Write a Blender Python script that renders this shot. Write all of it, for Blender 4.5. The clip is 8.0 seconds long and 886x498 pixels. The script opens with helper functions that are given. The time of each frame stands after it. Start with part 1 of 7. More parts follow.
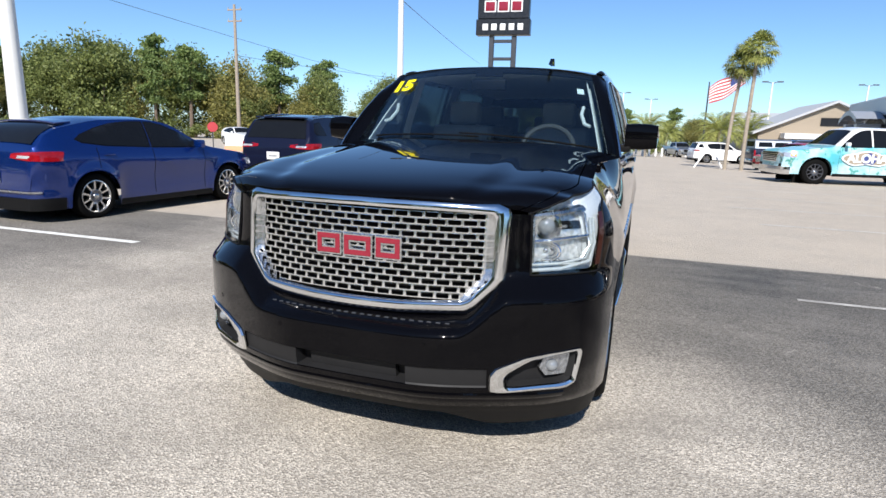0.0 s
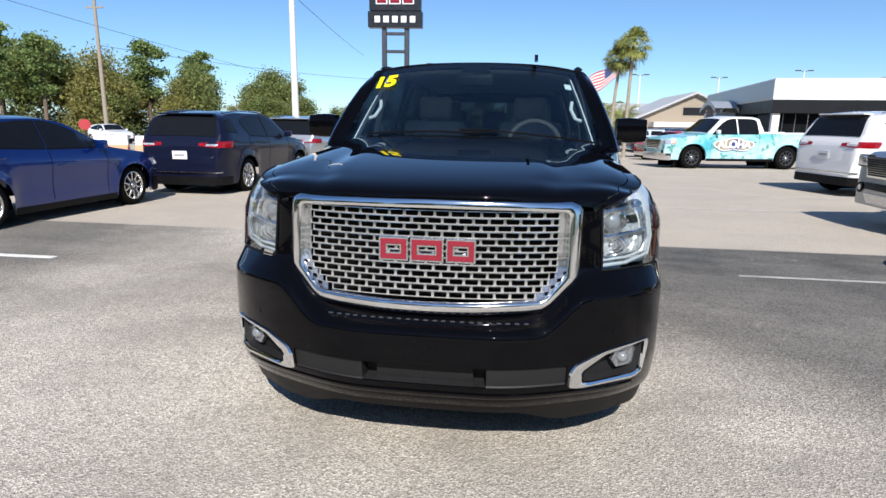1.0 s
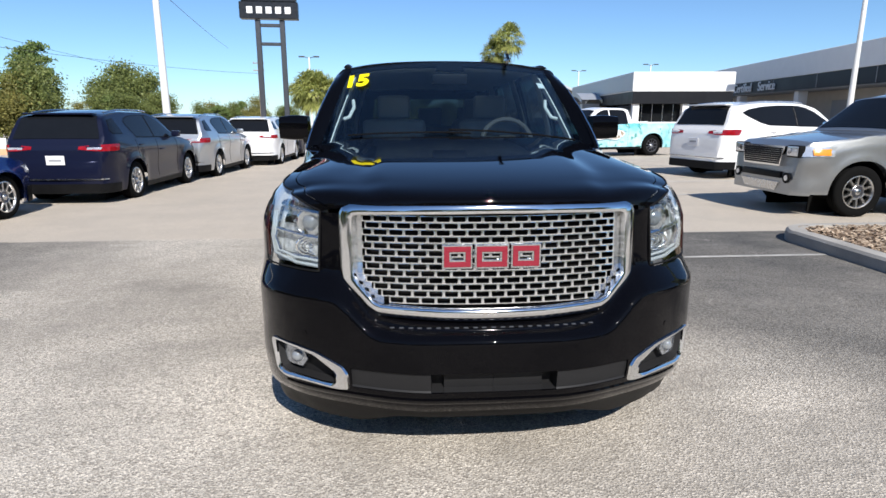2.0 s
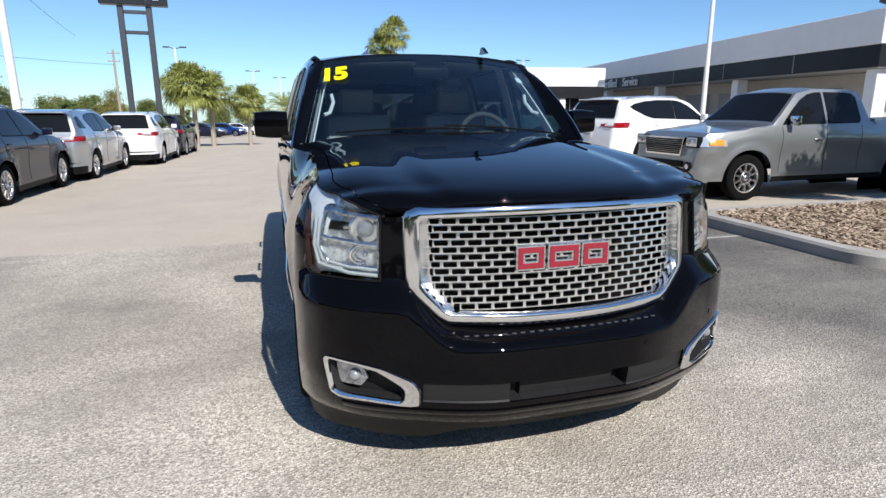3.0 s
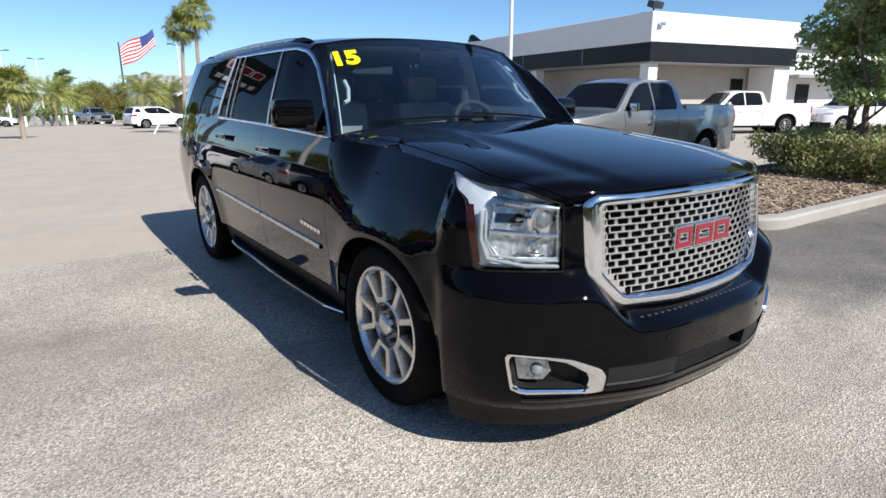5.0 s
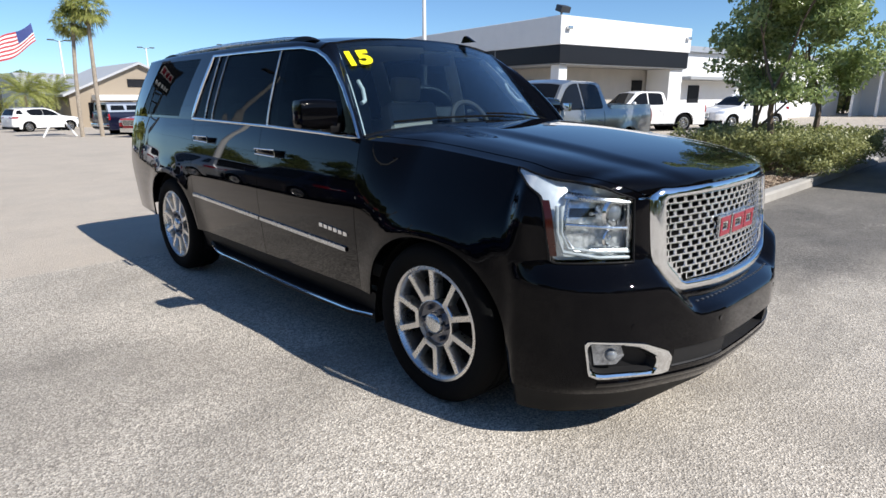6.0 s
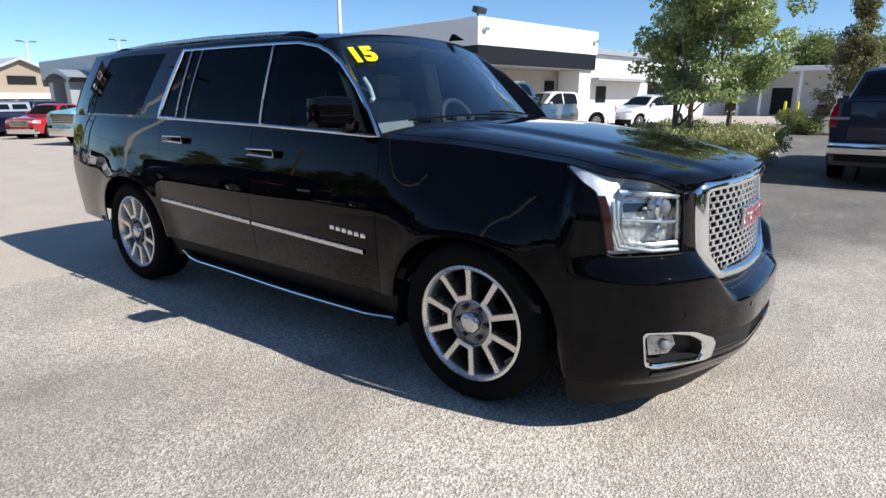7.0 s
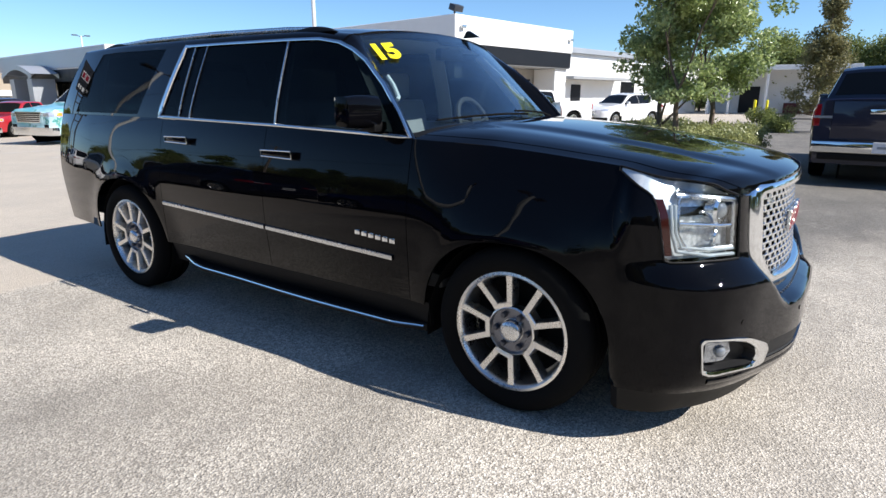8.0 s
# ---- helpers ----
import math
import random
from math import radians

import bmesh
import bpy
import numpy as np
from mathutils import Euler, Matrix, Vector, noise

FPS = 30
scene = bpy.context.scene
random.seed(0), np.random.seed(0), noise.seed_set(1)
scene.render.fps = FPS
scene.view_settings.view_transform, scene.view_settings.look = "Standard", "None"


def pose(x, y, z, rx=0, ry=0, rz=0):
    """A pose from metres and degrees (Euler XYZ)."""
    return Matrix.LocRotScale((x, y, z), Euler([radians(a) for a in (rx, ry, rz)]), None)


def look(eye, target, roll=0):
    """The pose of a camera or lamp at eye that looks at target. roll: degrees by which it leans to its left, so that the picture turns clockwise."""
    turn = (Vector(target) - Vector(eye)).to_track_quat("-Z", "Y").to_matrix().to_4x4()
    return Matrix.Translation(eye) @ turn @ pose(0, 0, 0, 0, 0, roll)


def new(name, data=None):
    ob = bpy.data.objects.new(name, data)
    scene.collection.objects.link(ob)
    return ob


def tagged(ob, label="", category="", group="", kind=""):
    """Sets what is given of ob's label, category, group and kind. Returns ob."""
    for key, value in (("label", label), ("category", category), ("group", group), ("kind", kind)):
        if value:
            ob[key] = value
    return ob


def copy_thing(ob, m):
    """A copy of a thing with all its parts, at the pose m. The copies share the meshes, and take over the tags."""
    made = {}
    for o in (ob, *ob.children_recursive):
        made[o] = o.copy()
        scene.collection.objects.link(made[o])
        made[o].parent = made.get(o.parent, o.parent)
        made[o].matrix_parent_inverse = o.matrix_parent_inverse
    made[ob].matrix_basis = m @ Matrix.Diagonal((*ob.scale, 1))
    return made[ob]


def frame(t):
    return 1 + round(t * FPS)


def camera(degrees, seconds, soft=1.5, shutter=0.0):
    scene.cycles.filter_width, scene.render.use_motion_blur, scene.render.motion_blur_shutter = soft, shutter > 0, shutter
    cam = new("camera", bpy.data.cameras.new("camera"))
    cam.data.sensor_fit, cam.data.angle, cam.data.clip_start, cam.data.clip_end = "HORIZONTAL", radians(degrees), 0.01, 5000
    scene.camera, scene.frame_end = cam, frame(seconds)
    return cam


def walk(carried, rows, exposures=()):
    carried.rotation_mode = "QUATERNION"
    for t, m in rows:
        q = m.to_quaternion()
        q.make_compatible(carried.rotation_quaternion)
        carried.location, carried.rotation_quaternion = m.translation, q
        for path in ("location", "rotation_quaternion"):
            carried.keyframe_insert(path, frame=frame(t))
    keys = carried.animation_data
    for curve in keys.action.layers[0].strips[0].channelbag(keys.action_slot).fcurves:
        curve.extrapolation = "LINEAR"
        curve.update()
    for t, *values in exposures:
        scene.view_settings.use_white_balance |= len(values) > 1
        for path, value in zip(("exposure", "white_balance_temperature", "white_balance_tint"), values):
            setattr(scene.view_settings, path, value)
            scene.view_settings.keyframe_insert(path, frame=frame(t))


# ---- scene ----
cam = camera(74.0, 8.0)
PATH = [
    (0, (1.105, -3.167, 1.42), (0.48, -1.311, 1.012), 1.7),
    (0.5, (0.737, -3.285, 1.434), (0.299, -1.378, 1.023), 1.2),
    (1, (0.372, -3.284, 1.43), (0.109, -1.347, 1.007), 0.9),
    (1.5, (-0.001, -3.251, 1.446), (-0.056, -1.298, 1.017), 0.5),
    (1.7, (-0.146, -3.279, 1.462), (-0.121, -1.327, 1.029), 0.3),
    (2.8, (-0.947, -3.044, 1.473), (-0.483, -1.155, 1.01), -0.3),
    (3, (-1.069, -2.997, 1.475), (-0.532, -1.126, 1.015), -0.2),
    (3.5, (-1.374, -2.865, 1.472), (-0.655, -1.059, 1.001), -0.4),
    (4, (-1.676, -2.698, 1.475), (-0.805, -0.962, 0.999), -0.5),
    (4.5, (-2.015, -2.534, 1.478), (-1.025, -0.865, 0.996), -0.4),
    (4.7, (-2.129, -2.456, 1.478), (-1.089, -0.82, 0.984), -0.2),
    (5.8, (-2.739, -2.031, 1.481), (-1.431, -0.601, 0.987), -0.2),
    (6, (-2.832, -1.957, 1.479), (-1.483, -0.567, 0.979), -0.1),
    (6.5, (-3.016, -1.747, 1.464), (-1.563, -0.468, 0.963), -0.1),
    (7, (-3.192, -1.499, 1.469), (-1.65, -0.327, 0.968), 0.1),
    (7.5, (-3.325, -1.306, 1.475), (-1.75, -0.182, 0.971), 0.1),
    (8, (-3.275, -1.177, 1.474), (-1.681, -0.081, 0.967), 0.2),
]
walk(cam, [(t, look(eye, target, roll)) for t, eye, target, roll in PATH], exposures=((0.0, 0.43), (1.0, 0.36), (6.0, 0.37), (7.0, 0.46), (8.0, 0.6)))

from mathutils.geometry import delaunay_2d_cdt

# ---------------- world, sun, exposure ----------------
SUN_FROM = Vector((0.22, -1.12, 1.0)).normalized()
world = bpy.data.worlds.new("sky")
scene.world = world
world.use_nodes = True
wn = world.node_tree.nodes
sky = wn.new("ShaderNodeTexSky")
sky.sky_type = "NISHITA"
sky.sun_disc = False
sky.sun_elevation = math.asin(SUN_FROM.z)
sky.sun_rotation = math.atan2(SUN_FROM.x, SUN_FROM.y)
sky.air_density = 0.85
sky.dust_density = 0.35
sky.ozone_density = 3.0
wn["Background"].inputs["Strength"].default_value = 0.098
sky.altitude = 600
clean = wn.new("ShaderNodeMix")
clean.data_type, clean.blend_type = "RGBA", "MULTIPLY"
clean.inputs[0].default_value = 1.0
clean.inputs[7].default_value = (0.81, 1.0, 1.15, 1.0)
world.node_tree.links.new(sky.outputs["Color"], clean.inputs[6])
world.node_tree.links.new(clean.outputs[2], wn["Background"].inputs["Color"])
sun_data = bpy.data.lights.new("sun", "SUN")
sun_data.energy = 5.0
sun_data.angle = radians(0.53)
sun_data.color = (1.0, 0.96, 0.905)
sun = new("sun", sun_data)
sun.matrix_world = look(SUN_FROM * 60, (0, 0, 0))


# ---------------- small tools ----------------
def gz(x, y):
    """Height of the lot: level round the car, falling gently away beyond it."""
    soft = lambda v, k: k * math.log1p(math.exp(max(-30, min(30, v / k)))) if v / k < 30 else v
    return -0.012 * soft(y - 5.0, 2.0) - 0.012 * soft(y - 24.0, 4.0)


def spl(tab, v):
    """Smooth curve through a table of (v, value)."""
    n = len(tab)
    if v <= tab[0][0]:
        return tab[0][1]
    if v >= tab[-1][0]:
        return tab[-1][1]
    i = 0
    while tab[i + 1][0] < v:
        i += 1
    (x0, y0), (x1, y1) = tab[i], tab[i + 1]
    s1 = (y1 - y0) / (x1 - x0)
    s0 = (y0 - tab[i - 1][1]) / (x0 - tab[i - 1][0]) if i else s1
    s2 = (tab[i + 2][1] - y1) / (tab[i + 2][0] - x1) if i + 2 < n else s1
    m0 = 0 if s0 * s1 <= 0 else 2 * s0 * s1 / (s0 + s1)
    m1 = 0 if s1 * s2 <= 0 else 2 * s1 * s2 / (s1 + s2)
    if not i:
        m0 = s1
    if i + 2 >= n:
        m1 = s1
    h = x1 - x0
    t = (v - x0) / h
    return (2*t**3 - 3*t*t + 1) * y0 + (t**3 - 2*t*t + t) * h * m0 + (3*t*t - 2*t**3) * y1 + (t**3 - t*t) * h * m1


def sstep(a, b, v):
    t = max(0.0, min(1.0, (v - a) / (b - a)))
    return t * t * (3 - 2 * t)


def lin(a, b, n):
    return [a + (b - a) * i / (n - 1) for i in range(n)]


def grid(rows, keep=None, bm=None):
    """A sheet through rows of points; keep(i, j) may leave faces out."""
    bm = bm or bmesh.new()
    vs = [[bm.verts.new(p) for p in r] for r in rows]
    for i in range(len(rows) - 1):
        for j in range(len(rows[0]) - 1):
            if keep is None or keep(i, j):
                q = (vs[i][j], vs[i][j + 1], vs[i + 1][j + 1], vs[i + 1][j])
                if len({tuple(round(c, 6) for c in v.co) for v in q}) == 4:
                    bm.faces.new(q)
                else:
                    tri = []
                    for v in q:
                        if all((v.co - w.co).length > 1e-6 for w in tri):
                            tri.append(v)
                    if len(tri) == 3:
                        bm.faces.new(tri)
    return bm


def box(bm, c, s, bevel=0.0, seg=2, m=None):
    """Adds a block of size s at c."""
    got = bmesh.ops.create_cube(bm, size=1.0)["verts"]
    for v in got:
        v.co = Vector((v.co.x * s[0], v.co.y * s[1], v.co.z * s[2]))
    if bevel:
        edges = list({e for v in got for e in v.link_edges})
        out = bmesh.ops.bevel(bm, geom=edges, offset=bevel, segments=seg, affect="EDGES", profile=0.6)
        got = list({v for f in out["faces"] for v in f.verts} | {v for v in got if v.is_valid})
    mm = Matrix.Translation(c) @ (m or Matrix())
    for v in got:
        v.co = mm @ v.co
    return bm


def tube(bm, pts, radii, seg=8, cap=True):
    """A round bar along a line of points."""
    pts = [Vector(p) for p in pts]
    if isinstance(radii, (int, float)):
        radii = [radii] * len(pts)
    rings = []
    side = None
    for i, p in enumerate(pts):
        d = (pts[min(i + 1, len(pts) - 1)] - pts[max(i - 1, 0)]).normalized()
        if side is None:
            side = d.orthogonal().normalized()
        side = (side - d * side.dot(d)).normalized()
        up = d.cross(side)
        rings.append([bm.verts.new(p + (side * math.cos(a) + up * math.sin(a)) * radii[i])
                      for a in (2 * math.pi * k / seg for k in range(seg))])
    for a, b in zip(rings, rings[1:]):
        for k in range(seg):
            bm.faces.new((a[k], a[(k + 1) % seg], b[(k + 1) % seg], b[k]))
    if cap:
        bm.faces.new(rings[0][::-1])
        bm.faces.new(rings[-1])
    return bm


def prism(bm, poly, place, a, b):
    """A flat outline (u, v) given depth: place(u, v, w) for w at a and at b."""
    lo = [bm.verts.new(place(u, v, a)) for u, v in poly]
    hi = [bm.verts.new(place(u, v, b)) for u, v in poly]
    n = len(poly)
    bm.faces.new(lo[::-1])
    bm.faces.new(hi)
    for i in range(n):
        bm.faces.new((lo[i], lo[(i + 1) % n], hi[(i + 1) % n], hi[i]))
    return bm


def lathe(bm, prof, seg=32, cx=0.0, turn=0.0):
    """Turns a profile of (radius, x) about the x axis."""
    rings = [[bm.verts.new((cx + x, r * math.cos(turn + 2 * math.pi * k / seg), r * math.sin(turn + 2 * math.pi * k / seg)))
              for k in range(seg)] for r, x in prof]
    for a, b in zip(rings, rings[1:]):
        for k in range(seg):
            bm.faces.new((a[k], a[(k + 1) % seg], b[(k + 1) % seg], b[k]))
    return bm


def inside(poly, u, v):
    hit = False
    for (a, b), (c, d) in zip(poly, poly[1:] + poly[:1]):
        if (b > v) != (d > v) and u < (c - a) * (v - b) / (d - b) + a:
            hit = not hit
    return hit


def tess(polys, place, step=0.07):
    """A sheet inside an outline, with holes, laid on a surface by place(u, v)."""
    pts, edges = [], []
    for p in polys:
        k = len(pts)
        pts += [Vector(q) for q in p]
        edges += [(k + i, k + (i + 1) % len(p)) for i in range(len(p))]
    us, vs = [q[0] for q in polys[0]], [q[1] for q in polys[0]]
    u = min(us) + step / 2
    while u < max(us):
        v = min(vs) + step / 2
        while v < max(vs):
            if inside(polys[0], u, v) and not any(inside(h, u, v) for h in polys[1:]) and min(math.hypot(u - q[0], v - q[1]) for q in pts) > step * 0.45:
                pts.append(Vector((u, v)))
            v += step
        u += step
    got = delaunay_2d_cdt(pts, edges, [], 0, 1e-5)
    bm = bmesh.new()
    made = [bm.verts.new(place(q.x, q.y)) for q in got[0]]
    for f in got[2]:
        cu, cv = sum(got[0][i].x for i in f) / len(f), sum(got[0][i].y for i in f) / len(f)
        if inside(polys[0], cu, cv) and not any(inside(h, cu, cv) for h in polys[1:]):
            bm.faces.new([made[i] for i in f])
    for v in [v for v in bm.verts if not v.link_faces]:
        bm.verts.remove(v)
    return bm


def densify(poly, step=0.05):
    out = []
    for (a, b), (c, d) in zip(poly, poly[1:] + poly[:1]):
        n = max(1, int(math.hypot(c - a, d - b) / step))
        out += [(a + (c - a) * i / n, b + (d - b) * i / n) for i in range(n)]
    return out


def outward(bm, centre):
    """Turns the faces of an open sheet away from a centre."""
    bmesh.ops.recalc_face_normals(bm, faces=bm.faces)
    bm.normal_update()
    s = sum((f.calc_center_median() - Vector(centre)).dot(f.normal) * f.calc_area() for f in bm.faces)
    if s < 0:
        bmesh.ops.reverse_faces(bm, faces=bm.faces)
    return bm


def mesh_of(name, bm, material, smooth=35):
    me = bpy.data.meshes.new(name)
    bmesh.ops.remove_doubles(bm, verts=bm.verts, dist=1e-5)
    bm.to_mesh(me)
    bm.free()
    me.materials.append(material)
    if smooth:
        me.shade_smooth()
        me.set_sharp_from_angle(angle=radians(smooth))
    return me


def thicken(bm, depth):
    """Gives an open sheet a back and a rim."""
    bmesh.ops.remove_doubles(bm, verts=bm.verts, dist=1e-5)
    bm.normal_update()
    front = list(bm.faces)
    rim = [(e.verts[0], e.verts[1], e.link_faces[0]) for e in bm.edges if len(e.link_faces) == 1]
    twin = {v: bm.verts.new(v.co - v.normal * depth) for v in list(bm.verts)}
    for f in front:
        bm.faces.new([twin[v] for v in reversed(f.verts)])
    for p, q, f in rim:
        vs = list(f.verts)
        if vs[(vs.index(p) + 1) % len(vs)] != q:
            p, q = q, p
        bm.faces.new((q, p, twin[p], twin[q]))


def part(name, bm, material, parent, label="", smooth=35, solid=0.0, closed=False):
    """Links a bmesh as one mesh object under a thing or a part."""
    if closed:
        bmesh.ops.recalc_face_normals(bm, faces=bm.faces)
    if solid:
        thicken(bm, solid)
    ob = new(name, mesh_of(name, bm, material, smooth))
    ob.parent = parent
    if label:
        tagged(ob, label)
    return ob


def thing(name, label, category, group="", m=None, kind=""):
    ob = new(name)
    ob.empty_display_size = 0.1
    if m is not None:
        ob.matrix_world = m
    return tagged(ob, label, category, group, kind)


def single(name, bm, material, label, category, group="", kind="", smooth=35, m=None, closed=True):
    if closed:
        bmesh.ops.recalc_face_normals(bm, faces=bm.faces)
    ob = new(name, mesh_of(name, bm, material, smooth))
    if m is not None:
        ob.matrix_world = m
    return tagged(ob, label, category, group, kind)



def lettering(text, size, depth, material, name, bold=0.0):
    """Raised characters as a mesh in the xy plane, centred."""
    cu = bpy.data.curves.new(name, "FONT")
    cu.body, cu.size, cu.extrude, cu.offset = text, size, depth, bold
    cu.align_x, cu.align_y = "CENTER", "CENTER"
    tmp = new(name, cu)
    me = bpy.data.meshes.new_from_object(tmp.evaluated_get(bpy.context.evaluated_depsgraph_get()))
    bpy.data.objects.remove(tmp)
    me.materials.clear()
    me.materials.append(material)
    return me


# ---------------- materials ----------------
class Nodes:
    def __init__(self, name):
        self.mat = bpy.data.materials.new(name)
        self.mat.use_nodes = True
        self.t = self.mat.node_tree
        self.n = self.t.nodes
        self.bsdf = self.n["Principled BSDF"]
        self.out = self.n["Material Output"]

    def add(self, kind, **vals):
        node = self.n.new(kind)
        for k, v in vals.items():
            node.inputs[k].default_value = v
        return node

    def link(self, a, b):
        self.t.links.new(a, b)

    def coords(self, which="Object"):
        return self.n.new("ShaderNodeTexCoord").outputs[which]

    def noise(self, scale, detail=4.0, rough=0.55, vec=None):
        node = self.add("ShaderNodeTexNoise", Scale=scale, Detail=detail, Roughness=rough)
        self.link(vec or self.coords(), node.inputs["Vector"])
        return node.outputs["Fac"]

    def math(self, op, a, b=0.0, clamp=False):
        node = self.n.new("ShaderNodeMath")
        node.operation = op
        node.use_clamp = clamp
        for i, v in enumerate((a, b)):
            if isinstance(v, (int, float)):
                node.inputs[i].default_value = v
            else:
                self.link(v, node.inputs[i])
        return node.outputs[0]

    def span(self, v, a, b, c=0.0, d=1.0, smooth=False):
        node = self.add("ShaderNodeMapRange")
        if smooth:
            node.interpolation_type = "SMOOTHSTEP"
        for k, w in zip(("From Min", "From Max", "To Min", "To Max"), (a, b, c, d)):
            node.inputs[k].default_value = w
        self.link(v, node.inputs["Value"])
        return node.outputs[0]

    def mix(self, fac, a, b, blend="MIX"):
        node = self.n.new("ShaderNodeMix")
        node.data_type = "RGBA"
        node.blend_type = blend
        for idx, v in ((0, fac), (6, a), (7, b)):
            if isinstance(v, (int, float)):
                node.inputs[idx].default_value = v
            elif isinstance(v, tuple):
                node.inputs[idx].default_value = (*v, 1.0)[:4]
            else:
                self.link(v, node.inputs[idx])
        return node.outputs[2]

    def set(self, **vals):
        for k, v in vals.items():
            sock = self.bsdf.inputs[k.replace("_", " ")]
            if isinstance(v, (int, float)):
                sock.default_value = v
            elif isinstance(v, tuple):
                sock.default_value = (*v, 1.0)[:4]
            else:
                self.link(v, sock)
        return self

    def bump(self, height, strength=0.3, dist=0.01):
        node = self.add("ShaderNodeBump", Strength=strength, Distance=dist)
        self.link(height, node.inputs["Height"])
        self.link(node.outputs["Normal"], self.bsdf.inputs["Normal"])
        return self


def plain(name, col, rough=0.5, metal=0.0, var=0.12, scale=6.0, fine=80.0, bump=0.0, rvar=0.08, spec=0.5):
    """A surface of one colour with stains at a large scale and grain at a small one."""
    k = Nodes(name)
    big, small = k.noise(scale), k.noise(fine, 3)
    both = k.math("ADD", k.math("MULTIPLY", big, 0.6), k.math("MULTIPLY", small, 0.4))
    lo = tuple(c * (1 - var) for c in col)
    hi = tuple(min(1, c * (1 + var)) for c in col)
    k.set(Base_Color=k.mix(k.span(both, 0.3, 0.7), lo, hi), Metallic=metal,
          Roughness=k.span(both, 0.3, 0.7, max(0.02, rough - rvar), min(1, rough + rvar)))
    k.bsdf.inputs["Specular IOR Level"].default_value = spec
    if bump:
        k.bump(small, bump, 0.004)
    return k.mat


def paint(name, col, metal=0.0, rough=0.35, dust=0.02, coat=1.5):
    """Car paint under clear lacquer, with a thin film of dust."""
    k = Nodes(name)
    big, flake = k.noise(3.0, 5), k.noise(900, 1)
    c = k.mix(k.span(flake, 0.3, 0.7), tuple(v * 0.85 for v in col), tuple(min(1, v * 1.15) for v in col))
    c = k.mix(k.span(big, 0.45, 0.75, 0.0, dust), c, (0.35, 0.33, 0.3))
    k.set(Base_Color=c, Metallic=metal, Roughness=rough)
    k.bsdf.inputs["Specular IOR Level"].default_value = 0.1 if metal < 0.2 else 0.5
    k.bsdf.inputs["Coat Weight"].default_value = 1.0
    k.bsdf.inputs["Coat IOR"].default_value = coat
    k.link(k.span(big, 0.3, 0.75, 0.0, 0.03), k.bsdf.inputs["Coat Roughness"])
    return k.mat


def lacquer(k, rough, least, most, power, tint):
    """A clear coat over the base, hardly mirroring when faced and strongly at a grazing view."""
    mirror = k.n.new("ShaderNodeBsdfGlossy")
    mirror.inputs["Color"].default_value = (*tint, 1)
    k.link(rough, mirror.inputs["Roughness"])
    graze = k.add("ShaderNodeLayerWeight", Blend=0.5).outputs["Facing"]
    fac = k.math("ADD", least, k.math("MULTIPLY", k.math("POWER", graze, power), most))
    mixn = k.n.new("ShaderNodeMixShader")
    k.link(fac, mixn.inputs[0])
    k.link(k.bsdf.outputs[0], mixn.inputs[1])
    k.link(mirror.outputs[0], mixn.inputs[2])
    k.link(mixn.outputs[0], k.out.inputs["Surface"])


def glass(name, tint, gloss=1.0, power=5.0):
    """A pane: light goes through it tinted, and it mirrors at a grazing view."""
    k = Nodes(name)
    clear = k.n.new("ShaderNodeBsdfTransparent")
    clear.inputs["Color"].default_value = (*tint, 1)
    mirror = k.n.new("ShaderNodeBsdfGlossy")
    mirror.inputs["Roughness"].default_value = 0.01
    mirror.inputs["Color"].default_value = (gloss, gloss, gloss, 1)
    graze = k.add("ShaderNodeLayerWeight", Blend=0.5).outputs["Facing"]
    fac = k.math("ADD", 0.043, k.math("MULTIPLY", k.math("POWER", graze, power), 0.95))
    mixn = k.n.new("ShaderNodeMixShader")
    k.link(fac, mixn.inputs[0])
    k.link(clear.outputs[0], mixn.inputs[1])
    k.link(mirror.outputs[0], mixn.inputs[2])
    k.link(mixn.outputs[0], k.out.inputs["Surface"])
    return k.mat


def leafy(name, a, b, rough=0.5, spec=0.4):
    """Leaves that differ one from the next, a little light passing through."""
    k = Nodes(name)
    rnd = k.n.new("ShaderNodeNewGeometry").outputs["Random Per Island"]
    col = k.mix(rnd, a, b)
    col = k.mix(k.span(k.noise(0.7, 3), 0.35, 0.7, 0.0, 0.35), col, tuple(v * 0.7 for v in a))
    k.set(Base_Color=col, Roughness=rough)
    k.bsdf.inputs["Specular IOR Level"].default_value = spec
    thru = k.n.new("ShaderNodeBsdfTranslucent")
    k.link(col, thru.inputs["Color"])
    mixn = k.n.new("ShaderNodeMixShader")
    mixn.inputs[0].default_value = 0.4
    k.link(k.bsdf.outputs[0], mixn.inputs[1])
    k.link(thru.outputs[0], mixn.inputs[2])
    k.link(mixn.outputs[0], k.out.inputs["Surface"])
    return k.mat


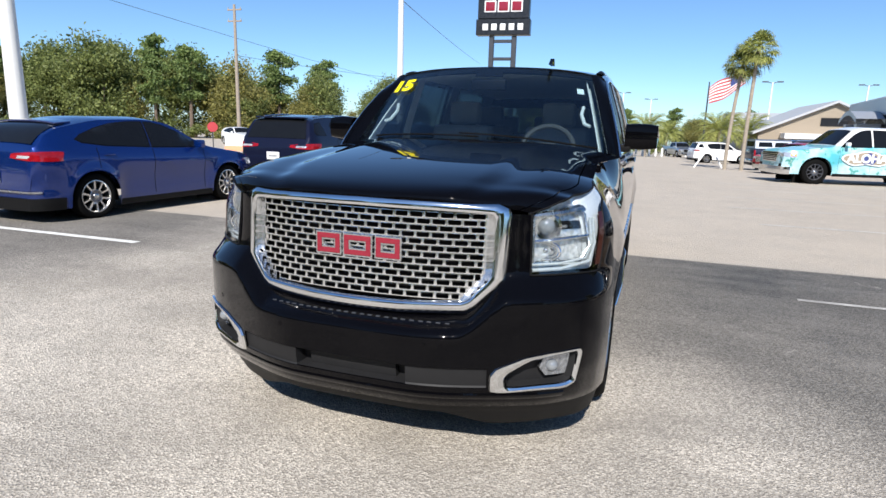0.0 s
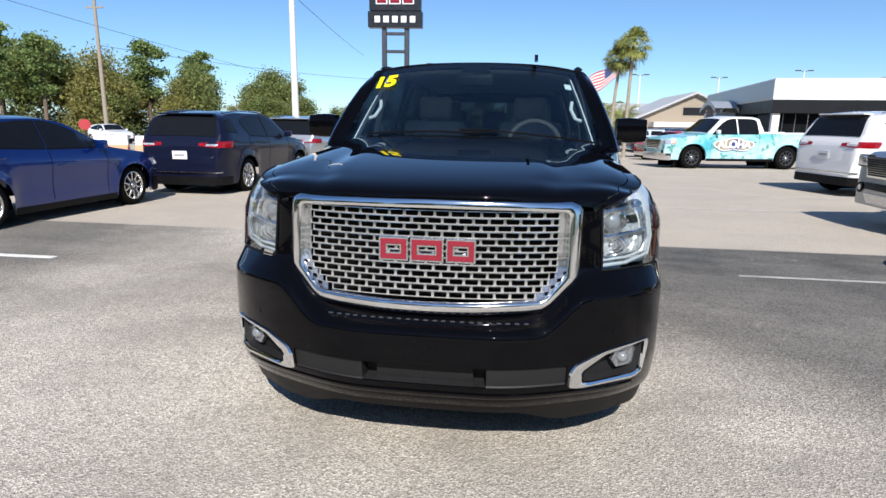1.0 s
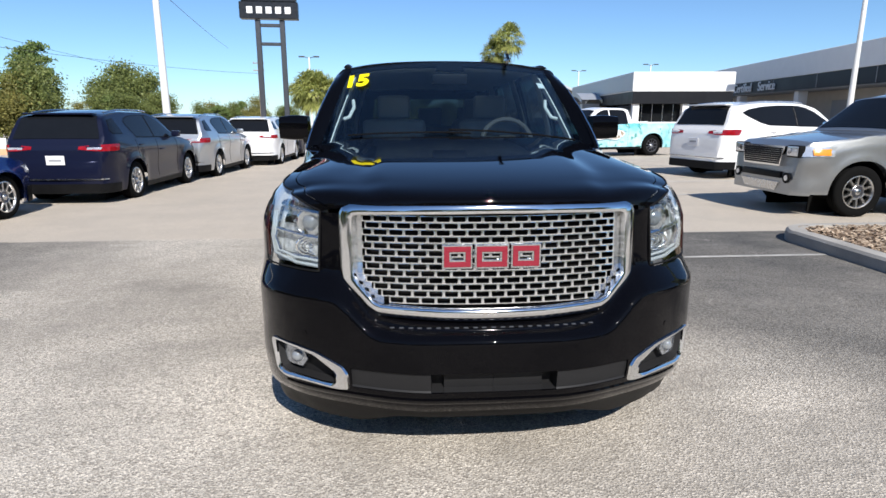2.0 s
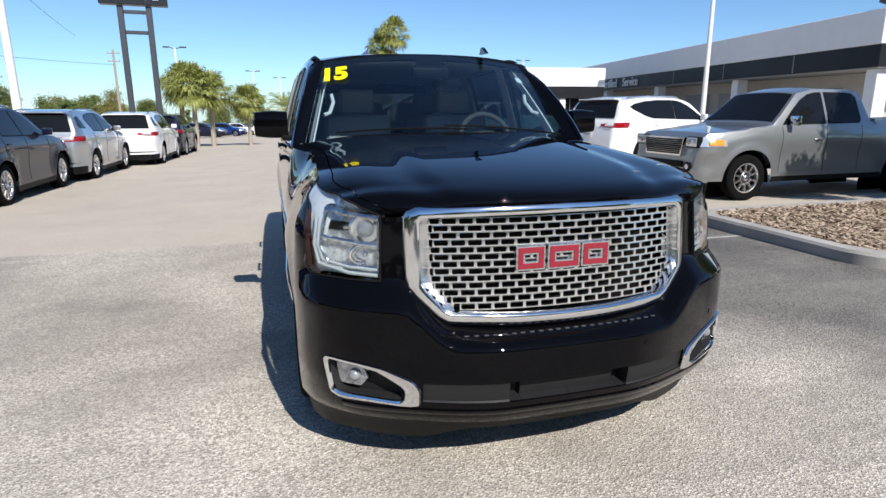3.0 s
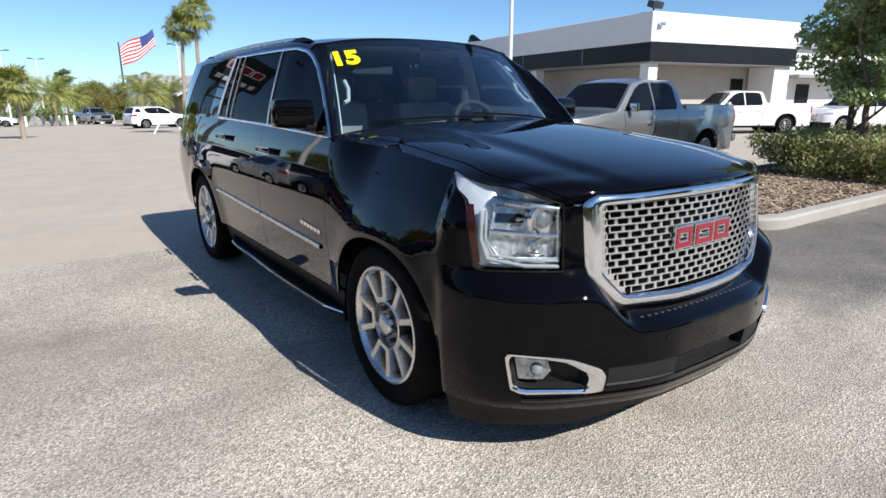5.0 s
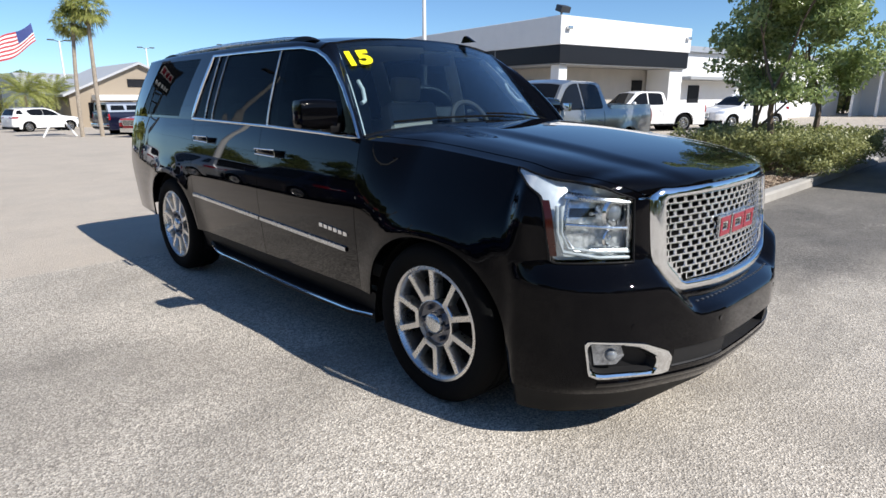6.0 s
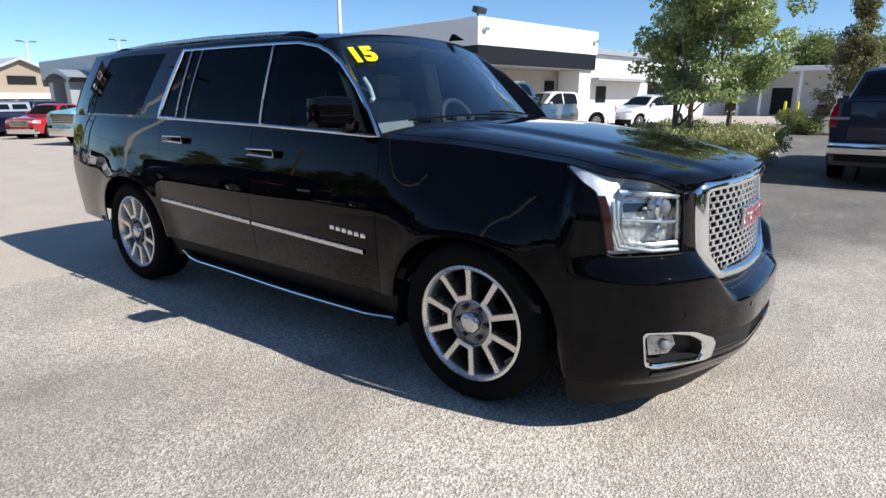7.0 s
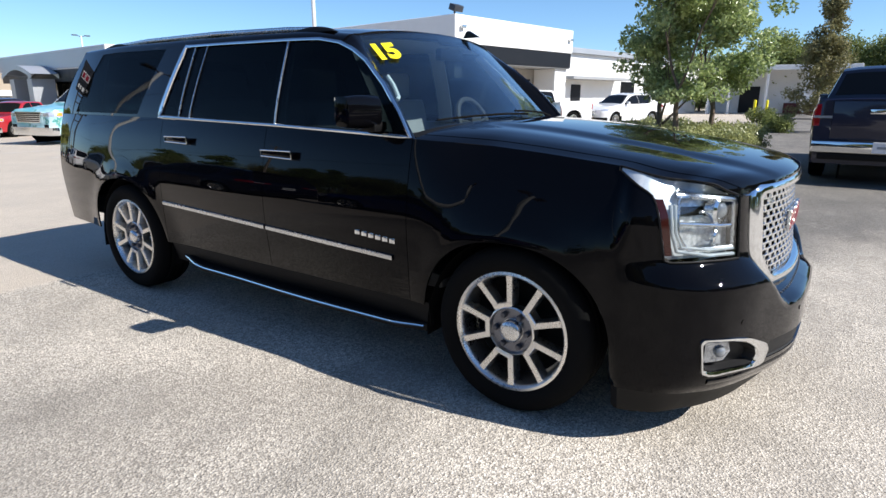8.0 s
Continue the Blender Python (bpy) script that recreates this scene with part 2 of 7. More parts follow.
def asphalt_material():
    k = Nodes("asphalt")
    pos = k.coords()
    sep = k.n.new("ShaderNodeSeparateXYZ")
    k.link(pos, sep.inputs[0])
    x, y = sep.outputs["X"], sep.outputs["Y"]
    wob = k.noise(0.45, 4, vec=pos)
    patch = k.noise(1.1, 6, 0.6, vec=pos)
    stone = k.add("ShaderNodeTexVoronoi", Scale=100.0, Randomness=1.0)
    k.link(pos, stone.inputs["Vector"])
    grain = k.noise(150, 3, 0.6, vec=pos)
    tone = k.n.new("ShaderNodeSeparateColor")
    k.link(stone.outputs["Color"], tone.inputs[0])
    # worn pale aggregate, darker binder between the stones
    worn = k.mix(tone.outputs[0], (0.36, 0.32, 0.27), (0.93, 0.845, 0.725))
    worn = k.mix(k.span(grain, 0.31, 0.53), (0.115, 0.105, 0.09), worn)
    worn = k.mix(k.span(patch, 0.42, 0.75, 0.0, 0.6), worn, (0.245, 0.225, 0.195))
    stain = k.noise(0.32, 5, 0.62, vec=pos)
    worn = k.mix(k.span(stain, 0.46, 0.64, 0.0, 0.42), worn, (0.25, 0.222, 0.186))
    # dark scuffs and pale dusty smears drawn out across the lot
    flow = k.add("ShaderNodeMapping")
    flow.inputs["Scale"].default_value = (0.55, 1.5, 1.0)
    flow.inputs["Rotation"].default_value = (0, 0, 0.5)
    k.link(pos, flow.inputs["Vector"])
    scuff = k.noise(0.9, 7, 0.68, vec=flow.outputs["Vector"])
    worn = k.mix(k.span(scuff, 0.53, 0.70, 0.0, 0.50), worn, (0.17, 0.155, 0.135))
    worn = k.mix(k.span(scuff, 0.42, 0.30, 0.0, 0.35), worn, (0.62, 0.565, 0.49))
    # sealed strip across the lot, with one straight edge and one worn away
    yw = k.math("ADD", k.math("ADD", y, k.span(x, 1.5, 5.5, 0.0, 2.8)), k.math("MULTIPLY", k.math("SUBTRACT", wob, 0.5), 2.0))
    front = k.span(yw, -0.5, 1.1, 0, 1, True)
    back = k.span(k.math("ADD", y, k.math("MULTIPLY", k.math("SUBTRACT", grain, 0.5), 0.14)), 3.98, 4.08, 1, 0, True)
    strip = k.math("MULTIPLY", k.math("MULTIPLY", front, back), k.math("ADD", k.span(k.math("ADD", x, k.math("MULTIPLY", k.math("SUBTRACT", wob, 0.5), 3.0)), -4.9, -3.1, 0.92, 0.12, True), k.span(x, -1.0, 1.8, 0.0, 1.0, True)))
    strip = k.math("MULTIPLY", k.math("MULTIPLY", strip, k.span(y, 1.2, 3.9, 0.82, 1.0)), k.span(patch, 0.35, 0.75, 1.0, 0.72))
    seal = k.mix(tone.outputs[0], (0.036, 0.036, 0.036), (0.115, 0.112, 0.108))
    seal = k.mix(k.span(scuff, 0.50, 0.36, 0.0, 0.40), seal, (0.20, 0.19, 0.175))
    col = k.mix(k.math("MULTIPLY", strip, 0.92), worn, seal)
    # smoother sandy surface further off
    far = k.span(y, 4.0, 4.1, 0, 1)
    sand = k.mix(k.span(grain, 0.3, 0.7), (0.41, 0.352, 0.285), (0.585, 0.51, 0.42))
    sand = k.mix(k.span(patch, 0.3, 0.7, 0, 0.5), sand, (0.42, 0.375, 0.32))
    col = k.mix(k.math("MULTIPLY", far, 0.8), col, sand)
    cell = k.add("ShaderNodeTexVoronoi", Scale=0.55)
    cell.feature = "DISTANCE_TO_EDGE"
    warp = k.add("ShaderNodeVectorMath")
    warp.operation = "ADD"
    nz = k.add("ShaderNodeTexNoise", Scale=2.5, Detail=5.0)
    k.link(pos, nz.inputs["Vector"])
    k.link(pos, warp.inputs[0])
    k.link(nz.outputs["Color"], warp.inputs[1])
    k.link(warp.outputs[0], cell.inputs["Vector"])
    crack = k.math("MULTIPLY", k.span(cell.outputs["Distance"], 0.0, 0.006, 1, 0), k.span(patch, 0.5, 0.6))
    col = k.mix(k.math("MULTIPLY", crack, 0.5), col, (0.42, 0.39, 0.35))
    k.set(Base_Color=col, Roughness=0.85)
    k.bsdf.inputs["Specular IOR Level"].default_value = 0.3
    k.bump(k.math("ADD", stone.outputs["Distance"], k.math("MULTIPLY", grain, 0.6)), 0.75, 0.007)
    return k.mat


M_ASPHALT = asphalt_material()
M_LINE = plain("road_paint", (0.74, 0.73, 0.69), 0.8, var=0.35, scale=9, fine=60)
M_LINE_FADED = plain("faded_road_paint", (0.50, 0.48, 0.445), 0.85, var=0.3, scale=5, fine=70)
M_LINE_WORN = plain("worn_road_paint", (0.40, 0.385, 0.36), 0.85, var=0.45, scale=5, fine=70)
kk = Nodes("black_paint")
film = kk.noise(2.5, 5)
kk.set(Base_Color=kk.mix(kk.span(kk.noise(700, 1), 0.35, 0.7), (0.0012, 0.0012, 0.0016), (0.0028, 0.0028, 0.004)), Roughness=0.5)
kk.bsdf.inputs["Specular IOR Level"].default_value = 0.0
lacquer(kk, kk.span(film, 0.3, 0.75, 0.008, 0.035), 0.013, 1.0, 4.0, (0.95, 0.94, 0.94))
M_BLACK = kk.mat
M_CHROME = plain("chrome", (0.78, 0.79, 0.8), 0.08, 1.0, var=0.04, rvar=0.03)
M_MESH = plain("satin_chrome_mesh", (0.77, 0.775, 0.775), 0.18, 0.92, var=0.04)
M_LAMPWHITE = plain("light_guide", (0.46, 0.49, 0.50), 0.28, var=0.03)
M_SATIN = plain("satin_metal", (0.6, 0.61, 0.62), 0.26, 1.0, var=0.06)
M_ALLOY = plain("machined_alloy", (0.70, 0.69, 0.67), 0.30, 1.0, var=0.08)
M_HUB = plain("hub_alloy", (0.17, 0.175, 0.20), 0.32, 0.9, var=0.08)
M_ALLOY_DARK = plain("painted_alloy", (0.09, 0.09, 0.1), 0.4, 0.6, var=0.1)
M_RUBBER = plain("rubber", (0.0055, 0.0055, 0.0055), 0.85, spec=0.08, var=0.25, fine=120, bump=0.2)
M_PLASTIC = plain("black_plastic", (0.006, 0.006, 0.0065), 0.5, spec=0.14, var=0.2, fine=200, bump=0.1)
M_GREYPLASTIC = plain("grey_plastic", (0.016, 0.016, 0.017), 0.55, spec=0.2, var=0.15, fine=200, bump=0.1)
M_WELL = plain("wheel_well", (0.007, 0.007, 0.007), 0.9, spec=0.05)
M_WINDSCREEN = glass("windscreen_glass", (0.82, 0.89, 0.92), power=3.6)
M_TINT = glass("tinted_glass", (0.20, 0.235, 0.25), 0.30)
M_LENS = glass("lamp_lens", (0.93, 0.95, 0.96), power=3.6)
kk = Nodes("lamp_reflector")
cells = kk.add("ShaderNodeTexVoronoi", Scale=45.0)
kk.link(kk.coords(), cells.inputs["Vector"])
kk.set(Base_Color=kk.mix(kk.span(kk.noise(60, 2), 0.40, 0.60), (0.60, 0.61, 0.62), (0.92, 0.93, 0.92)), Metallic=0.55, Roughness=0.18)
kk.bump(cells.outputs["Distance"], 0.25, 0.006)
M_REFLECTOR = kk.mat
M_FOG = plain("fog_lamp_glass", (0.36, 0.38, 0.41), 0.10, 0.8, var=0.6, scale=60, fine=160)
M_BEIGE = plain("beige_render", (0.46, 0.43, 0.385), 0.9, var=0.1, scale=1.5)
M_BOWL = plain("lamp_bowl", (0.80, 0.82, 0.83), 0.34, 0.35, var=0.10, bump=0.05, scale=9, fine=40)
M_PROJ = plain("projector_glass", (0.30, 0.32, 0.34), 0.03, 0.4, var=0.1)
M_AMBER = plain("amber_reflector", (0.034, 0.007, 0.005), 0.15, var=0.15)
M_RED = plain("red_enamel", (0.24, 0.016, 0.032), 0.2, var=0.08)
M_YELLOW = plain("yellow_vinyl", (0.85, 0.72, 0.0), 0.5, var=0.05)
M_WHITE_VINYL = plain("white_vinyl", (0.75, 0.8, 0.78), 0.5, var=0.05)
M_TRIM_IN = plain("cabin_trim", (0.045, 0.044, 0.042), 0.7, var=0.15)
M_SEAT = plain("seat_leather", (0.30, 0.285, 0.26), 0.5, var=0.15, bump=0.1)
M_HEADLINER = plain("headliner", (0.66, 0.66, 0.62), 0.9)
M_DARKGLASS = plain("dark_window", (0.008, 0.009, 0.011), 0.03, var=0.1, rvar=0.01, spec=0.20)
M_TAIL = plain("red_lamp", (0.27, 0.006, 0.012), 0.06, var=0.35, scale=14, fine=60)
M_HEADLAMP = plain("clear_lamp", (0.72, 0.74, 0.76), 0.08, 0.6, var=0.2, fine=25)
M_PLATE = plain("number_plate", (0.7, 0.7, 0.72), 0.5)
M_CONCRETE = plain("kerb_concrete", (0.36, 0.34, 0.31), 0.9, var=0.25, scale=2, fine=90, bump=0.4)
M_POLEPAINT = plain("white_pole_paint", (0.72, 0.72, 0.7), 0.5, var=0.06)
M_STEEL = plain("dark_steel", (0.05, 0.055, 0.065), 0.45, 0.3, var=0.1)
M_SIGN = plain("black_sign_panel", (0.012, 0.012, 0.014), 0.3, var=0.1)
M_SIGNWHITE = plain("white_sign_letter", (0.75, 0.75, 0.75), 0.5)
M_WOODPOLE = plain("weathered_pole_wood", (0.30, 0.25, 0.2), 0.9, var=0.25, bump=0.3)
M_STUCCO = plain("white_stucco", (0.78, 0.78, 0.77), 0.85, var=0.04, scale=1.5)
# grey metal, and also white stucco with shade put into its colour
M_STUCCO_SHADE = plain("grey_metal_and_shaded_stucco", (0.42, 0.44, 0.47), 0.45, 0.4, var=0.05, scale=1.2)
M_BAND = plain("dark_fascia_panel", (0.012, 0.013, 0.016), 0.45, spec=0.2, var=0.15, scale=1)
M_TAN = plain("tan_stucco", (0.320, 0.265, 0.201), 0.9, var=0.06)
M_ROOF = plain("roof_metal", (0.45, 0.46, 0.47), 0.6, var=0.08)
M_MAROON = plain("maroon_awning", (0.10, 0.02, 0.02), 0.7)
M_GREYWALL = plain("grey_wall", (0.30, 0.31, 0.32), 0.85, var=0.06, scale=1)
M_MULCH = plain("mulch_ground", (0.22, 0.155, 0.105), 0.95, var=0.4, scale=14, fine=160, bump=0.8)
M_BARK = plain("bark", (0.16, 0.12, 0.09), 0.95, var=0.35, scale=9, fine=60, bump=0.7)
M_PALMTRUNK = plain("palm_trunk", (0.33, 0.28, 0.22), 0.95, var=0.3, scale=9, fine=40, bump=0.7)
M_LEAF_TREE = leafy("tree_leaves", (0.18, 0.25, 0.08), (0.60, 0.68, 0.30), 0.28, 0.8)
M_LEAF_HEDGE = leafy("hedge_leaves", (0.20, 0.22, 0.07), (0.56, 0.57, 0.27), 0.35)
M_LEAF_CEDAR = leafy("cedar_leaves", (0.12, 0.125, 0.05), (0.36, 0.32, 0.15))
M_LEAF_OAK = leafy("oak_leaves", (0.095, 0.125, 0.034), (0.33, 0.37, 0.12))
M_LEAF_RUST = leafy("autumn_leaves", (0.15, 0.15, 0.042), (0.43, 0.39, 0.125))
M_LEAF_PINE = leafy("pine_needles", (0.10, 0.16, 0.045), (0.33, 0.41, 0.14))
M_FROND = leafy("palm_fronds", (0.20, 0.24, 0.055), (0.58, 0.58, 0.20))
M_FRED = plain("flag_red", (0.45, 0.05, 0.06), 0.8)
M_FWHITE = plain("flag_white", (0.75, 0.74, 0.72), 0.8)
M_FBLUE = plain("flag_blue", (0.05, 0.07, 0.22), 0.8)
M_ORANGE = plain("orange_plastic", (0.66, 0.27, 0.13), 0.6)
M_SIGNAL = plain("amber_lens", (0.75, 0.28, 0.03), 0.12, var=0.1)
P_BLUE = paint("blue_paint", (0.001, 0.023, 0.160), 0.55, rough=0.26, dust=0.0, coat=1.5)
P_NAVY = paint("navy_paint", (0.006, 0.008, 0.024), 0.15, rough=0.4, dust=0.0, coat=1.30)
P_SILVER = paint("silver_paint", (0.50, 0.52, 0.54), 0.85, rough=0.32, dust=0.0)
P_WHITE = paint("white_paint", (0.78, 0.78, 0.78))
P_GREY = paint("grey_paint", (0.32, 0.33, 0.335), 0.7, rough=0.34, dust=0.0)
P_RED = paint("red_paint", (0.42, 0.014, 0.022), 0.2)
P_DKBLUE = paint("dark_blue_paint", (0.003, 0.005, 0.025), 0.3, coat=1.4)


def wrap_material():
    """Printed vehicle wrap: turquoise sea, pale foam and green leaves in loose patches."""
    k = Nodes("printed_wrap")
    pos = k.coords()
    a, b = k.noise(1.1, 4, vec=pos), k.noise(3.2, 5, vec=pos)
    c = k.mix(k.span(a, 0.35, 0.65), (0.08, 0.42, 0.50), (0.55, 0.76, 0.80))
    c = k.mix(k.span(b, 0.56, 0.62), c, (0.04, 0.28, 0.24))
    c = k.mix(k.span(b, 0.64, 0.7), c, (0.75, 0.78, 0.75))
    sep = k.n.new("ShaderNodeSeparateXYZ")
    k.link(pos, sep.inputs[0])
    c = k.mix(k.span(sep.outputs["Z"], 1.24, 1.27), c, (0.80, 0.80, 0.79))
    k.set(Base_Color=c, Roughness=0.3)
    k.bsdf.inputs["Coat Weight"].default_value = 0.6
    return k.mat


P_WRAP = wrap_material()

# ---------------- places read off the plan ----------------
LINES = [(7.8, 3.0, 9.0), (10.4, 2.8, 9.0), (13.0, 3.0, 9.5), (15.8, 3.5, 10.0), (18.6, 3.5, 10.5)]
PALMS = [(5.95, 32.0, 6.2, 0, 0.78, 0.1), (5.2, 32.6, 5.55, 1, 0.74, 0.3), (-4.83, 31.0, 3.1, 0, 1.0, 0.0), (-4.1, 32.0, 2.9, 1, 0.95, 0.1), (-2.2, 33.0, 2.45, 1, 0.85, 0.0),
         (-5.7, 32.5, 3.3, 0, 1.0, 0.2), (0.9, 70.0, 3.1, 2, 0.95, 0.0), (7.35, 58.0, 2.8, 2, 0.9, 0.0), (10.2, 62.0, 2.9, 2, 0.9, 0.0), (3.5, 84.0, 3.0, 2, 0.9, 0.0)]

# ---------------- ground ----------------
gx = sorted(set(lin(-420, -60, 10) + lin(-60, 80, 36) + lin(80, 420, 10)))
gy = sorted(set(lin(-300, -20, 8) + lin(-20, 60, 60) + lin(60, 520, 40)))
single("ground", grid([[(x, y, gz(x, y)) for x in gx] for y in gy]), M_ASPHALT, "worn grey asphalt car lot with a darker sealed strip", "ground", kind="structure", closed=False)


def strip_line(x0, y0, x1, y1, w=0.10, name="parking_line", paint_=None):
    """A painted line lying on the lot."""
    d = Vector((x1 - x0, y1 - y0)).normalized()
    n = Vector((-d.y, d.x)) * w / 2
    k = max(2, int(math.hypot(x1 - x0, y1 - y0) / 1.0))
    rows = []
    for t in lin(0, 1, k + 1):
        x, y = x0 + (x1 - x0) * t, y0 + (y1 - y0) * t
        rows.append([(x + n.x * s, y + n.y * s, gz(x, y) + 0.005) for s in (-1, 1)])
    single(name, grid(rows), paint_ or M_LINE, "worn white painted parking line on asphalt", "road marking", "parking lines", "structure", closed=False)


strip_line(-4.40, 2.03, -9.5, 1.95, 0.11)
strip_line(2.5, 2.65, 4.25, 2.65, 0.07, paint_=M_LINE_WORN)
for yy, xa, xb in LINES:
    strip_line(xa, yy, xb, yy + 0.05 * (xb - xa) * 0.2, 0.10, paint_=M_LINE_FADED)


# ---------------- planted island ----------------
def rounded(x0, y0, x1, y1, r, n=8):
    pts = []
    for cx, cy, a in ((x1 - r, y0 + r, -90), (x1 - r, y1 - r, 0), (x0 + r, y1 - r, 90), (x0 + r, y0 + r, 180)):
        pts += [(cx + r * math.cos(radians(a + 90 * i / n)), cy + r * math.sin(radians(a + 90 * i / n))) for i in range(n + 1)]
    return pts


ISL = rounded(4.28, 0.80, 14.2, 3.78, 0.55)


def inset(pts, d):
    cx, cy = 9.24, 2.29
    hx, hy = 4.96, 1.49
    return [(cx + (x - cx) * (hx - d) / hx, cy + (y - cy) * (hy - d) / hy) for x, y in pts]


a, b, c = ISL, inset(ISL, 0.02), inset(ISL, 0.16)
rows = []
for i in list(range(len(ISL))) + [0]:
    j = 0.004 * math.sin(i * 2.7)
    rows.append([(a[i][0], a[i][1], -0.02), (a[i][0], a[i][1], 0.105 + j), (b[i][0], b[i][1], 0.135 + j), (c[i][0], c[i][1], 0.14 + j), (c[i][0], c[i][1], 0.02)])
single("kerb", grid(rows), M_CONCRETE, "pale concrete kerb round the planted island", "kerb", kind="structure", smooth=30, closed=False)
inner = inset(ISL, 0.15)
rows = []
for t in lin(1, 0.02, 14):
    rows.append([(9.24 + (x - 9.24) * t, 2.29 + (y - 2.29) * t, 0.10 + 0.04 * (1 - t) + 0.012 * noise.noise((x * t * 3, y * t * 3, 2))) for x, y in inner + inner[:1]])
single("mulch_bed", grid(rows), M_MULCH, "brown wood mulch bed inside the kerb", "mulch", kind="structure", closed=False)
rng = random.Random(5)
verts, faces = [], []
for i in range(9000):
    x, y = rng.uniform(4.5, 9.5), rng.uniform(1.0, 3.6)
    z = 0.118 + rng.uniform(0, 0.02)
    l, w, a, t = rng.uniform(0.02, 0.055), rng.uniform(0.006, 0.014), rng.uniform(0, 6.28), rng.uniform(-0.35, 0.35)
    d, n = (math.cos(a) * l, math.sin(a) * l), (-math.sin(a) * w, math.cos(a) * w)
    k = len(verts)
    verts += [(x - d[0] - n[0], y - d[1] - n[1], z - t * l), (x + d[0] - n[0], y + d[1] - n[1], z + t * l), (x + d[0] + n[0], y + d[1] + n[1], z + t * l + 0.004), (x - d[0] + n[0], y - d[1] + n[1], z - t * l + 0.004)]
    faces.append((k, k + 1, k + 2, k + 3))
me = bpy.data.meshes.new("mulch_chips")
me.from_pydata(verts, [], faces)
kk = Nodes("wood_chips")
rnd = kk.n.new("ShaderNodeNewGeometry").outputs["Random Per Island"]
kk.set(Base_Color=kk.mix(rnd, (0.17, 0.11, 0.07), (0.56, 0.44, 0.32)), Roughness=0.9)
me.materials.append(kk.mat)
tagged(new("mulch_chips", me), "loose brown wood chips on the bed", "mulch", kind="stuff")

# ---------------- wheels, shared by all vehicles ----------------
WHEEL_MESH = {}


def wheel(parent, at, side, radius, rim, width, spokes, face, detail=True):
    """wheel > tyre, spokes, cap, nuts. The outer face looks towards side (-1 or 1) along x."""
    key = (radius, rim, width, spokes, face.name)
    if key not in WHEEL_MESH:
        h = width / 2
        seg = 48 if detail else 28
        bm = bmesh.new()
        prof = [(rim * 0.97, -h * 0.75), (rim * 1.03, -h * 0.9), (rim + (radius - rim) * 0.45, -h), (radius * 0.965, -h * 0.86), (radius * 0.992, -h * 0.7)]
        for gx in (-0.42, 0.0, 0.42):
            prof += [(radius, h * (gx - 0.16)), (radius * 0.975, h * (gx - 0.12)), (radius * 0.975, h * (gx + 0.02)), (radius, h * (gx + 0.06))]
        prof += [(radius * 0.992, h * 0.7), (radius * 0.965, h * 0.86), (rim + (radius - rim) * 0.75, h * 0.97), (rim + (radius - rim) * 0.45, h), (rim * 1.05, h * 0.93), (rim * 1.0, h * 0.8)]
        lathe(bm, prof, seg)
        tyre = mesh_of("tyre", bm, M_RUBBER, 40)
        bm = bmesh.new()
        lathe(bm, [(rim * 1.02, h * 0.84), (rim * 1.03, h * 0.9), (rim * 0.985, h * 0.92), (rim * 0.955, h * 0.86), (rim * 0.93, h * 0.7), (rim * 0.9, h * 0.1), (rim * 0.88, -h * 0.8)], seg)
        lathe(bm, [(rim * 0.42, h * 0.40), (rim * 0.425, h * 0.76), (rim * 0.40, h * 0.79), (rim * 0.375, h * 0.64), (rim * 0.0005, h * 0.60)], seg)
        barrel = mesh_of("rim", bm, face, 40)
        bm = bmesh.new()
        lathe(bm, [(rim * 0.86, -h * 0.05), (rim * 0.86, h * 0.02), (rim * 0.2, h * 0.02)], seg)
        disc = mesh_of("brake_disc", bm, M_WELL, 40)
        bm = bmesh.new()
        # one straight spoke, or the two legs of a vee
        spoke = []
        for lean in ((-1, 1) if spokes == 10 else (0,)):
            rows = []
            for r, w, x, c in ((0.40, 0.078, 0.79, 0.113), (0.5, 0.070, 0.79, 0.150), (0.8, 0.072, 0.82, 0.262), (0.97, 0.088, 0.87, 0.325)):
                w = rim * w * (0.84 if lean else 1.5)
                c = rim * c * lean
                r *= rim
                rows.append([(h * (x - 0.42), c - w * 1.15, r), (h * (x - 0.04), c - w, r), (h * x, c - w * 0.86, r), (h * x, c + w * 0.86, r), (h * (x - 0.04), c + w, r), (h * (x - 0.42), c + w * 1.15, r)])
            spoke.append(mesh_of("spoke", outward(grid(rows, bm=bm), (-1, 0, rim * 0.6)), face, 30))
            bm = bmesh.new()
        web = None
        if spokes == 10:
            rows = []
            for c in lin(-0.155, 0.155, 7):
                rows.append([(h * 0.40, c * rim, 0.515 * rim), (h * 0.76, c * rim, 0.495 * rim), (h * 0.80, c * rim, 0.48 * rim), (h * 0.79, c * rim, 0.42 * rim), (h * 0.76, c * rim, 0.395 * rim)])
            web = mesh_of("spoke_web", outward(grid(rows), (-1, 0, rim * 0.4)), face, 30)
        bm = bmesh.new()
        lathe(bm, [(rim * 0.19, h * 0.60), (rim * 0.19, h * 0.84), (rim * 0.165, h * 0.90), (rim * 0.10, h * 0.93), (rim * 0.001, h * 0.935)], 24)
        hub_bm = bmesh.new()
        lathe(hub_bm, [(rim * 0.38, h * 0.66), (rim * 0.20, h * 0.64)], seg)
        recess = mesh_of("hub_recess", hub_bm, M_HUB, 40)
        cap = mesh_of("centre_cap", bm, M_SATIN, 40)
        bm = bmesh.new()
        lathe(bm, [(rim * 0.050, h * 0.62), (rim * 0.050, h * 0.80), (rim * 0.038, h * 0.84), (rim * 0.001, h * 0.85)], 8)
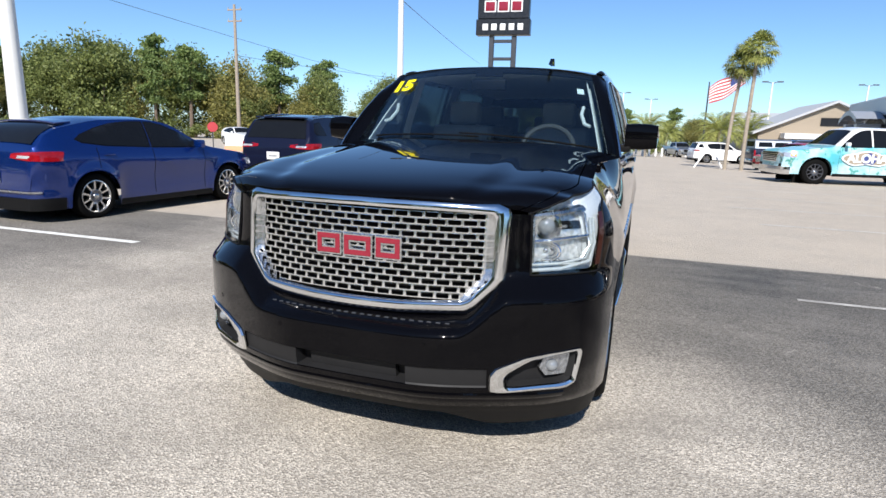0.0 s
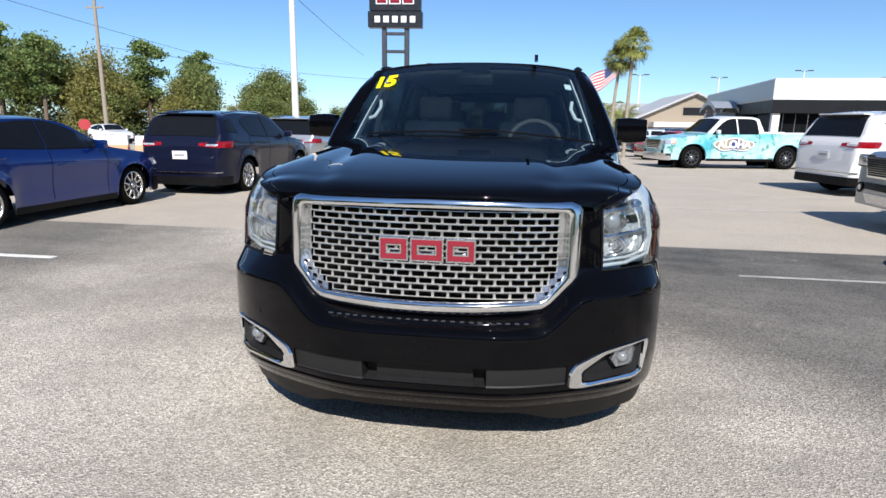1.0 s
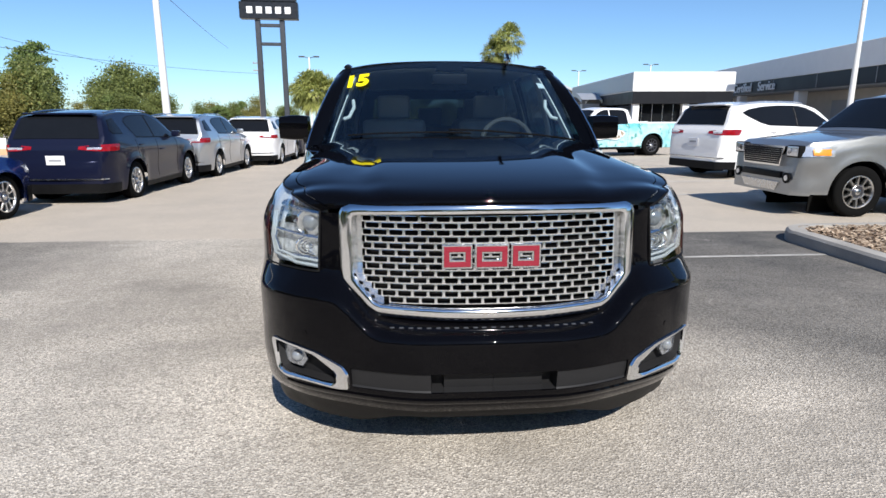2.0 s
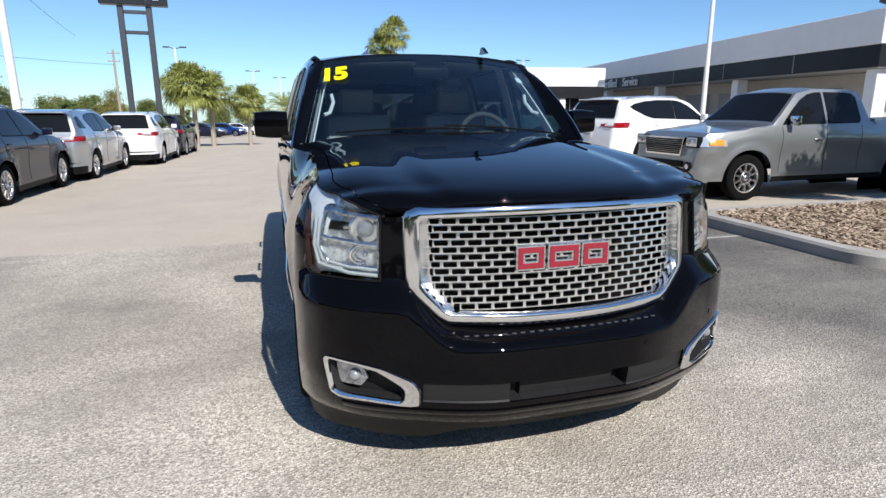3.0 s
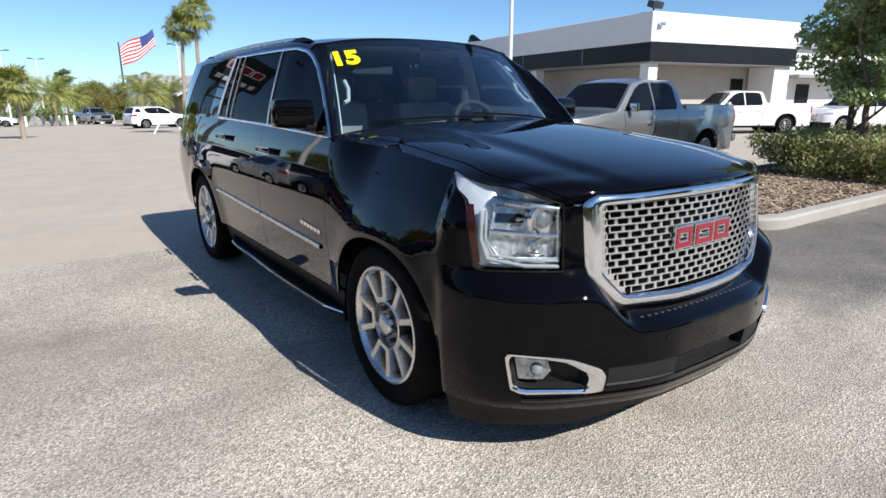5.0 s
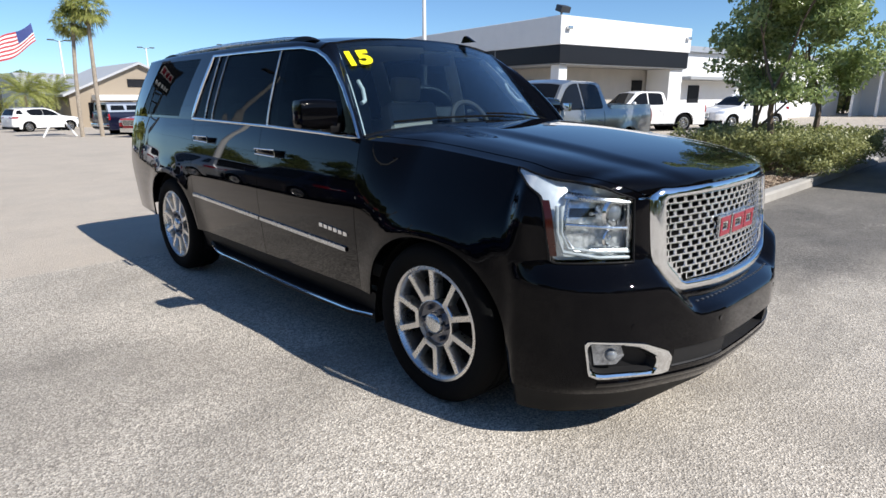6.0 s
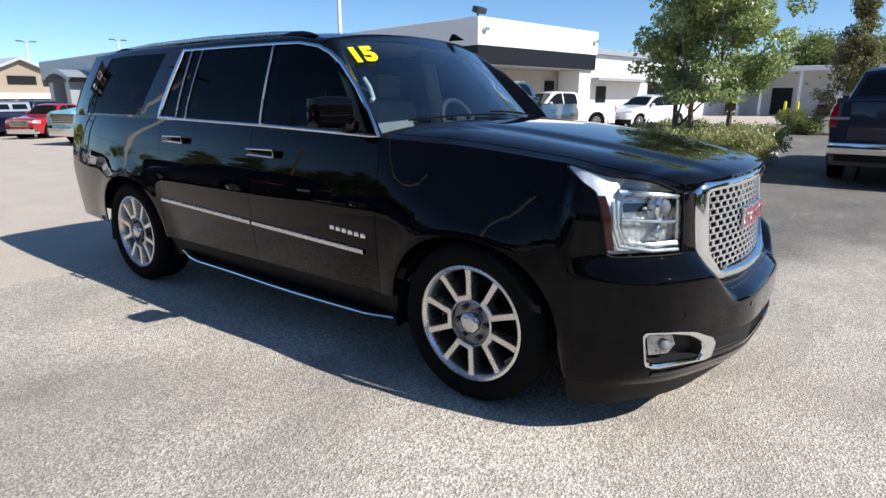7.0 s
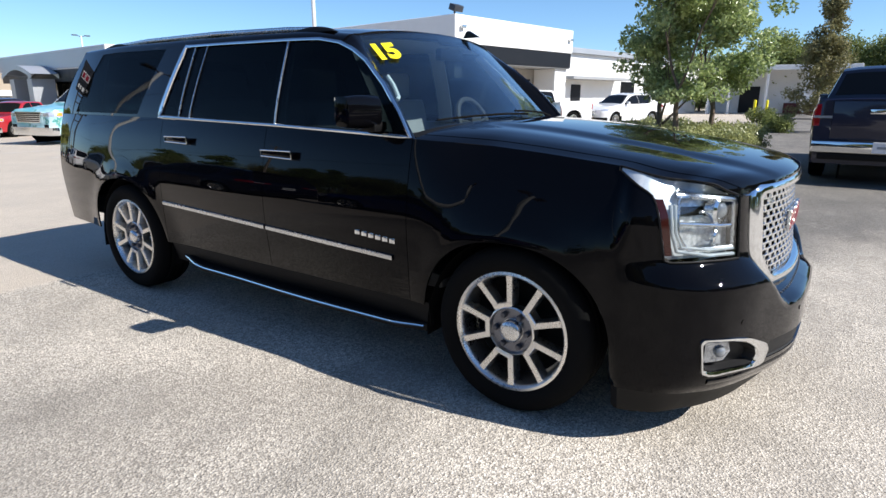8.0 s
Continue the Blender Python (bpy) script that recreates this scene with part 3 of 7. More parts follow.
        nut = mesh_of("wheel_nut", bm, M_ALLOY_DARK, 30)
        WHEEL_MESH[key] = (tyre, barrel, disc, spoke, cap, nut, recess, web)
    tyre, barrel, disc, spoke, cap, nut, recess, web = WHEEL_MESH[key]
    w = new("wheel", barrel)
    w.parent = parent
    w.matrix_local = pose(*at, 0, 0, 0 if side > 0 else 180)
    kids = [("tyre", tyre, 0), ("brake_disc", disc, 0), ("centre_cap", cap, 0), ("hub_recess", recess, 0)]
    kids += [("spoke", me, 360 * i / (spokes // len(spoke)) + 21) for i in range(spokes // len(spoke)) for me in spoke]
    if web:
        kids += [("spoke_web", web, 72 * i + 21) for i in range(5)]
    for nm, me, a in kids:
        o = new(nm, me)
        o.parent = w
        o.matrix_local = pose(0, 0, 0, a, 0, 0)
    if detail:
        for i in range(6):
            o = new("wheel_nut", nut)
            o.parent = w
            a = 2 * math.pi * i / 6
            o.matrix_local = pose(0, rim * 0.29 * math.cos(a), rim * 0.29 * math.sin(a))
    return w


# ---------------- service building ----------------
BROT = -9.0


def building(x, y, rot):
    return pose(x, y, gz(x, y), 0, 0, rot)


def wall_block(name, parent, lo, hi, material, label="", bevel=0.02):
    bm = bmesh.new()
    box(bm, [(p + q) / 2 for p, q in zip(lo, hi)], [q - p for p, q in zip(lo, hi)], bevel, 1)
    return part(name, bm, material, parent, label)


serv = thing("service_building", "white flat-roofed service building with a dark fascia band", "building", m=building(22.7, 16.0, BROT))
# local: x along the short front, y along the long face; canopy edge at 0
wall_block("roof_parapet", serv, (0, 0, 4.16), (11.0, 39.0, 5.52), M_STUCCO, "white parapet")
wall_block("fascia_band", serv, (0.05, 0.05, 3.28), (10.95, 38.95, 4.155), M_BAND, "dark fascia band")
wall_block("soffit", serv, (0.1, 0.1, 3.22), (10.9, 38.9, 3.278), M_GREYWALL)
wall_block("wall", serv, (2.2, 2.0, -0.5), (10.6, 38.8, 3.215), M_BEIGE, "beige rendered wall")
for py in (0.35, 9.8, 19.3, 28.8, 38.0):
    wall_block("column", serv, (0.35, py, -0.6), (0.95, py + 0.6, 3.215), M_STUCCO, "white column")
for py in (4.2, 11.5, 15.6, 22.0, 30.0):
    wall_block("service_door", serv, (2.14, py, -0.3), (2.195, py + 3.0, 2.6), M_GREYWALL, "grey roller door")
wall_block("wall_pier", serv, (9.6, 0.3, -0.5), (10.9, 1.9, 3.215), M_STUCCO)
wall_block("window", serv, (8.3, 1.94, 1.3), (9.3, 1.995, 2.6), M_DARKGLASS)
for i, py in enumerate(lin(5, 34, 6)):
    wall_block("band_seam", serv, (0.035, py, 3.3), (0.048, py + 0.05, 4.15), M_GREYWALL)
bm = bmesh.new()
tube(bm, [(0.5, 0.5, 5.5), (0.5, 0.5, 5.75)], 0.05, 8)
box(bm, (0.4, 0.3, 5.85), (0.65, 0.42, 0.3), 0.03, 2, Matrix.Rotation(radians(20), 4, "X"))
part("floodlight", bm, M_STEEL, serv, "dark roof floodlight")
for lx, ly in ((0.5, -0.12), (10.6, -0.12)):
    bm = bmesh.new()
    box(bm, (lx, ly, 4.95), (0.3, 0.18, 0.16), 0.03)
    part("wall_lamp", bm, M_SATIN, serv)
for word, wy in (("Certified", 27.55), ("Service", 23.35)):
    o = new("wall_lettering", lettering(word, 0.95, 0.03, M_SIGNWHITE, "wall_lettering"))
    o.parent = serv
    o.matrix_local = pose(-0.02, wy, 3.72, 90, 0, -90)
    tagged(o, "white raised lettering")
# lower wing beside it
wing = thing("workshop_wing", "low white workshop wing with a flat metal roof", "building", m=building(33.3, 13.9, BROT))
wall_block("wall", wing, (0.2, 1.5, -0.4), (24, 14, 4.3), M_STUCCO)
wall_block("roof_edge", wing, (0, 1.2, 4.305), (24.2, 14.2, 4.65), M_STUCCO_SHADE)
wall_block("canopy", wing, (0.2, 0.2, 2.6), (8.0, 1.48, 2.8), M_GREYWALL)
wall_block("doorway", wing, (2.0, 1.44, 0.0), (3.2, 1.495, 2.3), M_BAND)
for i in range(3):
    wall_block("window", wing, (9.0 + i * 4.5, 1.44, 1.2), (11.2 + i * 4.5, 1.495, 2.6), M_DARKGLASS)

# ---------------- showroom ----------------
show = thing("showroom", "white showroom with dark band, glass front and arched grey entrance", "building", m=pose(14.1, 33.2, gz(14.1, 33.2) + 0.45, 0, 0, -6) @ Matrix.Scale(0.566, 4))
wall_block("roof_parapet", show, (0, 0, 5.2), (10.9, 36.0, 7.25), M_STUCCO, "white parapet")
# thin grey sheet: shade painted over the white parapet's long side
wall_block("shaded_side_sheet", show, (-0.06, 0.05, 5.3), (-0.006, 35.9, 7.1), M_STUCCO_SHADE)
wall_block("fascia_band", show, (0.05, 0.05, 3.9), (10.85, 35.9, 5.195), M_BAND, "dark fascia band")
wall_block("glass_wall", show, (1.2, 1.2, -1.4), (10.6, 35.0, 3.895), M_DARKGLASS, "dark shop glass")
for px_ in (0.2, 5.6, 10.15):
    wall_block("column", show, (px_, 0.3, -1.4), (px_ + 0.7, 1.0, 3.895), M_STUCCO)
for i in range(8):
    wall_block("mullion", show, (1.4 + i * 1.15, 1.12, -1.4), (1.46 + i * 1.15, 1.195, 3.89), M_SATIN)
# entrance portal on the long side: two grey piers under a shallow arch
for py in (15.0, 21.5):
    wall_block("pier", show, (-2.4, py, -1.4), (-0.1, py + 1.6, 4.2), M_STUCCO_SHADE, "grey metal entrance pier")
rows = [[(-2.8, 13.5 + 11.0 * t, 4.2 + 1.0 * math.sin(math.pi * t) + d) for d in (0.0, 0.5)] + [(-0.1, 13.5 + 11.0 * t, 4.2 + 1.0 * math.sin(math.pi * t) + d) for d in (0.5, 0.0)] for t in lin(0, 1, 20)]
part("arch", grid(rows), M_STUCCO_SHADE, show, "grey arched canopy")
wall_block("entrance_glass", show, (-0.5, 16.7, -1.4), (-0.12, 21.4, 4.2), M_DARKGLASS)

# ---------------- tan gabled building ----------------
gab = thing("gabled_building", "tan stucco building with a low gable and white roof edge", "building", m=pose(10.8, 59.4, gz(10.8, 59.4) + 0.41, 0, 0, 0) @ Matrix.Scale(0.6, 4))
bm = bmesh.new()
prism(bm, [(0, -1.6), (20, -1.6), (20, 4.1), (10, 8.6), (0, 4.1)], lambda u, v, w: Vector((u, w, v)), 0.0, 24.0)
part("wall", bm, M_TAN, gab, closed=True)
for sx in (-1, 1):
    bm = bmesh.new()
    prism(bm, [(10, 8.62), (10 + sx * 10.9, 3.72), (10 + sx * 10.9, 4.07), (10, 8.98)], lambda u, v, w: Vector((u, w, v)), -0.8, 24.8)
    part("roof", bm, M_ROOF, gab, closed=True)
wall_block("gable_vent", gab, (8.2, -0.12, 5.2), (11.8, -0.005, 6.4), M_BAND)
wall_block("canopy", gab, (3.0, -3.5, 3.2), (17.0, -0.01, 4.0), M_STUCCO)
for cx in (3.2, 7.6, 12.0, 16.2):
    wall_block("post", gab, (cx, -3.3, -1.6), (cx + 0.6, -2.7, 3.195), M_TAN)
for i in range(4):
    wall_block("window", gab, (2.4 + i * 4.2, -0.08, 0.6), (5.0 + i * 4.2, -0.005, 2.9), M_DARKGLASS)
# long low shed beside it
shed = thing("long_shed", "long low building with maroon awning and pale metal roof", "building", m=pose(11.5, 78.0, gz(11.5, 78.0) + 0.2, 0, 0, 0) @ Matrix.Scale(0.66, 4))
bm = bmesh.new()
prism(bm, [(0, 3.4), (15, 8.8), (30, 8.8), (30, 3.4)], lambda u, v, w: Vector((w, u, v)), 0.0, 36.0)
part("roof", bm, M_ROOF, shed, closed=True)
wall_block("wall", shed, (0.5, 0.5, -1.5), (35.5, 29, 3.38), M_GREYWALL)
wall_block("awning", shed, (0.0, -1.0, 2.5), (36.0, 0.45, 3.35), M_MAROON)
for i in range(7):
    wall_block("post", shed, (0.4 + i * 5.8, -0.9, -1.5), (0.7 + i * 5.8, -0.6, 2.49), M_STUCCO)


# ---------------- signs, poles, wires ----------------
sign = thing("pylon_sign", "tall black dealer sign on two dark steel legs", "sign", m=pose(-6.95, 30.0, gz(-6.95, 30.0) - 0.15, 0, 0, 4))
for lx in (-0.62, 0.62):
    wall_block("leg", sign, (lx - 0.13, -0.13, -0.3), (lx + 0.13, 0.13, 6.9), M_STEEL, "dark steel leg")
for lz in (5.62, 6.55):
    wall_block("crossbar", sign, (-0.485, -0.09, lz), (0.485, 0.09, lz + 0.16), M_STEEL)
lower = wall_block("name_panel", sign, (-1.48, -0.28, 6.93), (1.48, 0.28, 7.75), M_SIGN, "black name panel")
upper = wall_block("logo_panel", sign, (-1.40, -0.26, 7.78), (1.40, 0.26, 9.4), M_SIGN, "black logo panel")
for i in range(5):
    bm = bmesh.new()
    box(bm, (-0.96 + 0.48 * i, -0.295, 7.34), (0.30, 0.03, 0.34), 0.02)
    part("letter_bar", bm, M_SIGNWHITE, lower, "white bar")
for i in range(3):
    bm = bmesh.new()
    box(bm, (-0.72 + 0.72 * i, -0.275, 8.4), (0.64, 0.03, 0.6), 0.03)
    e = part("logo_block", bm, M_SIGNWHITE, upper)
    bm = bmesh.new()
    box(bm, (-0.72 + 0.72 * i, -0.298, 8.4), (0.50, 0.014, 0.46), 0.02)
    part("logo_face", bm, M_RED, upper, "red logo block")


def light_pole(x, y, h, r, heads=True, name="light_pole", material=None, label="white tapered lamp post with twin heads"):
    t = thing(name, label, "lamp post", m=pose(x, y, gz(x, y)))
    bm = bmesh.new()
    tube(bm, [(0, 0, -0.2), (0, 0, h)], [r, r * 0.62], 14)
    part("post", bm, material or M_POLEPAINT, t)
    bm = bmesh.new()
    tube(bm, [(0, 0, -0.1), (0, 0, 0.6)], [r * 2.0, r * 1.9], 14)
    part("base", bm, M_CONCRETE, t)
    if heads:
        for sx in (-1, 1):
            bm = bmesh.new()
            tube(bm, [(0, 0, h - 0.1), (sx * 0.5, 0, h + 0.05)], 0.04, 8)
            arm = part("arm", bm, M_STEEL, t)
            bm = bmesh.new()
            box(bm, (sx * 0.75, 0, h + 0.06), (0.6, 0.35, 0.13), 0.03)
            part("lamp_head", bm, M_STEEL, arm)
    return t


light_pole(-10.1, 23.1, 9.6, 0.17)
light_pole(-12.6, 6.75, 9.5, 0.20)
light_pole(22.2, 25.4, 9.8, 0.15, label="white tapered lamp post beside the service building")
for lx, ly, lh in ((-9.5, 62.0, 8.6), (-3.0, 92.0, 9.0), (1.0, 104.0, 9.0), (26.0, 84.0, 9.5), (13.5, 72.0, 8.6), (35, 80, 10)):
    light_pole(lx, ly, lh, 0.13, label="slim pale lamp post far across the lot")


def utility_pole(x, y, h):
    t = thing("utility_pole", "weathered grey wooden utility pole with cross arms", "utility pole", m=pose(x, y, gz(x, y)))
    bm = bmesh.new()
    tube(bm, [(0, 0, -0.3), (0, 0, h)], [0.22, 0.13], 12)
    part("pole", bm, M_WOODPOLE, t)
    for z in (h - 0.5, h - 1.6):
        bm = bmesh.new()
        box(bm, (0, 0, z), (1.7, 0.12, 0.14), 0.015, 1)
        arm = part("cross_arm", bm, M_WOODPOLE, t)
        for ix in (-0.75, 0.75):
            bm = bmesh.new()
            tube(bm, [(ix, 0, z + 0.05), (ix, 0, z + 0.28)], [0.05, 0.035], 8)
            part("insulator", bm, M_GREYWALL, arm)
    return t


utility_pole(-40.0, 50.0, 13.8)
utility_pole(-75.0, 60.0, 10.4)
utility_pole(-22.0, 95.0, 12.0)
for a_, b_, sag in (((-45, 20, 12.6), (-41.5, 95, 8.6), 0.35), ((-12.5, 22, 9.1), (-27, 97, 12.0), 0.3), ((-40, 50, 8.0), (-22, 95, 8.0), 0.5)):
    bm = bmesh.new()
    tube(bm, [tuple(a_[k] + (b_[k] - a_[k]) * t - (sag * 4 * t * (1 - t) if k == 2 else 0) for k in range(3)) for t in lin(0, 1, 24)], 0.022, 5)
    single("overhead_wire", bm, M_STEEL, "dark sagging overhead wire", "cable", "overhead wires")


# bollards along the far edge of the lot
def bollard(x, y):
    bm = bmesh.new()
    tube(bm, [(0, 0, -0.1), (0, 0, 0.95), (0, 0, 1.03), (0, 0, 1.06)], [0.13, 0.13, 0.10, 0.03], 12)
    return single("bollard", bm, M_STUCCO, "short white round bollard at the edge of the lot", "bollard", "edge bollards", m=pose(x, y, gz(x, y)))


first = bollard(-1.7, 71.5)
for i in range(1, 13):
    copy_thing(first, pose(-1.7 + 0.77 * i, 71.5 + 1.04 * i, gz(0, 71.5 + 1.04 * i)))

for bx, by in ((36.0, 3.85), (36.2, 3.25)):
    bm = bmesh.new()
    tube(bm, [(0, 0, -0.1), (0, 0, 1.2), (0, 0, 1.26), (0, 0, 1.28)], [0.075, 0.075, 0.05, 0.015], 12)
    single("bollard", bm, M_YELLOW, "yellow steel bollard by the workshop", "bollard", "yellow bollards", m=pose(bx, by, gz(bx, by)))

# low store and trailer past the yellow bollards
store = thing("storage_shed", "pale open-fronted lean-to store with slim white posts", "building", m=pose(54.0, -0.5, gz(55, 1), 0, 0, 4))
wall_block("back_wall", store, (4.2, 0.0, -0.3), (4.5, 10.5, 3.7), M_STUCCO)
wall_block("end_wall", store, (0.6, 10.3, -0.3), (4.195, 10.5, 3.7), M_STUCCO)
wall_block("roof", store, (0.0, -0.5, 3.705), (4.9, 11.0, 3.95), M_ROOF)
wall_block("fascia", store, (-0.06, -0.5, 3.55), (-0.005, 11.0, 3.95), M_STUCCO)
for py in (0.2, 3.0, 5.8, 8.6):
    wall_block("post", store, (0.3, py, -0.3), (0.5, py + 0.2, 3.7), M_STUCCO)
wall_block("door", store, (4.1, 6.6, 0.0), (4.195, 8.2, 2.3), M_BAND, "dark store door")
wall_block("bench", store, (3.2, 1.2, 0.0), (4.0, 4.6, 0.9), M_MAROON, "dark red bench")
trl = thing("utility_trailer", "small pale box trailer with a red band", "trailer", m=pose(44.0, 0.2, gz(44, 0.2), 0, 0, 8))
wall_block("box_body", trl, (-1.2, -1.9, 0.55), (1.2, 1.9, 1.55), M_STUCCO)
wall_block("band", trl, (-1.215, -1.88, 0.62), (-1.205, 1.88, 0.9), M_MAROON, "dark red band")
for ty in (-0.5, 0.5):
    wheel(trl, (-1.12, ty, 0.30), -1, 0.30, 0.19, 0.2, 5, M_ALLOY_DARK, detail=False)
bm = bmesh.new()
tube(bm, [(0, -1.85, 0.5), (0, -2.9, 0.42)], 0.05, 8)
part("tow_bar", bm, M_STEEL, trl)
wall_block("stand", trl, (-0.1, -2.75, -0.05), (0.1, -2.6, 0.42), M_STEEL)


def road_barrier(x, y, rot):
    """Water-filled plastic barrier: sloped foot, white top, orange base."""
    t = thing("road_barrier", "white and orange plastic road barrier", "barrier", "road barriers", m=pose(x, y, gz(x, y), 0, 0, rot))
    bm = bmesh.new()
    prism(bm, [(-0.25, 0), (0.25, 0), (0.22, 0.12), (0.13, 0.28), (-0.13, 0.28), (-0.22, 0.12)], lambda u, v, w: Vector((w, u, v)), -0.72, 0.72)
    part("base", bm, M_ORANGE, t, "orange base", closed=True)
    bm = bmesh.new()
    prism(bm, [(-0.128, 0.282), (0.128, 0.282), (0.09, 0.72), (0.06, 0.76), (-0.06, 0.76), (-0.09, 0.72)], lambda u, v, w: Vector((w, u, v)), -0.71, 0.71)
    part("top", bm, M_STUCCO, t, "white top", closed=True)
    return t


for bx, by in ((-21.0, 25.3), (-19.3, 25.9)):
    road_barrier(bx, by, 19)
stop = thing("road_sign", "small red octagonal road sign on a steel post", "sign", m=pose(-18.25, 19.94, gz(-18.25, 19.94), 0, 0, 40))
bm = bmesh.new()
tube(bm, [(0, 0, -0.2), (0, 0, 1.55)], 0.025, 8)
part("post", bm, M_STEEL, stop)
bm = bmesh.new()
prism(bm, [(0.24 * math.cos(math.pi * (k + 0.5) / 4), 1.28 + 0.24 * math.sin(math.pi * (k + 0.5) / 4)) for k in range(8)], lambda u, v, w: Vector((u, w, v)), -0.05, -0.038)
part("plate", bm, M_FRED, stop, closed=True)

# barricade of two leaning white boards
fr = thing("sawhorse", "small white folding barricade standing on the lot", "barricade", m=pose(4.5, 34.0, gz(4.5, 34.0)))
for sx in (-1, 1):
    bm = bmesh.new()
    tube(bm, [(sx * 0.75, 0, 0), (sx * 0.12, 0, 1.05)], 0.05, 6)
    part("leg", bm, M_STUCCO, fr)
bm = bmesh.new()
box(bm, (0, 0, 0.98), (0.5, 0.12, 0.18), 0.02)
part("top_board", bm, M_STUCCO, fr)

# flag on its pole
fp = thing("flagpole", "tall pole with a striped flag blowing", "flag", m=pose(6.3, 62.0, gz(6.3, 62.0)))
bm = bmesh.new()
tube(bm, [(0, 0, -0.2), (0, 0, 7.6)], [0.11, 0.06], 10)
part("pole", bm, M_STEEL, fp)


def cloth(u, v):
    return Vector((3.0 * u + 0.15 * v, 0.35 * math.sin(5 * u) * u, 7.05 - 1.7 * v + 1.9 * u + 0.18 * math.sin(6 * u + 2 * v)))


for i in range(13):
    u1 = 0.62 if i < 7 else 1.0
    bm = grid([[cloth(u, v) for u in lin(0, u1, 14)] for v in (i / 13, (i + 1) / 13)])
    part("stripe", bm, M_FRED if i % 2 == 0 else M_FWHITE, fp, solid=0.01)
part("canton", grid([[cloth(u, v) for u in lin(0.62, 1.0, 8)] for v in lin(0, 7 / 13, 6)]), M_FBLUE, fp, solid=0.01)

# ---------------- the black sport utility vehicle ----------------
suv = thing("sport_utility_vehicle", "long black sport utility vehicle with chrome mesh grille on grey asphalt", "car")
MID = (0, 1.8, 0.8)
SEC = [(0.26, 0.952), (0.40, 0.974), (0.5, 0.986), (0.58, 0.995), (0.65, 1.002), (0.75, 1.0105), (0.85, 1.0155), (0.93, 1.012), (1.0, 1.004), (1.06, 0.995), (1.12, 0.984), (1.20, 0.968), (1.265, 0.951), (1.315, 0.935)]
PLAN = [(-0.75, -0.05), (-0.6, -0.018), (-0.42, -0.004), (-0.2, 0.0), (3.4, 0.0), (3.8, -0.008), (4.1, -0.026), (4.42, -0.065), (4.6, -0.11)]
BELT = [(-0.42, 1.197), (0.0, 1.232), (0.6, 1.265), (1.6, 1.297), (2.8, 1.312), (4.42, 1.31)]
ARCHES = [(0.02, 0.36, 0.485, 0.475), (3.302, 0.36, 0.50, 0.50)]


def arch_z(y):
    low = 0.44 if 0.4 < y < 2.9 else (0.34 if y < 0.4 else 0.42)
    for yc, zc, a, b in ARCHES:
        if abs(y - yc) < a:
            low = max(low, zc + b * (1 - (abs(y - yc) / a) ** 2.3) ** (1 / 2.3))
    return low


def side_x(y, z):
    x = spl(SEC, z) + spl(PLAN, y)
    x -= 0.42 * max(0.0, z - 0.84) ** 1.6 * sstep(0.60, 0.20, y)
    for yc, zc, a, b in ARCHES:
        r = (math.hypot((y - yc) / a, (z - zc) / b) - 1) * 0.48
        if -0.02 < r < 0.3 and z > 0.3:
            x += 0.020 * math.exp(-((max(r, 0.0)) / 0.10) ** 2)
    return x


def panel(name, sgn, ys, nz=22, z_top=None):
    rows = []
    for y in ys:
        lo, hi = arch_z(y), (z_top or (lambda yy: spl(BELT, yy)))(y)
        rows.append([(sgn * side_x(y, z), y, z) for z in lin(lo, hi, nz)])
    return part(name, outward(grid(rows), MID), M_BLACK, suv, solid=0.012)


def arch_stations(y0, y1, n):
    ys = set(lin(y0, y1, n))
    for yc, zc, a, b in ARCHES:
        for i in range(41):
            y = yc - a * math.cos(math.pi * i / 40)
            if y0 < y < y1:
                ys.add(y)
    return sorted(ys)


for sgn in (-1, 1):
    panel("front_fender", sgn, arch_stations(-0.42, 0.600, 20))
    panel("front_door", sgn, lin(0.604, 1.691, 22))
    panel("rear_door", sgn, lin(1.695, 2.787, 22))
    panel("quarter_panel", sgn, arch_stations(2.791, 4.42, 26))
    for yg in (0.602, 1.693, 2.789):
        rows = [[(sgn * (side_x(yg, z) - 0.006), yg + d, z) for d in (-0.02, 0.02)] for z in lin(arch_z(yg) + 0.01, spl(BELT, yg), 12)]
        part("door_seal", outward(grid(rows), MID), M_WELL, suv)
    # sill below the doors
    bm = grid([[(sgn * (0.966 - 0.03 * t), y, 0.44 - 0.14 * t) for t in lin(0, 1, 5)] for y in lin(0.50, 2.80, 8)])
    part("sill", outward(bm, MID), M_PLASTIC, suv, solid=0.02)
    # wheel housings
    for yc, zc, a, b in ARCHES:
        bm = grid([[(sgn * x, yc + (a + 0.006) * math.cos(t), zc - 0.1 + (b + 0.105) * max(0.0, math.sin(t)) ** 0.9) for x in lin(0.965, 0.45, 4)] for t in lin(-0.1, math.pi + 0.1, 26)])
        part("wheel_housing", bm, M_WELL, suv)
        bm = bmesh.new()
        box(bm, (sgn * 0.45, yc, 0.62), (0.02, 1.04, 0.76))
        part("housing_wall", bm, M_WELL, suv)

# --- front: plan curve round the nose ---
NOSE = [(0.0, -1.035), (0.2, -1.031), (0.4, -1.016), (0.55, -0.994), (0.63, -0.976), (0.70, -0.954), (0.78, -0.914), (0.87, -0.850), (0.948, -0.762), (0.995, -0.660), (1.015, -0.545), (1.024, -0.42)]
NLEN = [0.0]
for p, q in zip(NOSE, NOSE[1:]):
    NLEN.append(NLEN[-1] + math.hypot(q[0] - p[0], q[1] - p[1]))
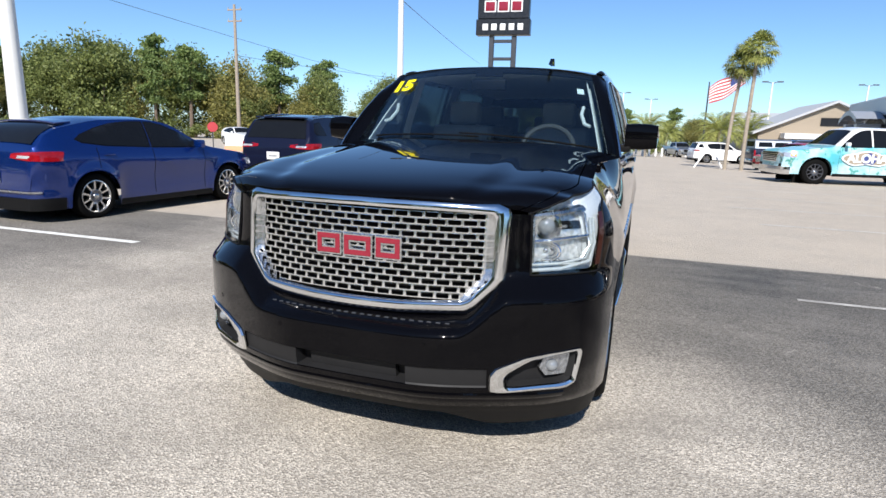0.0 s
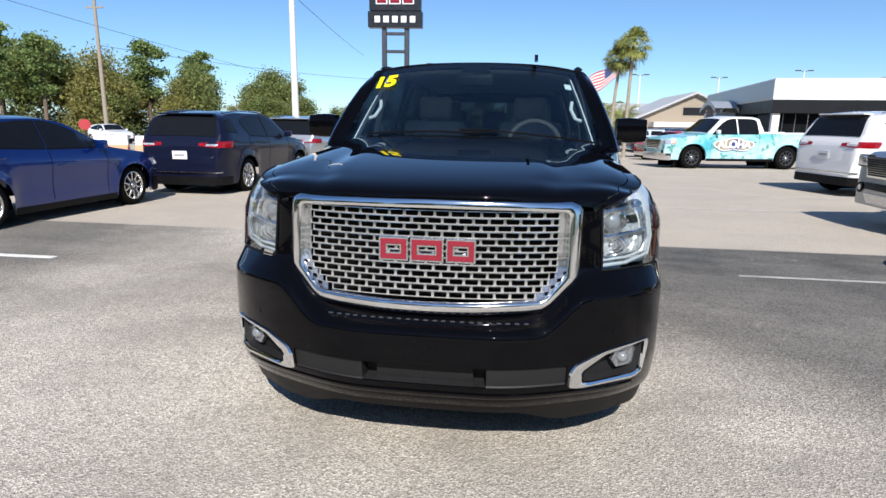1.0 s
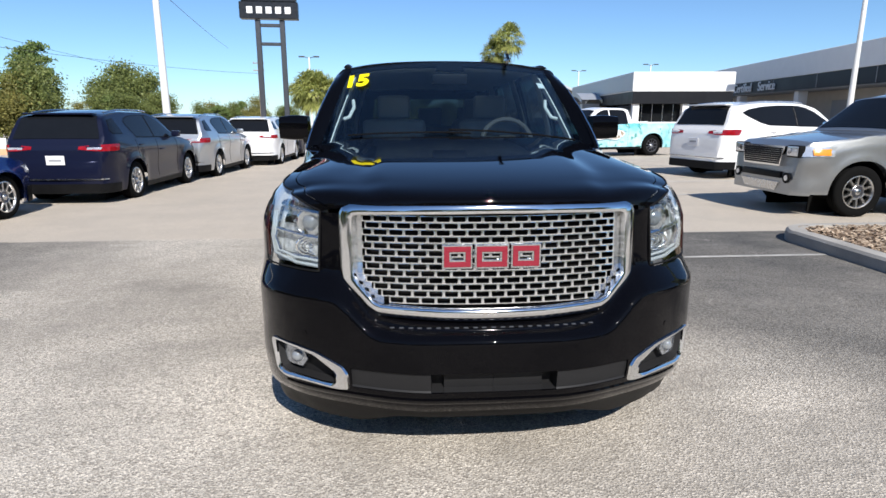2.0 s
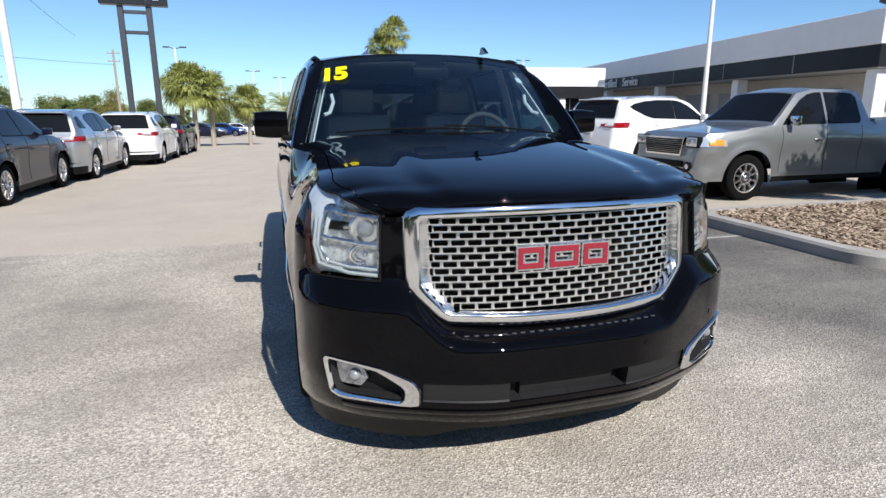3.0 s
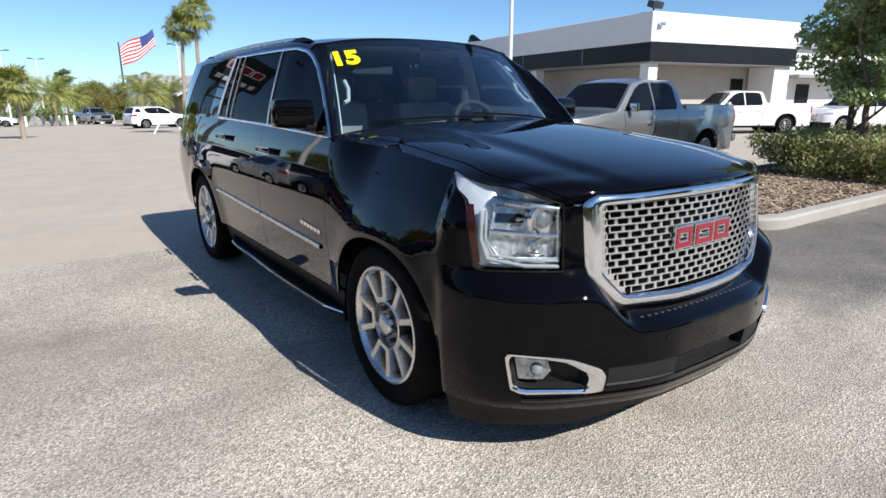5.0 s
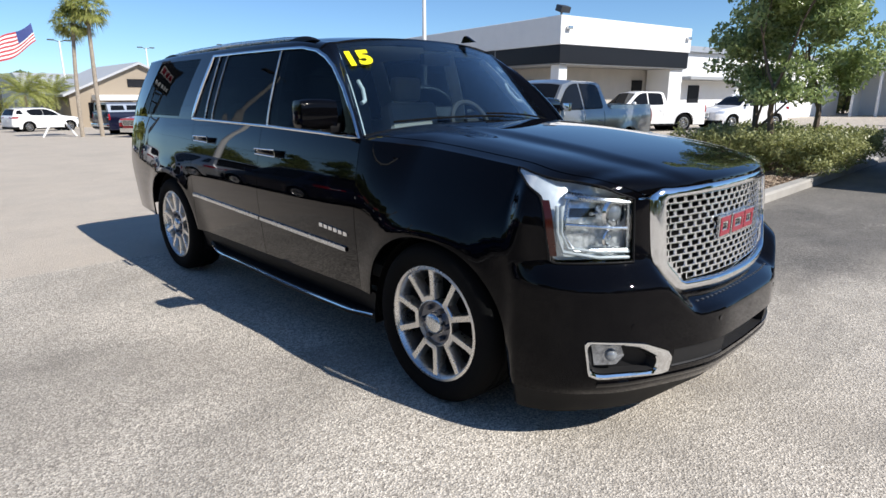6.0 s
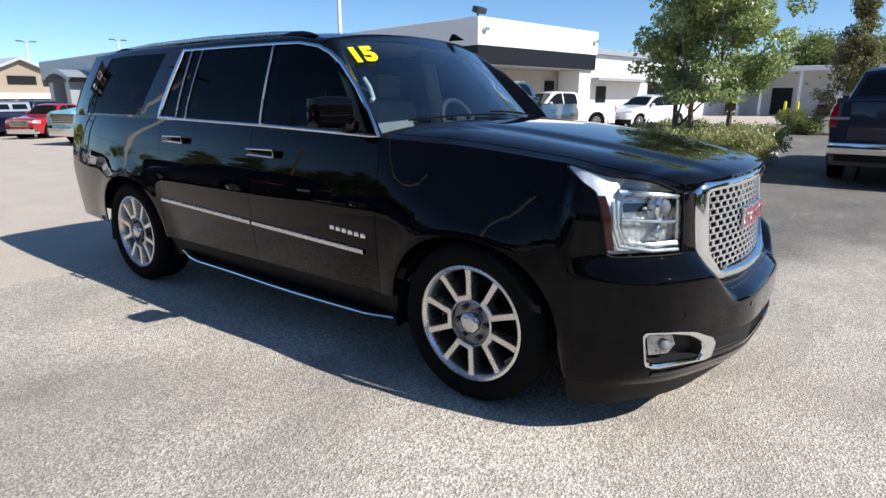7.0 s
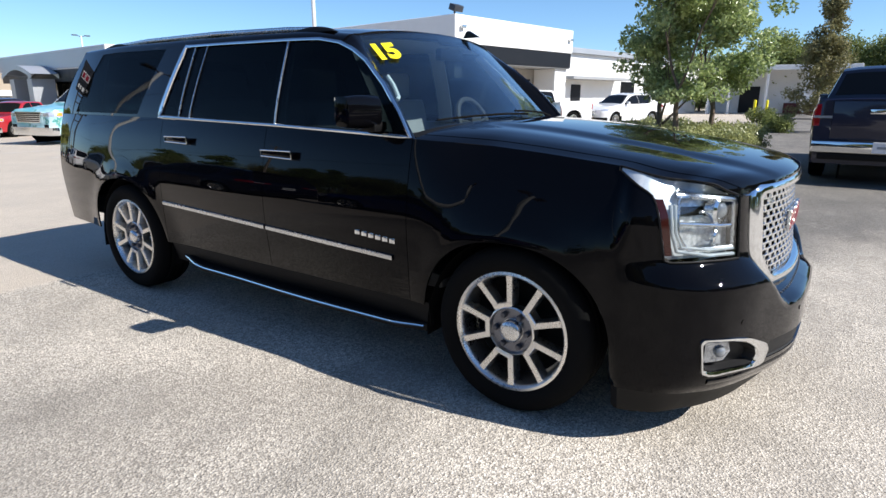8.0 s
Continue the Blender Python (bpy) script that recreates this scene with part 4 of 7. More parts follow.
NX = [(s, p[0]) for s, p in zip(NLEN, NOSE)]
NY = [(s, p[1]) for s, p in zip(NLEN, NOSE)]
SEND = NLEN[-1]


def s_of_x(x):
    return min(range(400), key=lambda i: abs(spl(NX, SEND * i / 399) - x)) * SEND / 399


def s_of_y(y):
    return min(range(200, 400), key=lambda i: abs(spl(NY, SEND * i / 399) - y)) * SEND / 399


def shelf(x):
    """Height of the ledge above which the nose steps back to the grille and lamps."""
    return 0.628 + 0.137 * sstep(0.44, 0.66, x)


def setback(x, z):
    k = shelf(x)
    base = spl([(0.16, 0.10), (0.27, 0.06), (0.32, 0.03), (0.38, 0.012), (0.46, 0.0), (k - 0.045, 0.0), (k - 0.024, 0.0008), (k - 0.012, 0.004), (k - 0.002, 0.011), (k + 0.012, 0.024), (k + 0.03, 0.042), (k + 0.05, 0.062), (k + 0.068, 0.078), (k + 0.09, 0.087), (1.12, 0.112)], z)
    return base - 0.07 * (1 - sstep(0.25, 0.75, x)) * (1 - sstep(k - 0.035, k + 0.045, z))


def nose(s, z, proud=0.0, sgn=1):
    x, y = spl(NX, s), spl(NY, s)
    e = 0.004
    dx, dy = spl(NX, min(SEND, s + e)) - spl(NX, max(0, s - e)), spl(NY, min(SEND, s + e)) - spl(NY, max(0, s - e))
    d = math.hypot(dx, dy)
    nx, ny = dy / d, -dx / d
    w = 1 - 0.90 * sstep(0.66, 0.985, s / SEND)
    q = s / SEND
    lean = 0.078 * (max(0.0, z - 0.97) / 0.18) ** 2 * sstep(0.66, 0.80, q)
    off = setback(x, z) * w + lean - proud
    px, py = x - nx * off, y - ny * off
    k = sstep(0.93, 1.0, s / SEND)
    return Vector((sgn * (px * (1 - k) + k * (side_x(py, z) + proud)), py, z))


S_HL = s_of_x(0.742)
S_CORNER = s_of_y(-0.645)
HL_LOW = [(S_HL, 0.840), (S_CORNER - 0.03, 0.840), (S_CORNER, 0.850), (S_CORNER + 0.02, 0.94), (S_CORNER + 0.04, 1.03), (S_CORNER + 0.068, 1.092), (S_CORNER + 0.13, 1.128), (SEND - 0.02, 1.170), (SEND, 1.183)]
HL_TOP = [(S_HL, 1.090), (s_of_x(0.80), 1.108), (s_of_x(0.90), 1.145), (S_CORNER, 1.158), (SEND, 1.197)]


def fascia_top(s):
    x = spl(NX, s)
    if s >= S_HL:
        return spl(HL_LOW, s) - 0.006
    return shelf(x) + 0.062 if x < 0.624 else 1.084


def rounded(poly, cut=0.10):
    """Cuts the corners twice; equal outlines keep their points in step."""
    for _ in range(2):
        poly = [(a + (c - a) * t, b + (d - b) * t) for (a, b), (c, d) in zip(poly, poly[1:] + poly[:1]) for t in (cut, 1 - cut)]
    return poly


FOG = [(0.927, 0.545), (0.909, 0.372), (0.583, 0.360), (0.580, 0.44), (0.605, 0.474), (0.72, 0.522), (0.81, 0.538)]
FOG_HOLE = [(0.914, 0.528), (0.898, 0.397), (0.655, 0.386), (0.648, 0.424), (0.664, 0.450), (0.728, 0.496), (0.81, 0.517)]
FOG_S = [(s_of_x(x), z) for x, z in FOG]


def shrink(poly, k, ku=None):
    cu, cv = sum(p[0] for p in poly) / len(poly), sum(p[1] for p in poly) / len(poly)
    return [(cu + (u - cu) * k, cv + (v - cv) * (ku or k)) for u, v in poly]


S_IN = s_of_x(0.575)
S_ARCH = s_of_y(-0.470)
stations = sorted(set(lin(0, SEND, 90)) | set(lin(S_ARCH, SEND, 14)) | {s_of_x(0.62), s_of_x(0.626), S_HL - 0.002, S_HL, S_IN})
fog_cut = shrink(FOG_S, 0.93)
zs = lin(0.285, 1.17, 82)
mirrored = [(-1, q) for q in stations[::-1]] + [(1, q) for q in stations[1:]]


def fascia_low(q):
    y = spl(NY, q)
    return arch_z(y) if y > ARCHES[0][0] - ARCHES[0][2] + 0.004 else 0.285


ztab = [[max(min(z, fascia_top(q)), min(fascia_low(q), fascia_top(q))) for z in zs] for _, q in mirrored]


def keep(i, j):
    q, z = (mirrored[i][1] + mirrored[i + 1][1]) / 2, (ztab[i][j] + ztab[i][j + 1] + ztab[i + 1][j] + ztab[i + 1][j + 1]) / 4
    if inside(fog_cut, q, z):
        return False
    return not (q < S_IN and 0.388 < z < 0.472)


rows = [[nose(q, z, 0, g) for z in zt] for (g, q), zt in zip(mirrored, ztab)]
part("bumper_cover", outward(grid(rows, keep), MID), M_BLACK, suv, solid=0.008)
both = [(-1, q) for q in lin(S_ARCH - 0.004, 0, 40)] + [(1, q) for q in lin(0, S_ARCH - 0.004, 40)[1:]]
rows = [[nose(q, z, -0.012 - 0.02 * (0.285 - z) / 0.1, g) for z in lin(0.295, 0.235 - 0.07 * sstep(0.35, 0.62, spl(NX, q)), 5)] for g, q in both]
part("air_dam", outward(grid(rows), MID), M_PLASTIC, suv, "black plastic air dam", solid=0.012)
rows = [[nose(q, z, pr, g) for z, pr in ((0.328, 0.001), (0.340, 0.006), (0.350, 0.006), (0.358, 0.001))] for g, q in both if spl(NX, q) < 0.9]
part("bumper_crease", outward(grid(rows), MID), M_BLACK, suv, solid=0.003)
for sgn in (-1, 1):
    # lower intake: plastic panel, deeper in the middle
    sl = s_of_x(0.25)
    srow = sorted(lin(0, S_IN + 0.01, 16) + [sl, sl + 0.004, s_of_x(0.20), s_of_x(0.204)])
    rows = []
    for s in srow:
        dep = -0.045 if s <= s_of_x(0.201) else (-0.075 if s <= sl + 0.001 else -0.010)
        rows.append([nose(s, 0.384, -0.004, sgn), nose(s, 0.391, dep, sgn), nose(s, 0.43, dep, sgn), nose(s, 0.469, dep, sgn), nose(s, 0.476, -0.004, sgn)])
    part("lower_intake", outward(grid(rows), MID), M_GREYPLASTIC, suv, "matt black plastic intake panel", smooth=20, solid=0.004)
    # fog lamp: chrome surround, dark pocket, lamp
    outer = rounded(FOG_S)
    ring = rounded([(s_of_x(x), z) for x, z in FOG_HOLE])
    iu = sum(p[0] for p in FOG_S) / len(FOG_S)
    n = len(outer)
    rows = []
    for i in list(range(n)) + [0]:
        (a, b), (c, d) = outer[i], ring[i]
        m = lambda t: (a + (c - a) * t, b + (d - b) * t)
        rows.append([nose(a, b, -0.004, sgn), nose(*m(0.12), 0.009, sgn), nose(*m(0.5), 0.009, sgn), nose(*m(0.85), 0.002, sgn), nose(c, d, -0.016, sgn)])
    surround = part("fog_lamp_surround", outward(grid(rows), nose(iu, 0.45, -0.3, sgn)), M_CHROME, suv, "chrome fog lamp surround", smooth=40)
    rows = [[nose(*ring[i], -0.006, sgn), nose(ring[i][0] * 0.9 + iu * 0.1, ring[i][1] * 0.88 + 0.45 * 0.12, -0.05, sgn)] for i in list(range(n)) + [0]]
    bm = grid(rows)
    bm.faces.new([bm.verts.new(nose(ring[i][0] * 0.9 + iu * 0.1, ring[i][1] * 0.88 + 0.45 * 0.12, -0.05, sgn)) for i in range(n)])
    part("lamp_pocket", bm, M_GREYPLASTIC, surround)
    bm = bmesh.new()
    lampc = [(s_of_x(0.902), 0.518), (s_of_x(0.890), 0.425), (s_of_x(0.81), 0.425), (s_of_x(0.785), 0.462), (s_of_x(0.80), 0.506)]
    prism(bm, densify(lampc, 0.02), lambda u, v, w: nose(u, v, w, sgn), -0.048, -0.030)
    part("fog_lamp", bm, M_FOG, surround, "clear fog lamp", closed=True)
    bm = bmesh.new()
    bmesh.ops.create_uvsphere(bm, u_segments=18, v_segments=12, radius=0.026)
    bmesh.ops.translate(bm, verts=bm.verts, vec=nose(s_of_x(0.835), 0.468, -0.034, sgn))
    part("bulb_lens", bm, M_PROJ, surround, "dark round bulb lens")
    # parking sensors
    for sx, sz in ((0.325, 0.563), (0.77, 0.595)):
        c, o = nose(s_of_x(sx), sz, 0.002, sgn), nose(s_of_x(sx), sz, -0.02, sgn)
        bm = bmesh.new()
        tube(bm, [o, c], 0.011, 16)
        part("parking_sensor", bm, M_BLACK, suv)
    # headlamp
    srow = sorted(lin(S_HL + 0.002, SEND, 34) + [S_CORNER])
    lens_rows = [[nose(s, z, 0.0, sgn) for z in lin(spl(HL_LOW, s), max(spl(HL_TOP, s), spl(HL_LOW, s) + 0.004), 12)] for s in srow]
    lens = part("headlamp", outward(grid(lens_rows), MID), M_LENS, suv, "clear headlamp with chrome projector", solid=0.004)
    back = [[nose(s, z, -0.055 * (1 - 0.94 * sstep(S_CORNER - 0.1, SEND - 0.08, s)), sgn) for z in lin(spl(HL_LOW, s) + 0.002, max(spl(HL_TOP, s) - 0.002, spl(HL_LOW, s) + 0.004), 12)] for s in srow]
    part("lamp_housing", outward(grid(back), MID), M_BOWL, lens, "bright reflector bowl", solid=0.003)
    # black gasket round the lens
    rim_path = [(q, spl(HL_LOW, q)) for q in srow] + [(q, max(spl(HL_TOP, q), spl(HL_LOW, q) + 0.004)) for q in srow[::-1]]
    rim_path.append(rim_path[0])
    bm = bmesh.new()
    tube(bm, [nose(a, b, 0.0005, sgn) for a, b in rim_path], 0.0045, 6, cap=False)
    part("gasket", bm, M_PLASTIC, lens)
    # twin bright guides: down the outer edge, across and along the bottom
    for gap, rr in ((0.0, 0.008), (0.022, 0.006)):
        path = [(S_CORNER - 0.004 - gap, 1.062), (S_CORNER - 0.020 - gap, 0.96), (S_CORNER - 0.055 - gap, 0.882 + gap * 0.7), (s_of_x(0.88), 0.858 + gap), (s_of_x(0.755), 0.856 + gap)]
        bm = bmesh.new()
        tube(bm, [nose(a, b, -0.012, sgn) for a, b in path], rr, 8)
        part("light_guide", bm, M_LAMPWHITE, lens)
    bm = bmesh.new()
    tube(bm, [nose(a, b, -0.018, sgn) for a, b in [(s_of_x(0.762), 0.972), (s_of_x(0.83), 0.974), (s_of_x(0.90), 0.980), (S_CORNER - 0.055, 0.990)]], 0.008, 8)
    part("divider", bm, M_CHROME, lens)
    # projector in its dark recess
    sp = s_of_x(0.825)
    pc = nose(sp, 1.032, -0.045, sgn)
    fw = (nose(sp, 1.032, 0.0, sgn) - pc).normalized()
    fw = (fw * 0.35 + Vector((0, -1, 0)) * 0.65).normalized()
    rows = [[nose(q, z, -0.045, sgn) for z in lin(0.888, 1.070 + (q - s_of_x(0.76)) * 0.15, 6)] for q in lin(s_of_x(0.760), S_CORNER - 0.054, 10)]
    part("lamp_recess", outward(grid(rows), MID), M_REFLECTOR, lens, solid=0.003)
    bm = bmesh.new()
    tube(bm, [pc - fw * 0.02, pc + fw * 0.016, pc + fw * 0.026, pc + fw * 0.018, pc + fw * 0.004], [0.064, 0.064, 0.054, 0.046, 0.043], 28, cap=False)
    part("projector_ring", bm, M_CHROME, lens)
    rows = [[nose(q, z, -0.040, sgn) for z in lin(1.016, 1.050, 5)] for q in lin(s_of_x(0.893), S_CORNER - 0.066, 6)]
    part("lamp_mask", outward(grid(rows), MID), M_PLASTIC, lens, "black lamp mask", solid=0.003)
    rows = [[nose(q, z + 0.07 * (q - s_of_x(0.76)), pr, sgn) for z, pr in ((1.060, -0.030), (1.066, -0.010), (1.076, -0.006), (1.086, -0.010), (1.090, -0.030))] for q in lin(s_of_x(0.758), S_CORNER - 0.035, 10)]
    part("lamp_brow", outward(grid(rows), MID), M_SATIN, lens, "bright lamp brow", solid=0.002)
    bm = bmesh.new()
    bmesh.ops.create_uvsphere(bm, u_segments=24, v_segments=14, radius=0.042)
    bmesh.ops.translate(bm, verts=bm.verts, vec=pc)
    part("projector", bm, M_PROJ, lens, "dark glass projector lens")
    xa, xb = s_of_x(0.758), S_CORNER - 0.050
    ringp = [(xa, 0.885), (xa, 1.062), (xa + 0.012, 1.074), (xb - 0.02, 1.098), (xb, 1.078), (xb, 0.950), (xb - 0.058, 0.885), (xa, 0.885)]
    bm = bmesh.new()
    tube(bm, [nose(a, b, -0.016, sgn) for a, b in ringp], 0.0075, 8)
    part("lamp_bezel", bm, M_SATIN, lens, "satin lamp bezel")
    bm = bmesh.new()
    box(bm, nose(s_of_x(0.905), 1.030, -0.034, sgn), (0.036, 0.02, 0.012), 0.004, 1)
    part("lamp_fin", bm, M_SATIN, lens, "bright bar across the lamp mask")
    bc = nose(s_of_x(0.84), 0.930, -0.062, sgn)
    bm = bmesh.new()
    for q in range(4):
        r_ = 0.012 + 0.014 * q
        tube(bm, [bc + Vector((0, -0.010 * q, 0)) + Vector((1.15 * r_ * math.cos(a_), 0, 0.75 * r_ * math.sin(a_))) for a_ in lin(0, 2 * math.pi, 17)], 0.006, 6, cap=False)
    bmesh.ops.create_uvsphere(bm, u_segments=12, v_segments=8, radius=0.013, matrix=Matrix.Translation(bc + Vector((0, -0.02, 0))))
    part("high_beam", bm, M_CHROME, lens, "chrome reflector bowl")
    EDGE_S = [(0.85, S_CORNER), (0.94, S_CORNER + 0.02), (1.03, S_CORNER + 0.04), (1.092, S_CORNER + 0.068)]
    rows = [[nose(spl(EDGE_S, z) - 0.040 + 0.034 * t, z, 0.003, sgn) for t in lin(0.1, 1, 4)] for z in lin(0.868, 1.085, 12)]
    part("side_marker", outward(grid(rows), MID), M_AMBER, lens, "amber side marker", solid=0.003)

# --- grille ---
GY = lambda x, z=0.9: -0.995 + 0.108 * (abs(x) / 0.62) ** 2.2 + 0.10 * (z - 0.9)
G_OUT = [(-0.6206, 1.079), (-0.6084, 1.109), (-0.5729, 1.126), (-0.3042, 1.135), (0, 1.139), (0.3042, 1.135), (0.5729, 1.126), (0.6084, 1.109), (0.6206, 1.079),
         (0.6145, 0.820), (0.5932, 0.781), (0.5171, 0.700), (0.4766, 0.676), (0.2028, 0.660), (0, 0.658), (-0.2028, 0.660), (-0.4766, 0.676), (-0.5171, 0.700), (-0.5932, 0.781), (-0.6145, 0.820)]
G_IN = [(-0.5597, 1.064), (-0.5526, 1.076), (-0.5374, 1.082), (-0.3042, 1.088), (0, 1.091), (0.3042, 1.088), (0.5374, 1.082), (0.5526, 1.076), (0.5597, 1.064),
        (0.5597, 0.834), (0.5425, 0.809), (0.4786, 0.739), (0.4462, 0.726), (0.2028, 0.716), (0, 0.714), (-0.2028, 0.716), (-0.4462, 0.726), (-0.4786, 0.739), (-0.5425, 0.809), (-0.5597, 0.834)]
rows = []
idx = list(range(len(G_OUT))) + [0]
for a, b in zip(idx, idx[1:]):
    for t in (0, 0.34, 0.67):
        o = [G_OUT[a][k] + (G_OUT[b][k] - G_OUT[a][k]) * t for k in (0, 1)]
        n_ = [G_IN[a][k] + (G_IN[b][k] - G_IN[a][k]) * t for k in (0, 1)]
        row = []
        for f, pr in ((0.0, -0.05), (0.0, -0.008), (0.08, 0.008), (0.35, 0.017), (0.78, 0.022), (0.93, 0.018), (1.0, 0.004), (1.0, -0.035)):
            x, z = o[0] + (n_[0] - o[0]) * f, o[1] + (n_[1] - o[1]) * f
            row.append((x, GY(x, z) - pr, z))
        rows.append(row)
rows.append(rows[0])
grille = part("grille", outward(grid(rows), (0, -0.8, 0.87)), M_CHROME, suv, "chrome grille surround with bright mesh", smooth=50)
# mesh of rounded slots in courses like brickwork
bm = bmesh.new()
NR, CW = 13, 0.0627
Z0 = 0.727
RH = (1.082 - Z0) / NR


def mesh_y(x, d, z):
    return GY(x, z) + 0.012 + d


def slot(bm, x0, x1, z0, z1):
    cx, cz = (x0 + x1) / 2, (z0 + z1) / 2
    hw, hh = (x1 - x0) / 2, (z1 - z0) / 2
    iw, ih = hw - 0.0062, hh - 0.0041
    if iw < 0.006:
        return
    c = min(0.0032, iw * 0.8)
    hole = [(iw - c, -ih), (iw, -ih + c), (iw, ih - c), (iw - c, ih), (-iw + c, ih), (-iw, ih - c), (-iw, -ih + c), (-iw + c, -ih)]
    rim = [(hw - c, -hh), (hw, -hh + c), (hw, hh - c), (hw - c, hh), (-hw + c, hh), (-hw, hh - c), (-hw, -hh + c), (-hw + c, -hh)]
    rim[0], rim[1], rim[2], rim[3] = (hw * 0.8, -hh), (hw, -hh * 0.5), (hw, hh * 0.5), (hw * 0.8, hh)
    rim[4], rim[5], rim[6], rim[7] = (-hw * 0.8, hh), (-hw, hh * 0.5), (-hw, -hh * 0.5), (-hw * 0.8, -hh)
    r0 = [bm.verts.new((cx + u, mesh_y(cx + u, -0.003, cz + v), cz + v)) for u, v in rim]
    r1 = [bm.verts.new((cx + u * 1.03, mesh_y(cx + u, -0.0035, cz + v), cz + v * 1.09)) for u, v in hole]
    r2 = [bm.verts.new((cx + u, mesh_y(cx + u, -0.001, cz + v), cz + v)) for u, v in hole]
    r3 = [bm.verts.new((cx + u * 0.99, mesh_y(cx + u, 0.002, cz + v), cz + v * 0.99)) for u, v in hole]
    for a, b in ((r0, r1), (r1, r2), (r2, r3)):
        for i in range(8):
            bm.faces.new((a[i], a[(i + 1) % 8], b[(i + 1) % 8], b[i]))
    for i, cor in ((0, (hw, -hh)), (2, (hw, hh)), (4, (-hw, hh)), (6, (-hw, -hh))):
        v = bm.verts.new((cx + cor[0], mesh_y(cx + cor[0], -0.003, cz + cor[1]), cz + cor[1]))
        bm.faces.new((r0[i], v, r0[i + 1]))


for r in range(NR):
    z0 = Z0 + r * RH
    zc = z0 + RH / 2
    reach = 0.524 if zc > 0.834 else 0.428 + (zc - 0.728) * 0.096 / 0.106
    x = -0.605 + (CW / 2 if r % 2 else 0)
    while x < reach:
        a, b = max(x, -reach), min(x + CW, reach)
        if b - a > 0.02:
            slot(bm, a, b, z0, z0 + RH)
        x += CW
    # bars running on to the surround over a dished flange
    for g in (-1, 1):
        for zb in (z0, z0 + RH - 0.0042):
            quad = [(reach - 0.002, -0.003), (reach + 0.016, 0.004), (reach + 0.036, 0.014)]
            lo = [bm.verts.new((g * x_, mesh_y(x_, d, zb), zb)) for x_, d in quad]
            hi = [bm.verts.new((g * x_, mesh_y(x_, d, zb), zb + 0.0042)) for x_, d in quad]
            for i in (0, 1):
                bm.faces.new((lo[i], lo[i + 1], hi[i + 1], hi[i]))
        quad = [(reach - 0.001, 0.002), (reach + 0.016, 0.009), (reach + 0.036, 0.018)]
        lo = [bm.verts.new((g * x_, mesh_y(x_, d, z0), z0)) for x_, d in quad]
        hi = [bm.verts.new((g * x_, mesh_y(x_, d, z0 + RH), z0 + RH)) for x_, d in quad]
        for i in (0, 1):
            bm.faces.new((lo[i], lo[i + 1], hi[i + 1], hi[i]))
part("grille_mesh", bm, M_MESH, grille, "bright mesh of small slots", smooth=50)
bm = grid([[(x, GY(x) + 0.13, z) for z in (0.67, 1.115)] for x in lin(-0.6, 0.6, 12)])
part("radiator", bm, M_WELL, grille)
for i in range(-11, 12):
    sx = abs(i) * 0.037
    if sx < 0.42:
        bm = bmesh.new()
        box(bm, nose(s_of_x(sx), 0.640, 0.0005, 1 if i > 0 else -1), (0.018, 0.010, 0.004), 0.001, 1)
        part("ledge_ridge", bm, M_STEEL, suv)
# emblem: three plain red frames edged in chrome
def frame_block(bm, cx, cz, w, h, t, y0, y1):
    for dx, dz, sx, sz in ((0, h / 2 - t / 2, w, t), (0, -h / 2 + t / 2, w, t), (-w / 2 + t / 2, 0, t, h - 2 * t + 0.002), (w / 2 - t / 2, 0, t, h - 2 * t + 0.002)):
        box(bm, (cx + dx, (y0 + y1) / 2, cz + dz), (sx, abs(y1 - y0), sz), 0.002, 1)


for cx, w in ((-0.143, 0.122), (-0.005, 0.138), (0.133, 0.122)):
    y = GY(cx)
    bm = bmesh.new()
    frame_block(bm, cx, 0.922, w, 0.098, 0.037, y - 0.003, y + 0.012)
    edge = part("emblem_block", bm, M_SATIN, grille)
    bm = bmesh.new()
    frame_block(bm, cx, 0.922, w - 0.014, 0.084, 0.022, y - 0.006, y - 0.001)
    part("enamel", bm, M_RED, edge, "red enamel face")

# --- hood ---
EDGE = [tuple(nose(q, spl(HL_TOP, q) + 0.002)) for q in lin(S_HL - 0.006, SEND, 7)[:-1]]
EDGE += [(side_x(y, spl(BELT, y)), y, spl(BELT, y)) for y in (-0.42, -0.2, 0.0, 0.2, 0.4, 0.6)]
EV = [0, 0.06, 0.12, 0.18, 0.245, 0.31, 0.38, 0.52, 0.65, 0.77, 0.885, 1.0]
CENT = [(0, -0.987, 1.130), (0.02, -0.984, 1.141), (0.06, -0.955, 1.158), (0.14, -0.87, 1.182), (0.28, -0.68, 1.217), (0.5, -0.32, 1.267), (0.75, 0.06, 1.313), (1.0, 0.44, 1.346)]


def hood(u, v, lift=0.0):
    au = abs(u)
    ex, ey, ez = (spl(list(zip(EV, [e[k] for e in EDGE])), v) for k in range(3))
    cy, cz = spl([(c[0], c[1]) for c in CENT], v), spl([(c[0], c[2]) for c in CENT], v)
    g = 0.22 * au ** 2 + 0.78 * au ** 4.5
    z = cz - (cz - ez) * g
    body = math.sin(math.pi * min(1, max(0, v))) ** 0.5 if 0 < v < 1 else 0
    z += 0.013 * body * (1 - sstep(0.50, 0.62, au)) + 0.010 * body * sstep(0.6, 0.8, au) * (1 - sstep(0.86, 1.0, au))
    return Vector((u * ex, cy + (ey - cy) * au ** 2.3, z + lift))


